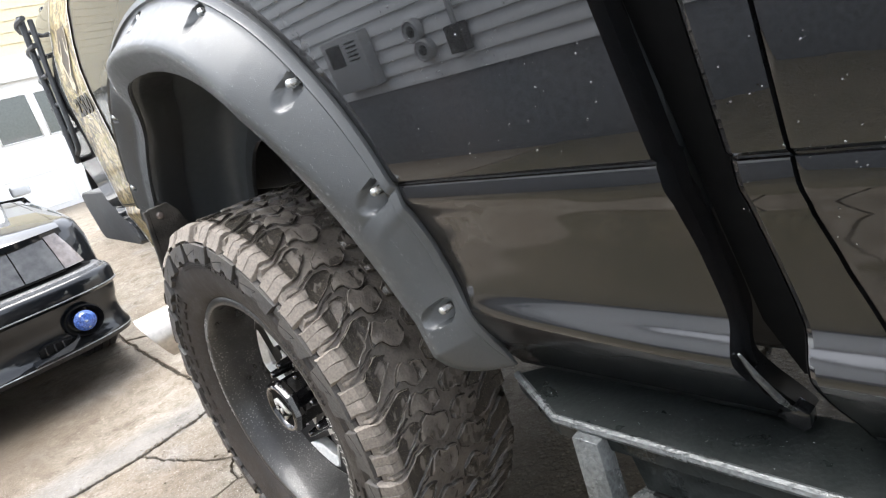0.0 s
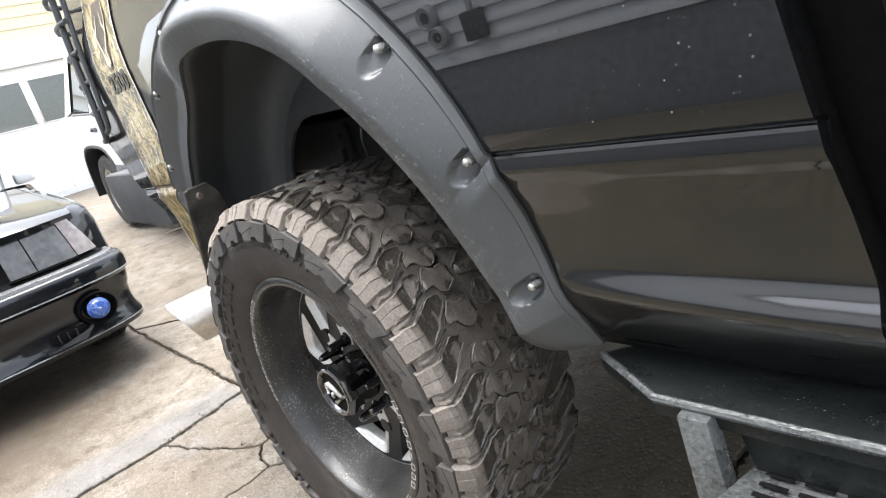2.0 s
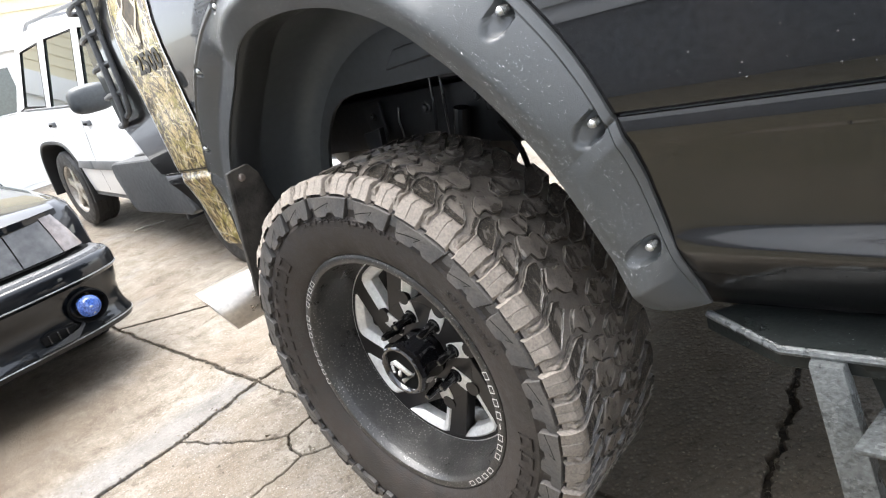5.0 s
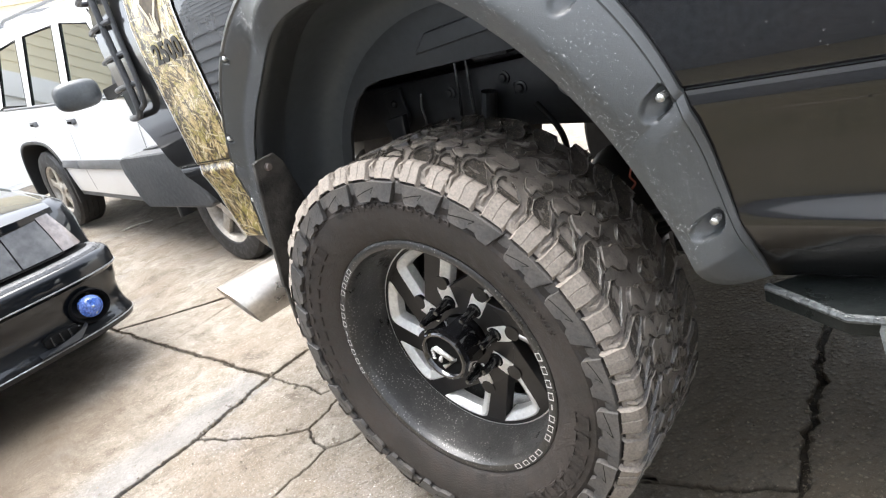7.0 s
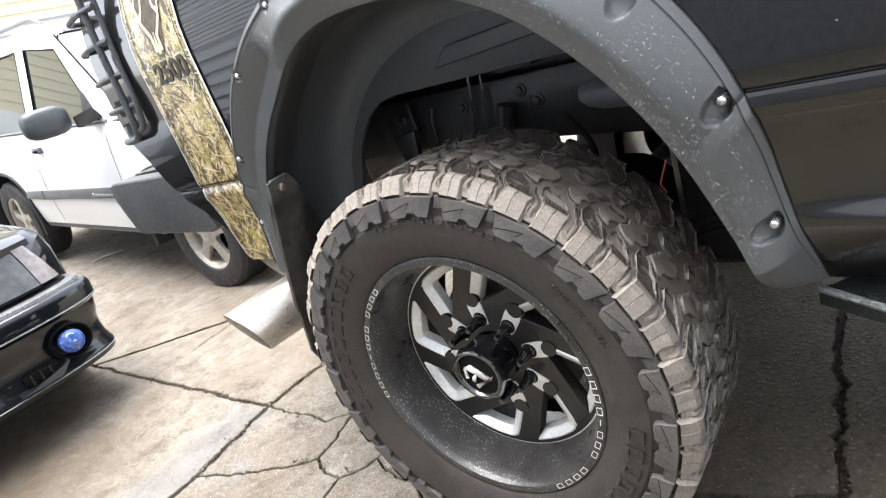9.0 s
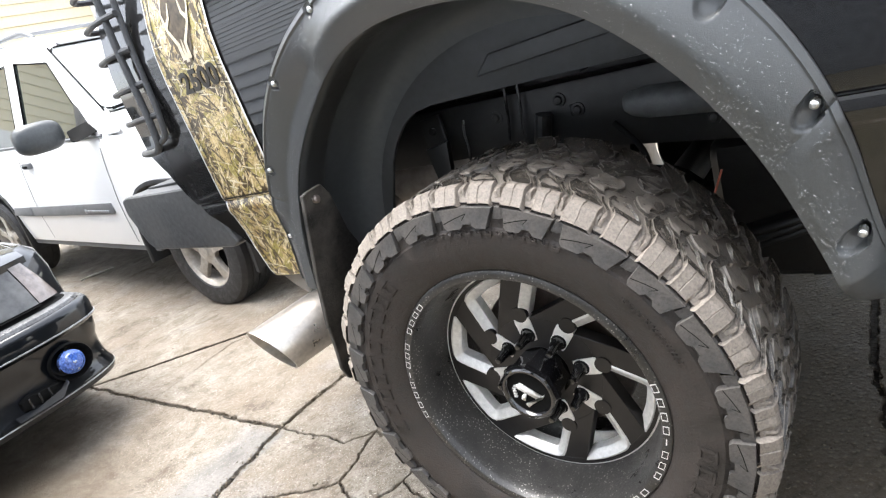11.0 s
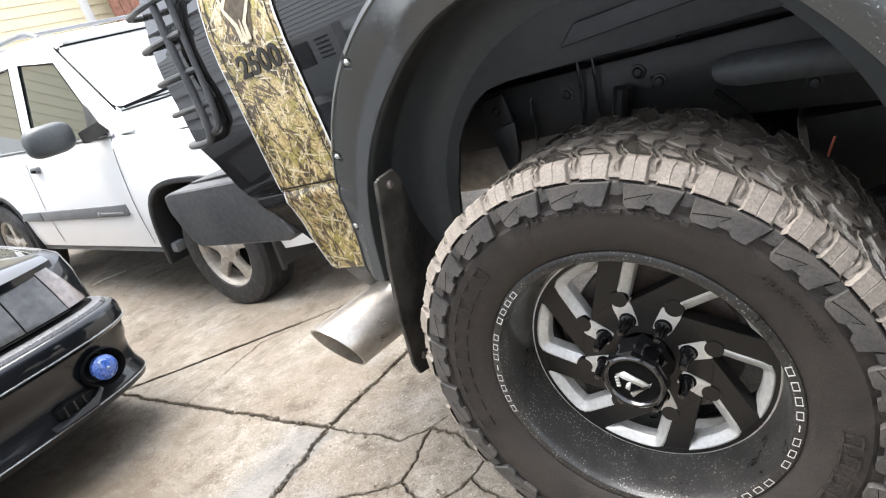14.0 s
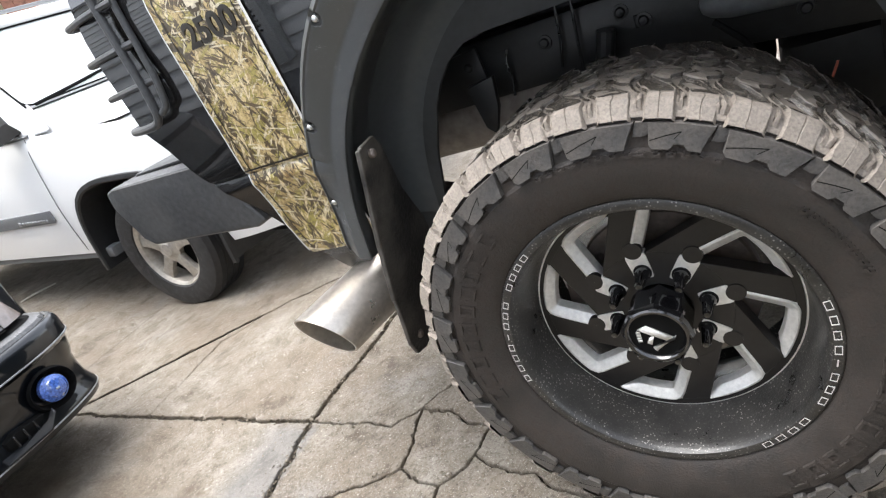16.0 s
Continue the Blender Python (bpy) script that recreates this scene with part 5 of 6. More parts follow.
        # solid spoke from this window's leading side to the next window's trailing side
        out = [pol(0.1205, c + ib - 2 + (45 + ia - ib + 4) * q / 4, face) for q in range(5)]
        out += [pol(0.217, c + 45 + wa - (45 + wa - wb) * q / 4 , face) for q in range(5)]
        part("spoke", prism(out, (0, 0.032, 0), 0.0012, 1), SPOKE, wheel)
        # one milled band along the rim, round the corner and down the leading side
        p1 = Vector(pol(0.1205, c + ib - 2, 0))
        line = [Vector(pol(0.2190, c + wa + (wb - 5 - wa) * q / 8, 0)) for q in range(9)]
        turn = Vector(pol(0.2190, c + wb, 0))
        leave = turn.lerp(p1, 0.19)
        line += [line[-1] * (1 - q) ** 2 + turn * 2 * q * (1 - q) + leave * q * q for q in (0.2, 0.4, 0.6, 0.8, 1.0)]
        line += [leave.lerp(p1, q / 5) for q in range(1, 6)]
        middle = Vector(pol(0.172, c + 2, 0))
        rows = []
        for q, m in enumerate(line):
            d = line[min(q + 1, len(line) - 1)] - line[max(q - 1, 0)]
            into = Vector((0, 1, 0)).cross(d).normalized()
            if into.dot(middle - m) < 0:
                into = -into
            end = min(1.0, 0.35 + 0.33 * q)
            rows.append([m + into * (e * end if e > 0 else e) + Vector((0, face + y, 0)) for e, y in ((-0.0110, 0.0006), (-0.0024, 0.0004), (0.0, -0.0020), (0.0028, -0.0022), (0.0045, -0.0006), (0.0150, 0.0052), (0.0185, 0.0100), (0.0205, 0.030))])
        bm = bmesh.new()
        add_grid(bm, rows)
        part("milled_edge", bm, MILLED, wheel)
        # the bright strap from the scallop to the nut
        na = c + (ia + ib) / 2 + 1.0
        ca, sa = math.cos(radians(na)), math.sin(radians(na))
        out = []
        for r, w in ((0.0700, 0.0150), (0.0800, 0.0170), (0.1140, 0.0185), (0.1215, 0.0175)):
            out.append((r, w))
        outline = [(r * ca - w * sa, face - 0.0022, r * sa + w * ca) for r, w in out] + [(r * ca + w * sa, face - 0.0022, r * sa - w * ca) for r, w in out[::-1]]
        part("milled_strap", prism(outline, (0, 0.02, 0), 0.0015, 2), MILLED, wheel)
        x, z = 0.1300 * ca, 0.1300 * sa
        ob = part("scallop", revolve([(0.0001, face - 0.0027), (0.0165, face - 0.0027), (0.0175, face + 0.0060)], 24), SPOKE, wheel)
        ob.location = (x, 0, z)
        # wheel nut in its seat
        nut = [(0.0001, face - 0.052), (0.0055, face - 0.051), (0.0085, face - 0.044), (0.0100, face - 0.022), (0.0130, face - 0.014), (0.0130, face + 0.02)]
        x, _, z = pol(0.0845, na, 0)
        ob = part("wheel_nut", revolve(nut, 12), GLOSS, wheel)
        ob.location = (x, 0, z)
        ob = part("nut_seat", revolve([(0.0001, face - 0.0026), (0.0160, face - 0.0026), (0.0168, face - 0.0010), (0.0168, face + 0.006)], 20), MATT_BLACK, wheel)
        ob.location = (x, 0, z)
    # centre cap: a long gloss tube with a faceted face and a plain emblem
    cap = part("centre_cap", revolve([(0.054, face + 0.03), (0.056, face - 0.01), (0.0565, 0.044), (0.0615, 0.040), (0.0625, 0.030), (0.0590, 0.0195), (0.0560, 0.0175)], 8), GLOSS, wheel, smooth=18)
    part("cap_face", revolve([(0.0560, 0.0195), (0.0530, 0.0165), (0.0490, 0.0170), (0.0462, 0.0205), (0.0445, 0.0248)], 48), GLOSS, wheel)
    part("cap_disc", revolve([(0.0446, 0.0247), (0.0001, 0.0244)], 48), MATT_BLACK, wheel)
    cap.rotation_euler = (0, radians(8), 0)
    bm = bmesh.new()
    for pts in ([(-0.026, 0.012), (-0.012, 0.018), (0.024, -0.006), (0.012, -0.010)], [(0.024, -0.009), (0.027, -0.002), (-0.006, -0.028), (-0.010, -0.021)], [(-0.012, -0.004), (-0.004, 0.000), (-0.010, -0.016), (-0.016, -0.012)]):
        add_prism(bm, [(x * 1.18, 0.0205, z * 1.18) for x, z in pts], (0, 0.004, 0))
    part("emblem", bm, MILLED, wheel, "plain silver emblem", smooth=0)
    bm = bmesh.new()
    for j in range(4):
        add_box(bm, (-0.034, 0.0212, -0.012 + j * 0.006), (-0.027, 0.0245, -0.0085 + j * 0.006))
    part("emblem_bar", bm, MILLED, wheel, smooth=0)
    # brand print on the lip, as plain bars
    bm = bmesh.new()
    for start, count, step in ((129.0, 4, 5.2), (154.0, 3, 5.2), (170.3, 1, 4.0), (175.5, 4, 5.4), (-61.0, 4, 5.9), (-31.5, 3, 5.7), (-13.6, 1, 4.2), (-8.6, 4, 6.0)):
        for k in range(count):
            a0 = start + k * step
            strokes = ((0.0, 0.7, 0.2640, 0.2662),) if count == 1 else ((0.0, 0.62, 0.2598, 0.2610), (0.0, 0.62, 0.2692, 0.2704), (0.0, 0.08, 0.2610, 0.2692), (0.54, 0.62, 0.2610, 0.2692))
            for q0, q1, r0, r1 in strokes:
                a, b = radians(a0 + q0 * step), radians(a0 + q1 * step)
                vs = [bm.verts.new((r * math.cos(t), -0.0040, r * math.sin(t))) for r, t in ((r0, a), (r1, a), (r1, b), (r0, b))]
                bm.faces.new(vs)
    tagged(part("lip_print", bm, PRINT, wheel, "small white printed bars", smooth=0), kind="stuff")
    # brake behind the spokes
    part("brake_rotor", revolve([(0.06, 0.175), (0.165, 0.165), (0.168, 0.17), (0.168, 0.195), (0.06, 0.20)], 60), ROTOR, wheel)
    part("axle_hub", revolve([(0.0001, 0.12), (0.055, 0.12), (0.06, 0.16), (0.06, 0.30)], 30), CHASSIS, wheel)
    part("brake_caliper", prism([(-0.10, 0.15, 0.10), (-0.185, 0.15, 0.05), (-0.19, 0.15, -0.03), (-0.12, 0.15, -0.02), (-0.08, 0.15, 0.05)], (0, 0.07, 0), 0.01), ROTOR, wheel)
    return wheel


rear_wheel = build_wheel((0, 0, HUB_Z), truck)


def plain_wheel(spot, parent, radius, width, rim, outward=-1, label="", spokes=5, rim_mat=None, name="wheel"):
    """A road wheel: carcass with grooved tread, dished rim and spokes; spot is the outer face's centre."""
    s, w = outward, width
    prof = [(rim, 0.012), (rim + 0.01, 0.0), (rim + (radius - rim) * 0.5, -0.010), (radius - 0.022, 0.0), (radius - 0.004, 0.022)]
    for k in range(4):
        y0 = 0.022 + (w - 0.044) * k / 4
        y1 = 0.022 + (w - 0.044) * (k + 1) / 4
        prof += [(radius, y0 + 0.003), (radius, y1 - 0.006), (radius - 0.008, y1 - 0.005), (radius - 0.008, y1 - 0.001)]
    prof += [(radius - 0.022, w), (rim, w - 0.01), (rim - 0.01, w * 0.5)]
    ob = part(name, revolve([(r, -s * y) for r, y in prof], 64), ROADTYRE, parent, label)
    ob.location = spot
    rm = rim_mat or MILLED
    part("rim", revolve([(r, -s * y) for r, y in ((rim * 0.86, w), (rim * 0.88, 0.06), (rim * 0.93, 0.02), (rim, 0.006), (rim + 0.006, 0.008), (rim, 0.03))], 48), rm, ob)
    part("hub", revolve([(r, -s * y) for r, y in ((0.0001, 0.012), (0.035, 0.014), (0.045, 0.022), (rim * 0.36, 0.028), (rim * 0.36, 0.06))], 30), rm, ob)
    for k in range(spokes):
        a = 2 * math.pi * k / spokes + 0.3
        ca, sa = math.cos(a), math.sin(a)
        pts = []
        for r, hw in ((rim * 0.3, 0.036), (rim * 0.62, 0.030), (rim * 0.91, 0.042)):
            pts.append((r, hw))
        outl = [(r * ca - h * sa, -s * 0.024, r * sa + h * ca) for r, h in pts] + [(r * ca + h * sa, -s * 0.024, r * sa - h * ca) for r, h in pts[::-1]]
        part("spoke", prism(outl, (0, -s * 0.035, 0), 0.006), rm, ob)
    part("brake_disc", revolve([(0.02, -s * 0.09), (rim * 0.80, -s * 0.09), (rim * 0.80, -s * 0.11)], 40), MATT_BLACK, ob)
    return ob


plain_wheel((0, 1.83, HUB_Z), truck, TYRE_R, 0.30, 0.27, 1, name="far_rear_wheel", rim_mat=SPOKE)
plain_wheel((3.6, 0.03, HUB_Z), truck, TYRE_R, 0.30, 0.27, -1, name="front_wheel", rim_mat=SPOKE)
plain_wheel((3.6, 1.83, HUB_Z), truck, TYRE_R, 0.30, 0.27, 1, name="front_wheel", rim_mat=SPOKE)

# ---- the dark coupe parked behind, nose towards the truck ----
METALSTRIP = basic("dull_bright_strip", (0.34, 0.35, 0.36), 0.35, metal=0.4, scale=60, vary=0.3)
coupe = thing("coupe", pose(-2.16, -0.56, 0.0, 0, 0, 0), "dark navy older coupe wet with rain, blue fog lamp", "car")
HALF = 0.87


def plan(a):
    """The nose seen from above; a from -90 (right side) to 90 (left side); x is 0 at the nose."""
    a = radians(a)
    s = math.sin(a)
    y = HALF * math.copysign(abs(s) ** 0.55, s)
    return -0.42 + 0.42 * abs(math.cos(a)) ** 0.42, y


def fascia(profile, x_back, steps=60):
    """Sweeps (inset, z) round the nose and along both sides."""
    rows = []
    line = [(x_back, -HALF)] + [plan(-90 + 180 * k / steps) for k in range(steps + 1)] + [(x_back, HALF)]
    n = len(line)
    for i, (x, y) in enumerate(line):
        x0, y0 = line[max(i - 1, 0)]
        x1, y1 = line[min(i + 1, n - 1)]
        d = Vector((x1 - x0, y1 - y0)).normalized()
        nx, ny = -d.y, d.x
        if nx * (x + 1.5) + ny * y < 0:
            nx, ny = -nx, -ny
        rows.append([(x - nx * k, y - ny * k, z) for k, z in profile])
    return rows


bm = bmesh.new()
add_grid(bm, fascia([(0.022, 0.531), (0.014, 0.533), (0.002, 0.530), (-0.008, 0.522), (-0.013, 0.510), (-0.013, 0.478)], -0.62))
bumper = part("front_bumper", bm, NAVY, coupe)
# paler than the bumper: dust, and the sky's sheen put into the colour
LEDGE = basic("dusty_sky_sheen_bumper_top", (0.125, 0.125, 0.128), 0.32, scale=140, vary=0.5, relief=0.0012, rough_vary=0.12, stain=0.5, stain_colour=(0.05, 0.05, 0.052))
bm = bmesh.new()
add_grid(bm, fascia([(0.10, 0.549), (0.044, 0.546), (0.030, 0.541), (0.023, 0.532)], -0.62))
part("bumper_top", bm, LEDGE, coupe, "dusty top ledge of the bumper, its sky sheen painted pale")
bm = bmesh.new()
add_grid(bm, fascia([(-0.013, 0.477), (-0.0155, 0.4755), (-0.0155, 0.4715), (-0.013, 0.470)], -0.62))
part("rub_strip", bm, METALSTRIP, bumper, "thin bright rub strip")
bm = bmesh.new()
rows = fascia([(-0.012, 0.469), (0.002, 0.455), (0.012, 0.40), (0.024, 0.375), (0.027, 0.33), (0.024, 0.29), (0.016, 0.262), (0.006, 0.245), (0.004, 0.225), (0.012, 0.205), (0.05, 0.20)], -0.60)
add_grid(bm, rows)
# the fog lamps stand in round holes
HOLES = [s * 0.63 for s in (1, -1)]
lower = part("lower_fascia", bm, NAVY, coupe)
# the lip's highlight, laid on as a thin bright strip
bm = bmesh.new()
add_grid(bm, fascia([(0.0035, 0.232), (0.0010, 0.229), (0.0035, 0.226)], -0.60))
part("lip_highlight", bm, METALSTRIP, lower)
LAMPGLOW = basic("pale_blue_reflector", (0.45, 0.58, 0.80), 0.15, scale=200, vary=0.4, metal=0.5)
BLUE = basic("blue_tinted_lens", (0.055, 0.13, 0.45), 0.12, scale=120, vary=0.6, coat=1.0)
for yy in HOLES:
    dish = part("fog_recess", revolve([(0.090, 0.012), (0.084, -0.004), (0.078, 0.004), (0.066, 0.040), (0.0001, 0.055)], 36), MATT_BLACK, lower)
    dish.matrix_local = pose(-0.012, yy, 0.352, 0, 0, 90)
    dish.scale = (1, 1, 0.86)
    lens = part("fog_lamp", revolve([(0.0001, -0.020), (0.020, -0.017), (0.036, -0.010), (0.046, 0.004), (0.050, 0.006), (0.050, 0.03), (0.02, 0.05)], 32), BLUE, lower, "round blue fog lamp")
    lens.matrix_local = pose(0.000, yy, 0.352, 0, 0, 90)
    for j in range(7):
        q = 2 * math.pi * j / 7 + 0.4
        rr = 0.026 if j else 0.0
        bm = revolve([(0.0001, -0.0035), (0.006, -0.003), (0.0095, 0.002)], 6)
        f = part("lens_facet", bm, LAMPGLOW, lower)
        f.matrix_local = pose(0.0200 - 0.42 * rr, yy + rr * math.cos(q), 0.352 + rr * math.sin(q), 0, 0, 90)
        f.scale = (1.0, 1.0, 0.7 + 0.5 * (j % 3))
for s in (1, -1):
    part("duct", prism([(0.004, s * 0.40, 0.270), (0.004, s * 0.52, 0.270), (0.004, s * 0.55, 0.306), (0.004, s * 0.44, 0.318), (0.004, s * 0.40, 0.306)], (-0.05, 0, 0), 0.006), MATT_BLACK, lower)
    part("duct_lip", prism([(0.000, s * 0.36, 0.268), (0.000, s * 0.53, 0.268), (0.000, s * 0.58, 0.306), (0.024, s * 0.575, 0.292), (0.032, s * 0.53, 0.250), (0.032, s * 0.36, 0.250)], (0, 0, -0.006), 0.002, 1), NAVY, lower)
    for j in range(3):
        part("duct_fin", box((-0.02, s * (0.43 + 0.038 * j) - 0.004, 0.266), (0.010, s * (0.43 + 0.038 * j) + 0.004, 0.310), 0.002, 1), NAVY, lower)
# lamp row: head lamp, inner lamp and the corner marker
LENS = basic("weathered_clear_lens", (0.050, 0.050, 0.049), 0.10, scale=22, vary=0.5, coat=0.6, gloss=0.5, rough_vary=0.05, stain=0.6, stain_colour=(0.19, 0.185, 0.175))
AMBER = basic("faded_marker_lens", (0.20, 0.165, 0.15), 0.14, scale=30, vary=0.3, coat=1.0, rough_vary=0.06, stain=0.5, stain_colour=(0.30, 0.27, 0.25))


def lamp_band(a0, a1, z0, z1, inset0, inset1):
    rows = []
    for k in range(9):
        a = a0 + (a1 - a0) * k / 8
        x, y = plan(a)
        x2, y2 = plan(a + 0.5)
        d = Vector((x2 - x, y2 - y)).normalized()
        nx, ny = (d.y, -d.x)
        if nx * (x + 1.5) + ny * y < 0:
            nx, ny = -nx, -ny
        rows.append([(x - nx * i, y - ny * i, z) for i, z in ((inset0 + 0.03, z0), (inset0, z0 + 0.004), ((inset0 + inset1) / 2 - 0.004, (z0 + z1) / 2), (inset1, z1 - 0.004), (inset1 + 0.03, z1))])
    return rows


for s in (1, -1):
    for a0, a1, mt, nm in ((12.5, 20.5, LENS, "head_lamp"), (21.0, 40.5, LENS, "head_lamp"), (41.2, 68, AMBER, "corner_marker")):
        bm = bmesh.new()
        z1 = 0.684 if a0 < 41 else 0.690
        add_grid(bm, lamp_band(s * a0, s * a1, 0.562, z1, 0.078, 0.150))
        part(nm, bm, mt, coupe)
bm = bmesh.new()
add_grid(bm, fascia([(0.064, 0.548), (0.108, 0.562), (0.18, 0.692), (0.14, 0.70)], -0.6))
part("lamp_panel", bm, MATT_BLACK, coupe)
# hood and fender tops
rows = []
for k in range(26):
    f = k / 25
    x = -0.135 - 1.25 * f
    row = []
    for j in range(25):
        y = -0.74 + 1.48 * j / 24
        nose = 0.05 * (abs(y) / 0.74) ** 4 if k < 3 else 0
        z = 0.700 + 0.155 * f ** 0.75 + 0.030 * (1 - (y / 0.74) ** 2) * min(1, f * 5)
        row.append((x - 0.16 * (abs(y) / 0.80) ** 5 * (1 - f), y, z))
    rows.append(row)
bm = bmesh.new()
add_grid(bm, rows)
g = bmesh.ops.extrude_face_region(bm, geom=bm.faces[:])
for v in g["geom"]:
    if isinstance(v, bmesh.types.BMVert):
        v.co.z -= 0.02
part("hood", bm, NAVY, coupe, "wet dark hood")
for s in (1, -1):
    rows = []
    for k in range(40):
        f = k / 39
        x = -0.24 - 1.20 * f
        z_top = 0.695 + 0.150 * f ** 0.8
        d = abs(x + 0.80)
        z_low = 0.22 if d > 0.355 else max(0.22, 0.30 + math.sqrt(max(0.0, 0.355 ** 2 - d ** 2)))
        pinch = 0.12 * max(0.0, 1 - f * 7) ** 2
        rows.append([(x, s * (0.748 - pinch), z_top + 0.004), (x, s * (0.80 - pinch), z_top), (x, s * (0.842 - pinch), z_top - 0.025), (x, s * (0.862 - pinch), z_top - 0.08), (x, s * (0.868 - pinch * 0.7), max(z_low, 0.50)), (x, s * (0.868 - pinch * 0.5), z_low)])
    bm = bmesh.new()
    add_grid(bm, rows)
    part("front_fender", bm, NAVY, coupe)
for s in (1, -1):
    rows = []
    for k in range(2):
        x = -1.445 - 3.0 * k
        rows.append([(x, s * 0.83, 0.86), (x, s * 0.868, 0.78), (x, s * 0.868, 0.50), (x, s * 0.85, 0.22)])
    bm = bmesh.new()
    add_grid(bm, rows)
    part("body_side", bm, NAVY, coupe)
for s in (1, -1):
    part("hood_seam", tube([(-0.30 - 1.1 * k / 12, s * 0.744, 0.703 + 0.150 * (k / 12) ** 0.8) for k in range(13)], 0.004, 6), MATT_BLACK, coupe)
    bm = bmesh.new()
    add_grid(bm, lamp_band(s * 12.0, s * 41.0, 0.556, 0.566, 0.070, 0.076))
    part("lamp_trim", bm, MATT_BLACK, coupe)
DARKGLASS = glass("dark_car_glass", (0.10, 0.12, 0.12), 0.02, 0.6)
part("cabin", prism([(-1.40, -0.70, 0.86), (-2.05, -0.56, 1.30), (-3.1, -0.56, 1.32), (-3.9, -0.68, 0.90)], (0, 1.40, 0), 0.03), DARKGLASS, coupe)
part("roof", box((-3.1, -0.58, 1.30), (-2.05, 0.58, 1.345), 0.02), NAVY, coupe)
part("rear_deck", box((-4.44, -0.83, 0.60), (-3.9, 0.83, 0.90), 0.03), NAVY, coupe)
part("underbody", box((-4.3, -0.76, 0.20), (-0.25, 0.76, 0.55), 0.02), MATT_BLACK, coupe)
for x in (-0.80, -3.35):
    for s in (1, -1):
        plain_wheel((x, s * 0.845, 0.315), coupe, 0.315, 0.215, 0.21, s)
part("wing_mirror", box((-2.00, 0.84, 0.865), (-1.92, 0.96, 0.945), 0.025, 4), WHITE, coupe)
part("wing_mirror", box((-1.74, -1.06, 0.90), (-1.62, -0.88, 1.03), 0.03, 4), NAVY, coupe)
for o in coupe.children:
    # the nose stands tall above the rub strip
    if o.name.startswith(("front_bumper", "bumper_top", "head_lamp", "corner_marker", "lamp_panel", "lamp_trim", "hood", "front_fender", "body_side", "cabin", "roof", "rear_deck", "wing_mirror")) and not o.matrix_basis.translation.length:
        for v in o.data.vertices:
            if v.co.z > 0.478:
                v.co.z = 0.478 + (v.co.z - 0.478) * 1.42 if v.co.z < 0.72 else v.co.z + 0.1016
coupe.matrix_world = pose(-2.16, -0.56, 0.0) @ Matrix.Translation((-0.8, 0, 0)) @ Matrix.Rotation(0.0, 4, "Y") @ Matrix.Translation((0.8, 0, 0))

# ---- the white sport utility behind the tailgate ----
SUVM = Matrix.Translation((-2.87, 1.167, -0.012)) @ Matrix.Rotation(-0.029, 4, "Z") @ Matrix.Rotation(0.088, 4, "Y")
suv = thing("sport_utility", SUVM, "white sport utility with grey lower trim, parked nose out", "car")
WB, BW = 2.93, 1.86
GREYTRIM = basic("grey_cladding", (0.16, 0.165, 0.17), 0.55, scale=80, vary=0.15, relief=0.0006)


def suv_y(h):
    return lerp_table([(0.3, 0.045), (0.42, 0.02), (0.60, 0.004), (0.72, 0.0), (0.95, 0.012), (1.10, 0.03), (1.14, 0.05), (1.76, 0.215), (1.84, 0.27)], h)


def suv_side(s):
    """One body side below the windows, cut out round both wheels."""
    rows_x = sorted({round(v, 3) for v in np.linspace(-3.75, 0.88, 90)})
    bm = bmesh.new()
    rows = []
    for x in rows_x:
        top = 1.14 if x < -0.62 else 1.14 - 0.10 * min(1.0, (x + 0.62) / 1.4)
        if x > 0.6:
            top -= 0.10 * (x - 0.6) / 0.28
        low = 0.40
        for c in (0.0, -WB):
            d = abs(x - c)
            if d < 0.55:
                low = max(low, 0.37 + 0.475 * (1 - (d / 0.55) ** 3.2) ** (1 / 3.2))
        hs = [low + (top - low) * q for q in (0, 0.15, 0.3, 0.45, 0.6, 0.8, 0.93, 1.0)]
        nose = 0.22 * max(0.0, (x - 0.45) / 0.43) ** 2
        rows.append([(x, suv_y(h) + nose if s > 0 else BW - suv_y(h) - nose, h) for h in hs])
    add_grid(bm, rows)
    return part("body_side", bm, WHITE, suv)


side = suv_side(1)
suv_side(-1)
# wheel arch mouldings and liners
for c in (0.0, -WB):
    bm = bmesh.new()
    rows = []
    for t in np.arange(-8, 189, 7):
        a = radians(t)
        # a boxy opening with rounded shoulders
        full = 1 / ((abs(math.cos(a)) / 0.55) ** 3.2 + (abs(math.sin(a)) / 0.475) ** 3.2) ** (1 / 3.2)
        rows.append([(c + (full + r) * math.cos(a), y, 0.37 + (full + r) * math.sin(a)) for r, y in ((0.012, 0.012), (0.010, -0.008), (-0.012, -0.010), (-0.022, 0.0), (-0.022, 0.10), (0.02, 0.35))])
    add_grid(bm, rows)
    part("wheel_arch", bm, TRIM, suv)
part("sill", box((-2.38, 0.035, 0.355), (-0.47, 0.12, 0.42), 0.015), GREYTRIM, suv)
part("underbody", box((-3.6, 0.30, 0.30), (0.75, BW - 0.30, 0.60), 0.03), MATT_BLACK, suv)
part("hood", prism([(-0.66, 0.06, 1.135), (0.25, 0.08, 1.10), (0.72, 0.18, 1.03), (0.86, 0.28, 0.96), (0.86, BW - 0.28, 0.96), (0.72, BW - 0.18, 1.03), (0.25, BW - 0.08, 1.10), (-0.66, BW - 0.06, 1.135)], (0, 0, -0.06), 0.02, 3), WHITE, suv)
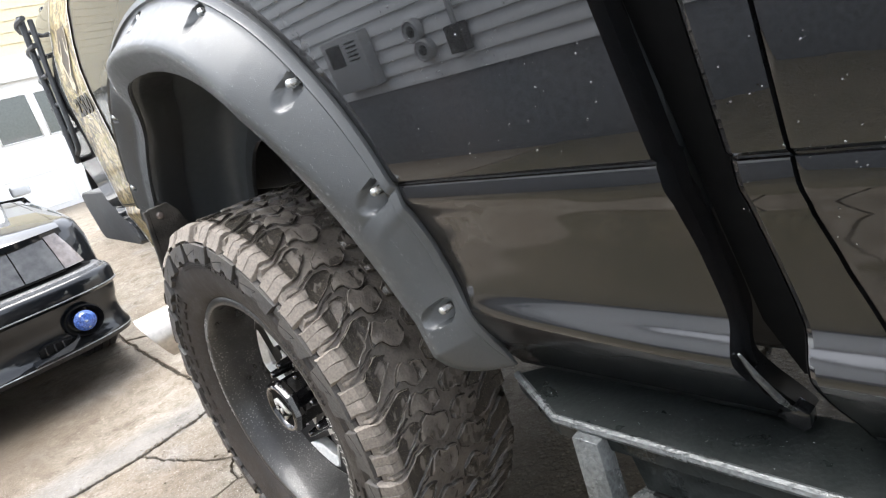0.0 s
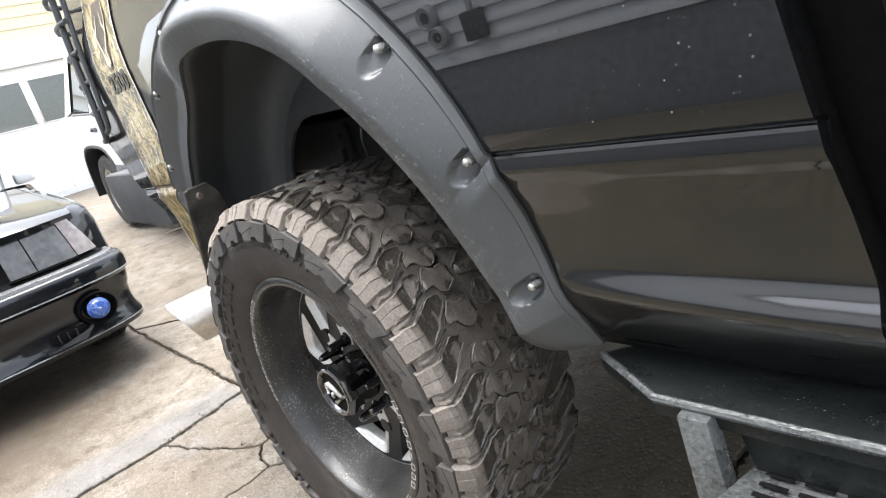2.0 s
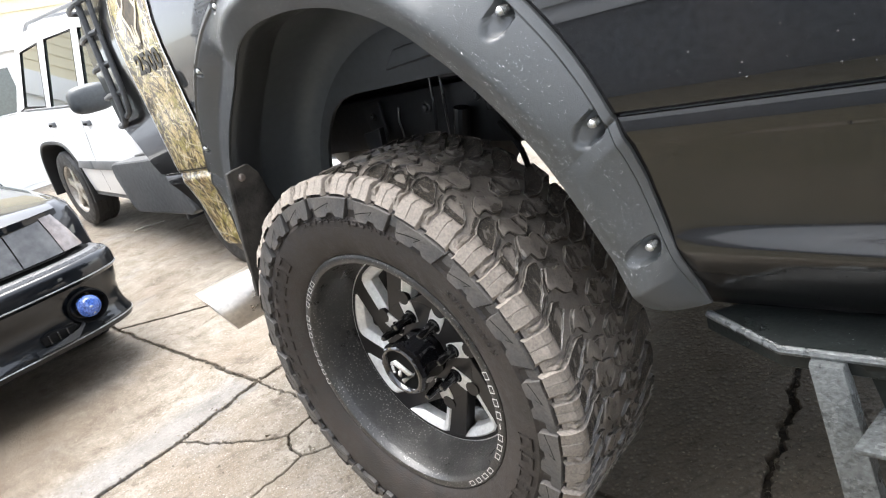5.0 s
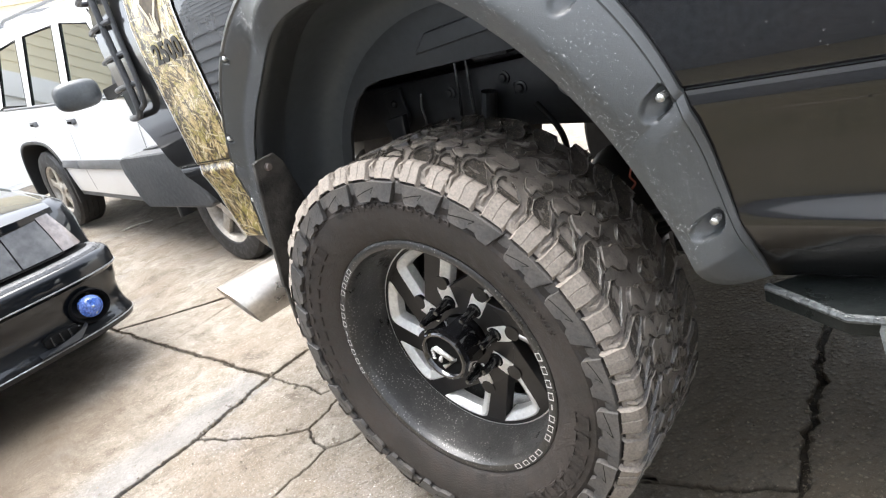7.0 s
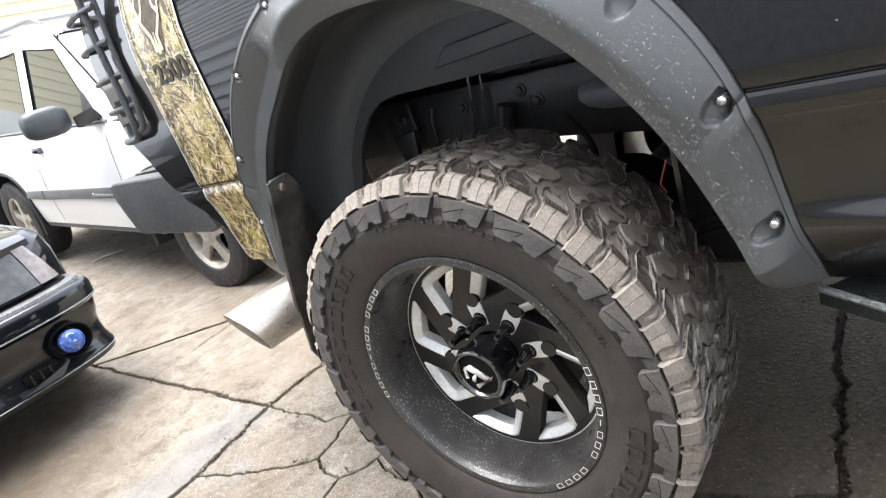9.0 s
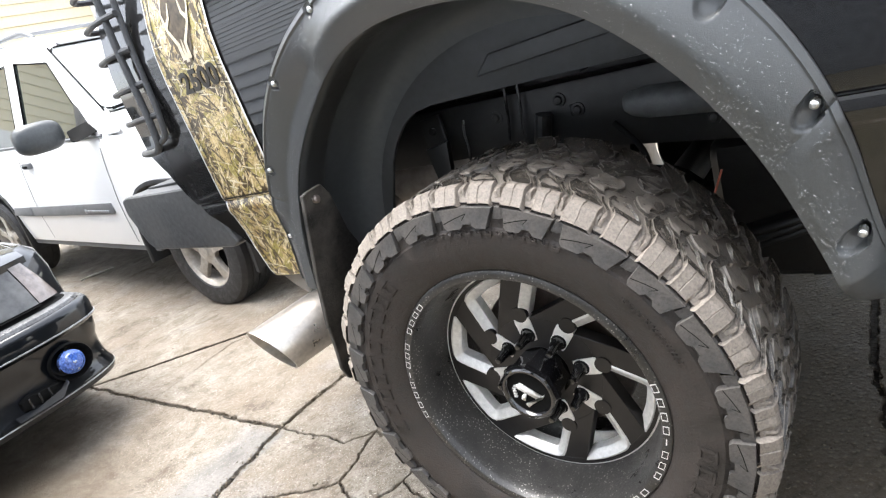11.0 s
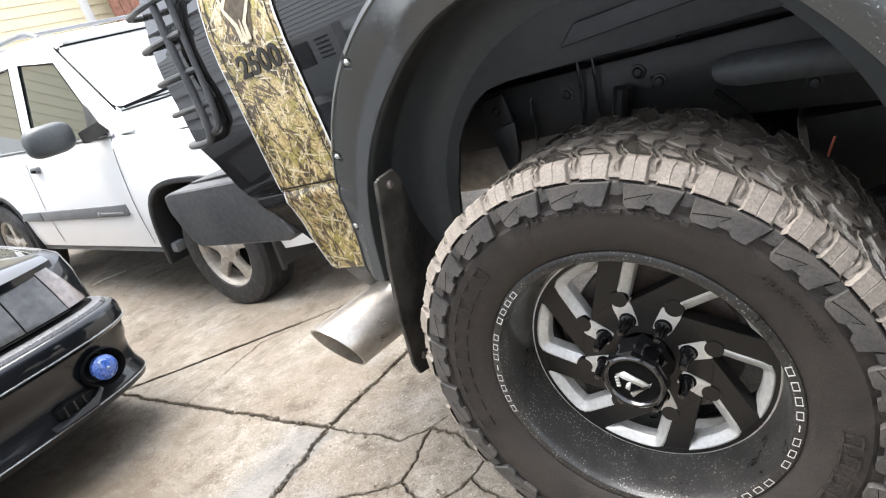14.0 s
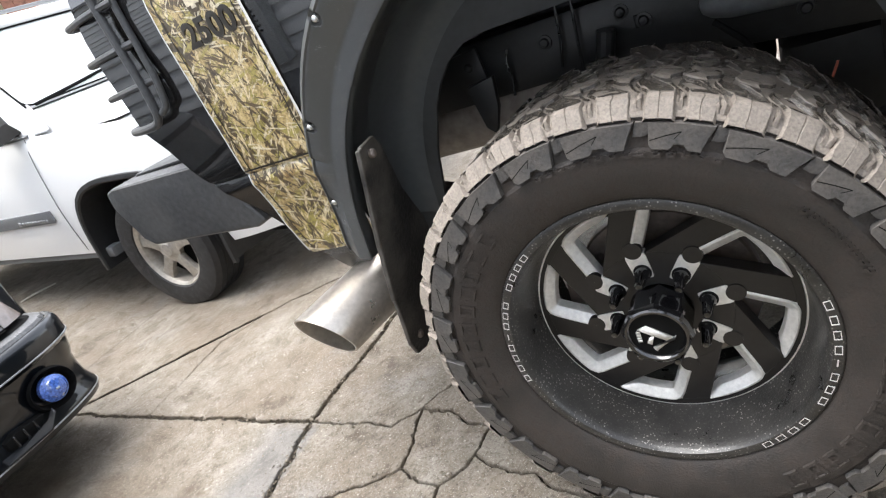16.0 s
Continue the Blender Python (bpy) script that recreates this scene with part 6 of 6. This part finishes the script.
part("front_bumper", box((0.55, 0.16, 0.38), (0.93, BW - 0.16, 0.66), 0.06, 4), WHITE, suv)
part("grille", box((0.80, 0.30, 0.66), (0.90, BW - 0.30, 0.95), 0.03), GREYTRIM, suv)
# trim strip with an unreadable badge
trim = part("door_trim", prism([(-2.03, -0.010, 0.615), (-0.78, -0.010, 0.635), (-0.76, -0.010, 0.65), (-0.77, -0.010, 0.715), (-2.03, -0.010, 0.690)], (0, 0.014, 0), 0.004), GREYTRIM, suv)
part("door_trim", prism([(-2.42, -0.010, 0.62), (-2.05, -0.010, 0.615), (-2.05, -0.010, 0.690), (-2.36, -0.010, 0.685)], (0, 0.014, 0), 0.004), GREYTRIM, suv)
bm = bmesh.new()
add_box(bm, (-1.16, -0.0125, 0.640), (-1.13, -0.0095, 0.670))
for j in range(10):
    add_box(bm, (-1.115 + j * 0.030, -0.0125, 0.645), (-1.096 + j * 0.030, -0.0095, 0.666))
part("badge_bars", bm, METALSTRIP, trim, smooth=0)
# cabin: pillars and roof round inset panes
ROOF_H, BELT = 1.70, 1.14
roof = part("roof", prism([(-3.55, 0.25, 1.76), (-1.40, 0.23, 1.77), (-1.08, 0.25, 1.72), (-1.08, BW - 0.25, 1.72), (-1.40, BW - 0.23, 1.77), (-3.55, BW - 0.25, 1.76)], (0, 0, 0.07), 0.035, 4), WHITE, suv)
PANES = [[(-0.74, 1.15), (-1.22, 1.64), (-1.74, 1.70), (-1.74, 1.15)], [(-1.90, 1.15), (-1.90, 1.705), (-2.60, 1.70), (-2.66, 1.15)], [(-2.80, 1.16), (-2.80, 1.695), (-3.36, 1.66), (-3.48, 1.18)]]


def lean(x, h, off=0.0):
    return (x, suv_y(h) + off, h)


CARGLASS = basic("reflecting_car_glass", (0.035, 0.045, 0.042), 0.03, scale=30, vary=0.2, coat=1.0, rough_vary=0.01)
# window wall as strips between the panes
strips = [[(-0.56, 1.135), (-1.12, 1.76), (-1.22, 1.64), (-0.74, 1.15)], [(-1.74, 1.15), (-1.74, 1.70), (-1.90, 1.705), (-1.90, 1.15)], [(-2.66, 1.15), (-2.60, 1.70), (-2.80, 1.695), (-2.80, 1.16)], [(-3.48, 1.18), (-3.36, 1.66), (-3.52, 1.78), (-3.74, 1.135)],
          [(-1.12, 1.76), (-1.74, 1.78), (-1.74, 1.70), (-1.22, 1.64)], [(-1.74, 1.78), (-2.60, 1.78), (-2.60, 1.70), (-1.74, 1.70)], [(-2.60, 1.78), (-3.52, 1.78), (-3.36, 1.66), (-2.60, 1.70)]]
for st in strips:
    part("pillar", prism([lean(x, h) for x, h in st], (0, 0.03, 0)), WHITE, suv)
for pn in PANES:
    part("side_window", prism([lean(x, h, 0.010) for x, h in pn], (0, 0.006, 0)), CARGLASS, suv)
    part("window_seal", tube([lean(x, h, 0.004) for x, h in pn + pn[:1]], 0.008, 6), MATT_BLACK, suv)
part("belt_trim", tube([lean(-0.62, 1.142, -0.004), lean(-3.45, 1.150, -0.004)], 0.012, 6), GREYTRIM, suv)
WIND = [(-0.600, 0.105, 1.268), (-1.085, 0.160, 1.705), (-1.085, BW - 0.160, 1.705), (-0.600, BW - 0.105, 1.268)]
# near-white glass: the reflected sky is put into its colour
part("windshield", prism(WIND, (0.012, 0, 0.012)), glass("sky_white_windshield", (0.88, 0.90, 0.89), 0.02, 0.5), suv)
part("windshield_seal", tube(bend([(x + 0.016, y, z + 0.016) for x, y, z in (WIND + WIND[:2])], 0.07), 0.0055, 6), MATT_BLACK, suv)
part("a_pillar", prism([(-0.565, 0.052, 1.135), (-1.13, 0.205, 1.755), (-1.085, 0.185, 1.725), (-0.585, 0.125, 1.268), (-0.44, 0.07, 1.14)], (0.012, 0, 0.012), 0.005), WHITE, suv)
part("cowl", prism([(-0.605, 0.085, 1.262), (-0.20, 0.085, 1.165), (0.10, 0.085, 1.112), (-0.20, 0.085, 1.10), (-0.66, 0.085, 1.12)], (0, BW - 0.17, 0), 0.012, 3), WHITE, suv)
part("far_side_wall", prism([(-0.6, BW - 0.1, 1.14), (-1.1, BW - 0.22, 1.74), (-3.5, BW - 0.22, 1.76), (-3.7, BW - 0.08, 1.14)], (0, -0.03, 0)), GREYTRIM, suv)
part("tail_wall", prism([(-3.74, 0.05, 0.45), (-3.74, 0.05, 1.14), (-3.52, 0.25, 1.78), (-3.52, BW - 0.25, 1.78), (-3.74, BW - 0.05, 1.14), (-3.74, BW - 0.05, 0.45)], (-0.05, 0, 0), 0.01), WHITE, suv)
for y in (0.30, BW - 0.30):
    rail = part("roof_rail", tube(bend([(-1.50, y, 1.83), (-1.63, y, 1.885), (-3.20, y, 1.885), (-3.35, y, 1.83)], 0.06), 0.016, 8), GREYTRIM, suv)
for x in (-1.9, -2.8):
    part("roof_bar", tube([(x, 0.30, 1.89), (x, BW - 0.30, 1.89)], 0.014, 8), GREYTRIM, suv)
part("wiper", tube(bend([(-0.575, 0.16, 1.282), (-0.61, 0.45, 1.305), (-0.66, 0.85, 1.345)], 0.1), 0.010, 6), MATT_BLACK, suv)
for x in (-1.78, -2.67):
    h = part("door_handle", box((x - 0.055, -0.012, 0.985), (x + 0.055, 0.02, 1.03), 0.010, 3), GREYTRIM, suv)
    part("pull", box((x - 0.035, -0.022, 0.995), (x + 0.035, -0.008, 1.012), 0.005), MATT_BLACK, h)
for x in (-0.66, -1.93, -2.80):
    low = 0.43 if x > -2.5 else 0.86
    bm = bmesh.new()
    add_grid(bm, [[(xx, suv_y(h) - 0.0022, h) for h in np.linspace(low, 1.13, 10)] for xx in (x - 0.0035, x + 0.0035)])
    part("door_seam", bm, MATT_BLACK, suv)
mm = bmesh.new()
bmesh.ops.create_uvsphere(mm, u_segments=24, v_segments=14, radius=1.0)
for v in mm.verts:
    c = v.co
    v.co = Vector((math.copysign(abs(c.x) ** 0.75, c.x) * 0.085, math.copysign(abs(c.y) ** 0.6, c.y) * 0.145, math.copysign(abs(c.z) ** 0.65, c.z) * 0.095))
mirror = part("wing_mirror", mm, basic("grey_mirror_shell", (0.055, 0.060, 0.063), 0.4, scale=60, vary=0.15), suv, "grey plastic wing mirror")
mirror.location = (-0.95, -0.17, 1.215)
part("mirror_arm", prism([(-0.80, -0.06, 1.14), (-0.72, -0.06, 1.14), (-0.66, 0.05, 1.17), (-0.76, 0.05, 1.24), (-0.82, -0.06, 1.21)], (-0.02, 0.02, 0), 0.01), MATT_BLACK, suv)
part("mirror_sail", prism([lean(-0.70, 1.150, -0.006), lean(-0.93, 1.150, -0.006), lean(-0.93, 1.36, -0.006), lean(-0.88, 1.33, -0.006)], (0, 0.012, 0), 0.003), TRIM, suv)
for x in (0.0, -WB):
    plain_wheel((x, 0.03, 0.37), suv, 0.37, 0.235, 0.228, -1, spokes=5, rim_mat=ALLOY)
    plain_wheel((x, BW - 0.03, 0.37), suv, 0.37, 0.235, 0.228, 1, spokes=5, rim_mat=ALLOY)

# a pale stick on the drive below the sport utility
stick = thing("stick", pose(-4.92, 1.465, ground_z(-4.92) + 0.009), "pale dry stick lying on the drive under a car", "stick")
part("shaft", tube([(-0.05, -0.12, -0.001), (-0.01, -0.03, 0.004), (0.02, 0.04, 0.0), (0.055, 0.125, -0.003)], [0.006, 0.009, 0.008, 0.005], 8), basic("dry_pale_wood", (0.58, 0.55, 0.48), 0.8, scale=90, vary=0.25), stick)

# ---- the garage beyond ----
GX = -11.5
CREAM = basic("cream_lap_siding", (0.74, 0.66, 0.46), 0.55, scale=25, vary=0.06, stain=0.15, stain_colour=(0.62, 0.56, 0.42))
DOORW = basic("white_door_paint", (0.80, 0.80, 0.79), 0.45, scale=30, vary=0.04, stain=0.1, stain_colour=(0.66, 0.65, 0.63))
GZ = ground_z(GX)
garage = thing("garage", pose(GX, 0, GZ), "cream garage with white sectional doors and lapped siding", "garage")
bm = bmesh.new()
z = 2.62
prof = []
while z < 5.2:
    prof += [(0.022, z), (0.020, z + 0.004), (0.002, z + 0.178), (0.0, z + 0.18)]
    z += 0.18
add_grid(bm, [[(x, y, zz) for x, zz in prof] for y in (-4.0, 14.0)])
add_box(bm, (-6, -4.0, 2.6), (-0.01, 14.0, 5.2))
add_box(bm, (-6, -4.0, -0.05), (-0.01, -1.6, 2.6))
add_box(bm, (-6, 6.6, -0.05), (-0.01, 14.0, 2.6))
add_box(bm, (-6, 3.65, -0.05), (-0.01, 3.85, 2.6))
part("wall", bm, CREAM, garage, smooth=20)
part("door_header", box((-0.02, -1.9, 2.22), (0.05, 6.9, 2.62), 0.01), DOORW, garage)
part("corner_board", box((-0.02, 6.3, 2.62), (0.045, 6.46, 5.2), 0.005), DOORW, garage)
for y0, y1 in ((-1.6, 3.65), (3.85, 6.6)):
    door = part("garage_door", box((-0.10, y0, 0.0), (-0.05, y1, 2.24), 0.004), DOORW, garage)
    n = int((y1 - y0) / 0.75)
    for k in range(n):
        a = y0 + 0.06 + 0.75 * k
        b = a + 0.62
        for z0, z1 in ((0.08, 0.56), (0.66, 1.14)):
            part("door_panel", box((-0.055, a, z0), (-0.040, b, z1), 0.012, 1), DOORW, garage)
        part("window_pane", box((-0.055, a, 1.27), (-0.043, b, 1.98), 0.003, 1), CARGLASS, garage)
        for ya, yb, za, zb in ((a - 0.02, a, 1.25, 2.0), (b, b + 0.02, 1.25, 2.0), (a, b, 1.25, 1.27), (a, b, 1.98, 2.0)):
            part("pane_bead", box((-0.055, ya, za), (-0.030, yb, zb)), DOORW, garage, smooth=0)
part("roof", prism([(0.4, -4.4, 5.15), (0.4, -4.4, 5.3), (-3, -4.4, 6.6), (-6.4, -4.4, 5.3), (-6.4, -4.4, 5.15)], (0, 18.8, 0)), basic("brown_roof_shingles", (0.10, 0.08, 0.07), 0.9, scale=20, relief=0.004), garage)
RUST = basic("red_brown_boards", (0.24, 0.11, 0.075), 0.8, scale=12, vary=0.3, relief=0.004)
shed = thing("shed", pose(GX + 0.5, 0, GZ), "red-brown board lean-to beside the garage", "shed")
for k in range(22):
    part("board", box((0.0, 6.55 + k * 0.2, 0.0), (0.03, 6.74 + k * 0.2, 4.6), 0.004, 1), RUST, shed)
part("brace", prism([(0.03, 6.7, 2.4), (0.03, 6.85, 2.4), (0.03, 9.2, 4.5), (0.03, 9.05, 4.5)], (0.03, 0, 0), 0.004, 1), RUST, shed)

# ---- rain drops on the flare and the paint ----


def drops():
    rnd = random.Random(7)
    bm = bmesh.new()

    def bead(p, n, r):
        n = Vector(n).normalized()
        a = n.orthogonal().normalized()
        b = n.cross(a)
        p = Vector(p)
        top = bm.verts.new(p + n * r * 0.75)
        rings = []
        for k, h in ((0.62, 0.55), (1.0, 0.0)):
            rings.append([bm.verts.new(p + n * r * h + (a * math.cos(t) + b * math.sin(t)) * r * k) for t in (i * math.pi / 3 for i in range(6))])
        for i in range(6):
            bm.faces.new((top, rings[0][i], rings[0][(i + 1) % 6]))
            bm.faces.new((rings[0][i], rings[1][i], rings[1][(i + 1) % 6], rings[0][(i + 1) % 6]))

    for _ in range(3600):
        t, v = rnd.uniform(21, 154), rnd.uniform(0.15, 0.97)
        if any(abs(t - c) < 2.4 and v < 0.55 for c in POCKETS) or noise.noise(Vector((t * 0.15, v * 3, 0))) < -0.30:
            continue
        r, y = flare_point(t, v)
        r2, y2 = flare_point(t, v + 0.02)
        x, z = arch(t, r)
        a = radians(t)
        slope = (y2 - y) / max(1e-4, r - r2)
        nrm = Vector((math.cos(a) * slope, -1.0, math.sin(a) * slope))
        nrm.normalize()
        bead(Vector((x, y, z)) + nrm * 0.0007, nrm, rnd.choice((0.0007, 0.0008, 0.0010, 0.0013, 0.0016)))
    for _ in range(150):
        x, z = rnd.uniform(0.62, 0.90), rnd.uniform(0.91, 1.25)
        bead((x, skin_y(z, x), z), (0, -1, -0.06), rnd.choice((0.0007, 0.0009, 0.0013)))
    for _ in range(260):
        x, z = rnd.uniform(1.0, 1.5), rnd.uniform(0.80, 1.15)
        bead((x, skin_y(z, x) - 0.004, z), (0, -1, -0.06), rnd.choice((0.0007, 0.001)))
    for _ in range(300):
        x, y = rnd.uniform(0.66, 1.4), rnd.uniform(0.115, 0.205)
        bead((x, y, 0.5555 + 0.04 * (y - 0.16)), (0, 0, 1), rnd.choice((0.0005, 0.0007, 0.001)))
    ob = part("rain_beading", bm, WATER, truck, "rain drops with glints put into their colour")
    tagged(ob, kind="stuff")


drops()


grit_mat = basic("grit_stone", (0.17, 0.142, 0.108), 0.9, scale=120, vary=0.85)


def crumbs():
    """Grit and crumbs of concrete that have gathered along the open joints."""
    rnd = random.Random(11)
    bm = bmesh.new()
    for a, b, n, wide in (("A1", "A2", 420, 0.013), ("K0", "A1", 500, 0.014), ("A2", "A3", 620, 0.014), ("A2", "M1", 620, 0.011), ("M1", "G1", 420, 0.011), ("G1", "G3", 120, 0.008), ("G3", "G4", 160, 0.012), ("M2", "M3", 60, 0.01), ("B1", "B2", 40, 0.012), ("A1", "B1", 70, 0.012), ("N", "A2", 70, 0.01), ("B3", "C3", 60, 0.012), ("C1", "C2", 40, 0.012), ("E3", "E4", 120, 0.02), ("E1", "E2", 90, 0.012)):
        p, q = Vector(P[a]), Vector(P[b])
        side = Vector((-(q - p).y, (q - p).x)).normalized()
        for _ in range(n):
            c = p.lerp(q, rnd.random()) + side * rnd.gauss(0, wide)
            r = rnd.choice((0.0015, 0.002, 0.003, 0.0045, 0.006))
            z = rnd.uniform(-0.0165, -0.003) if rnd.random() < 0.7 else 0.0
            pts = [Vector((c.x + rnd.uniform(-1, 1) * r, c.y + rnd.uniform(-1, 1) * r, z + rnd.uniform(0, 1.1) * r)) for _ in range(7)]
            vs = [bm.verts.new(v) for v in pts]
            [bm.faces.new((vs[i], vs[(i + 1) % 6], vs[6])) for i in range(6)]
    for _ in range(3200):
        x, y = rnd.uniform(-2.9, 0.9), rnd.uniform(-0.7, 1.3)
        r = rnd.choice((0.0015, 0.002, 0.003, 0.0042))
        vs = [bm.verts.new((x + rnd.uniform(-1, 1) * r, y + rnd.uniform(-1, 1) * r, 0.0 + rnd.uniform(0, 1.2) * r)) for _ in range(7)]
        [bm.faces.new((vs[i], vs[(i + 1) % 6], vs[6])) for i in range(6)]
    for _ in range(2800):
        x, y = rnd.uniform(0.35, 1.5), rnd.uniform(0.0, 1.2)
        r = rnd.choice((0.0012, 0.0018, 0.0028, 0.004))
        vs = [bm.verts.new((x + rnd.uniform(-1, 1) * r, y + rnd.uniform(-1, 1) * r, 0.0 + rnd.uniform(0, 1.2) * r)) for _ in range(7)]
        [bm.faces.new((vs[i], vs[(i + 1) % 6], vs[6])) for i in range(6)]
    ob = part("grit", bm, grit_mat, None, smooth=0)
    tagged(ob, "loose grit and crumbs along the slab joints", "grit", kind="stuff")


crumbs()
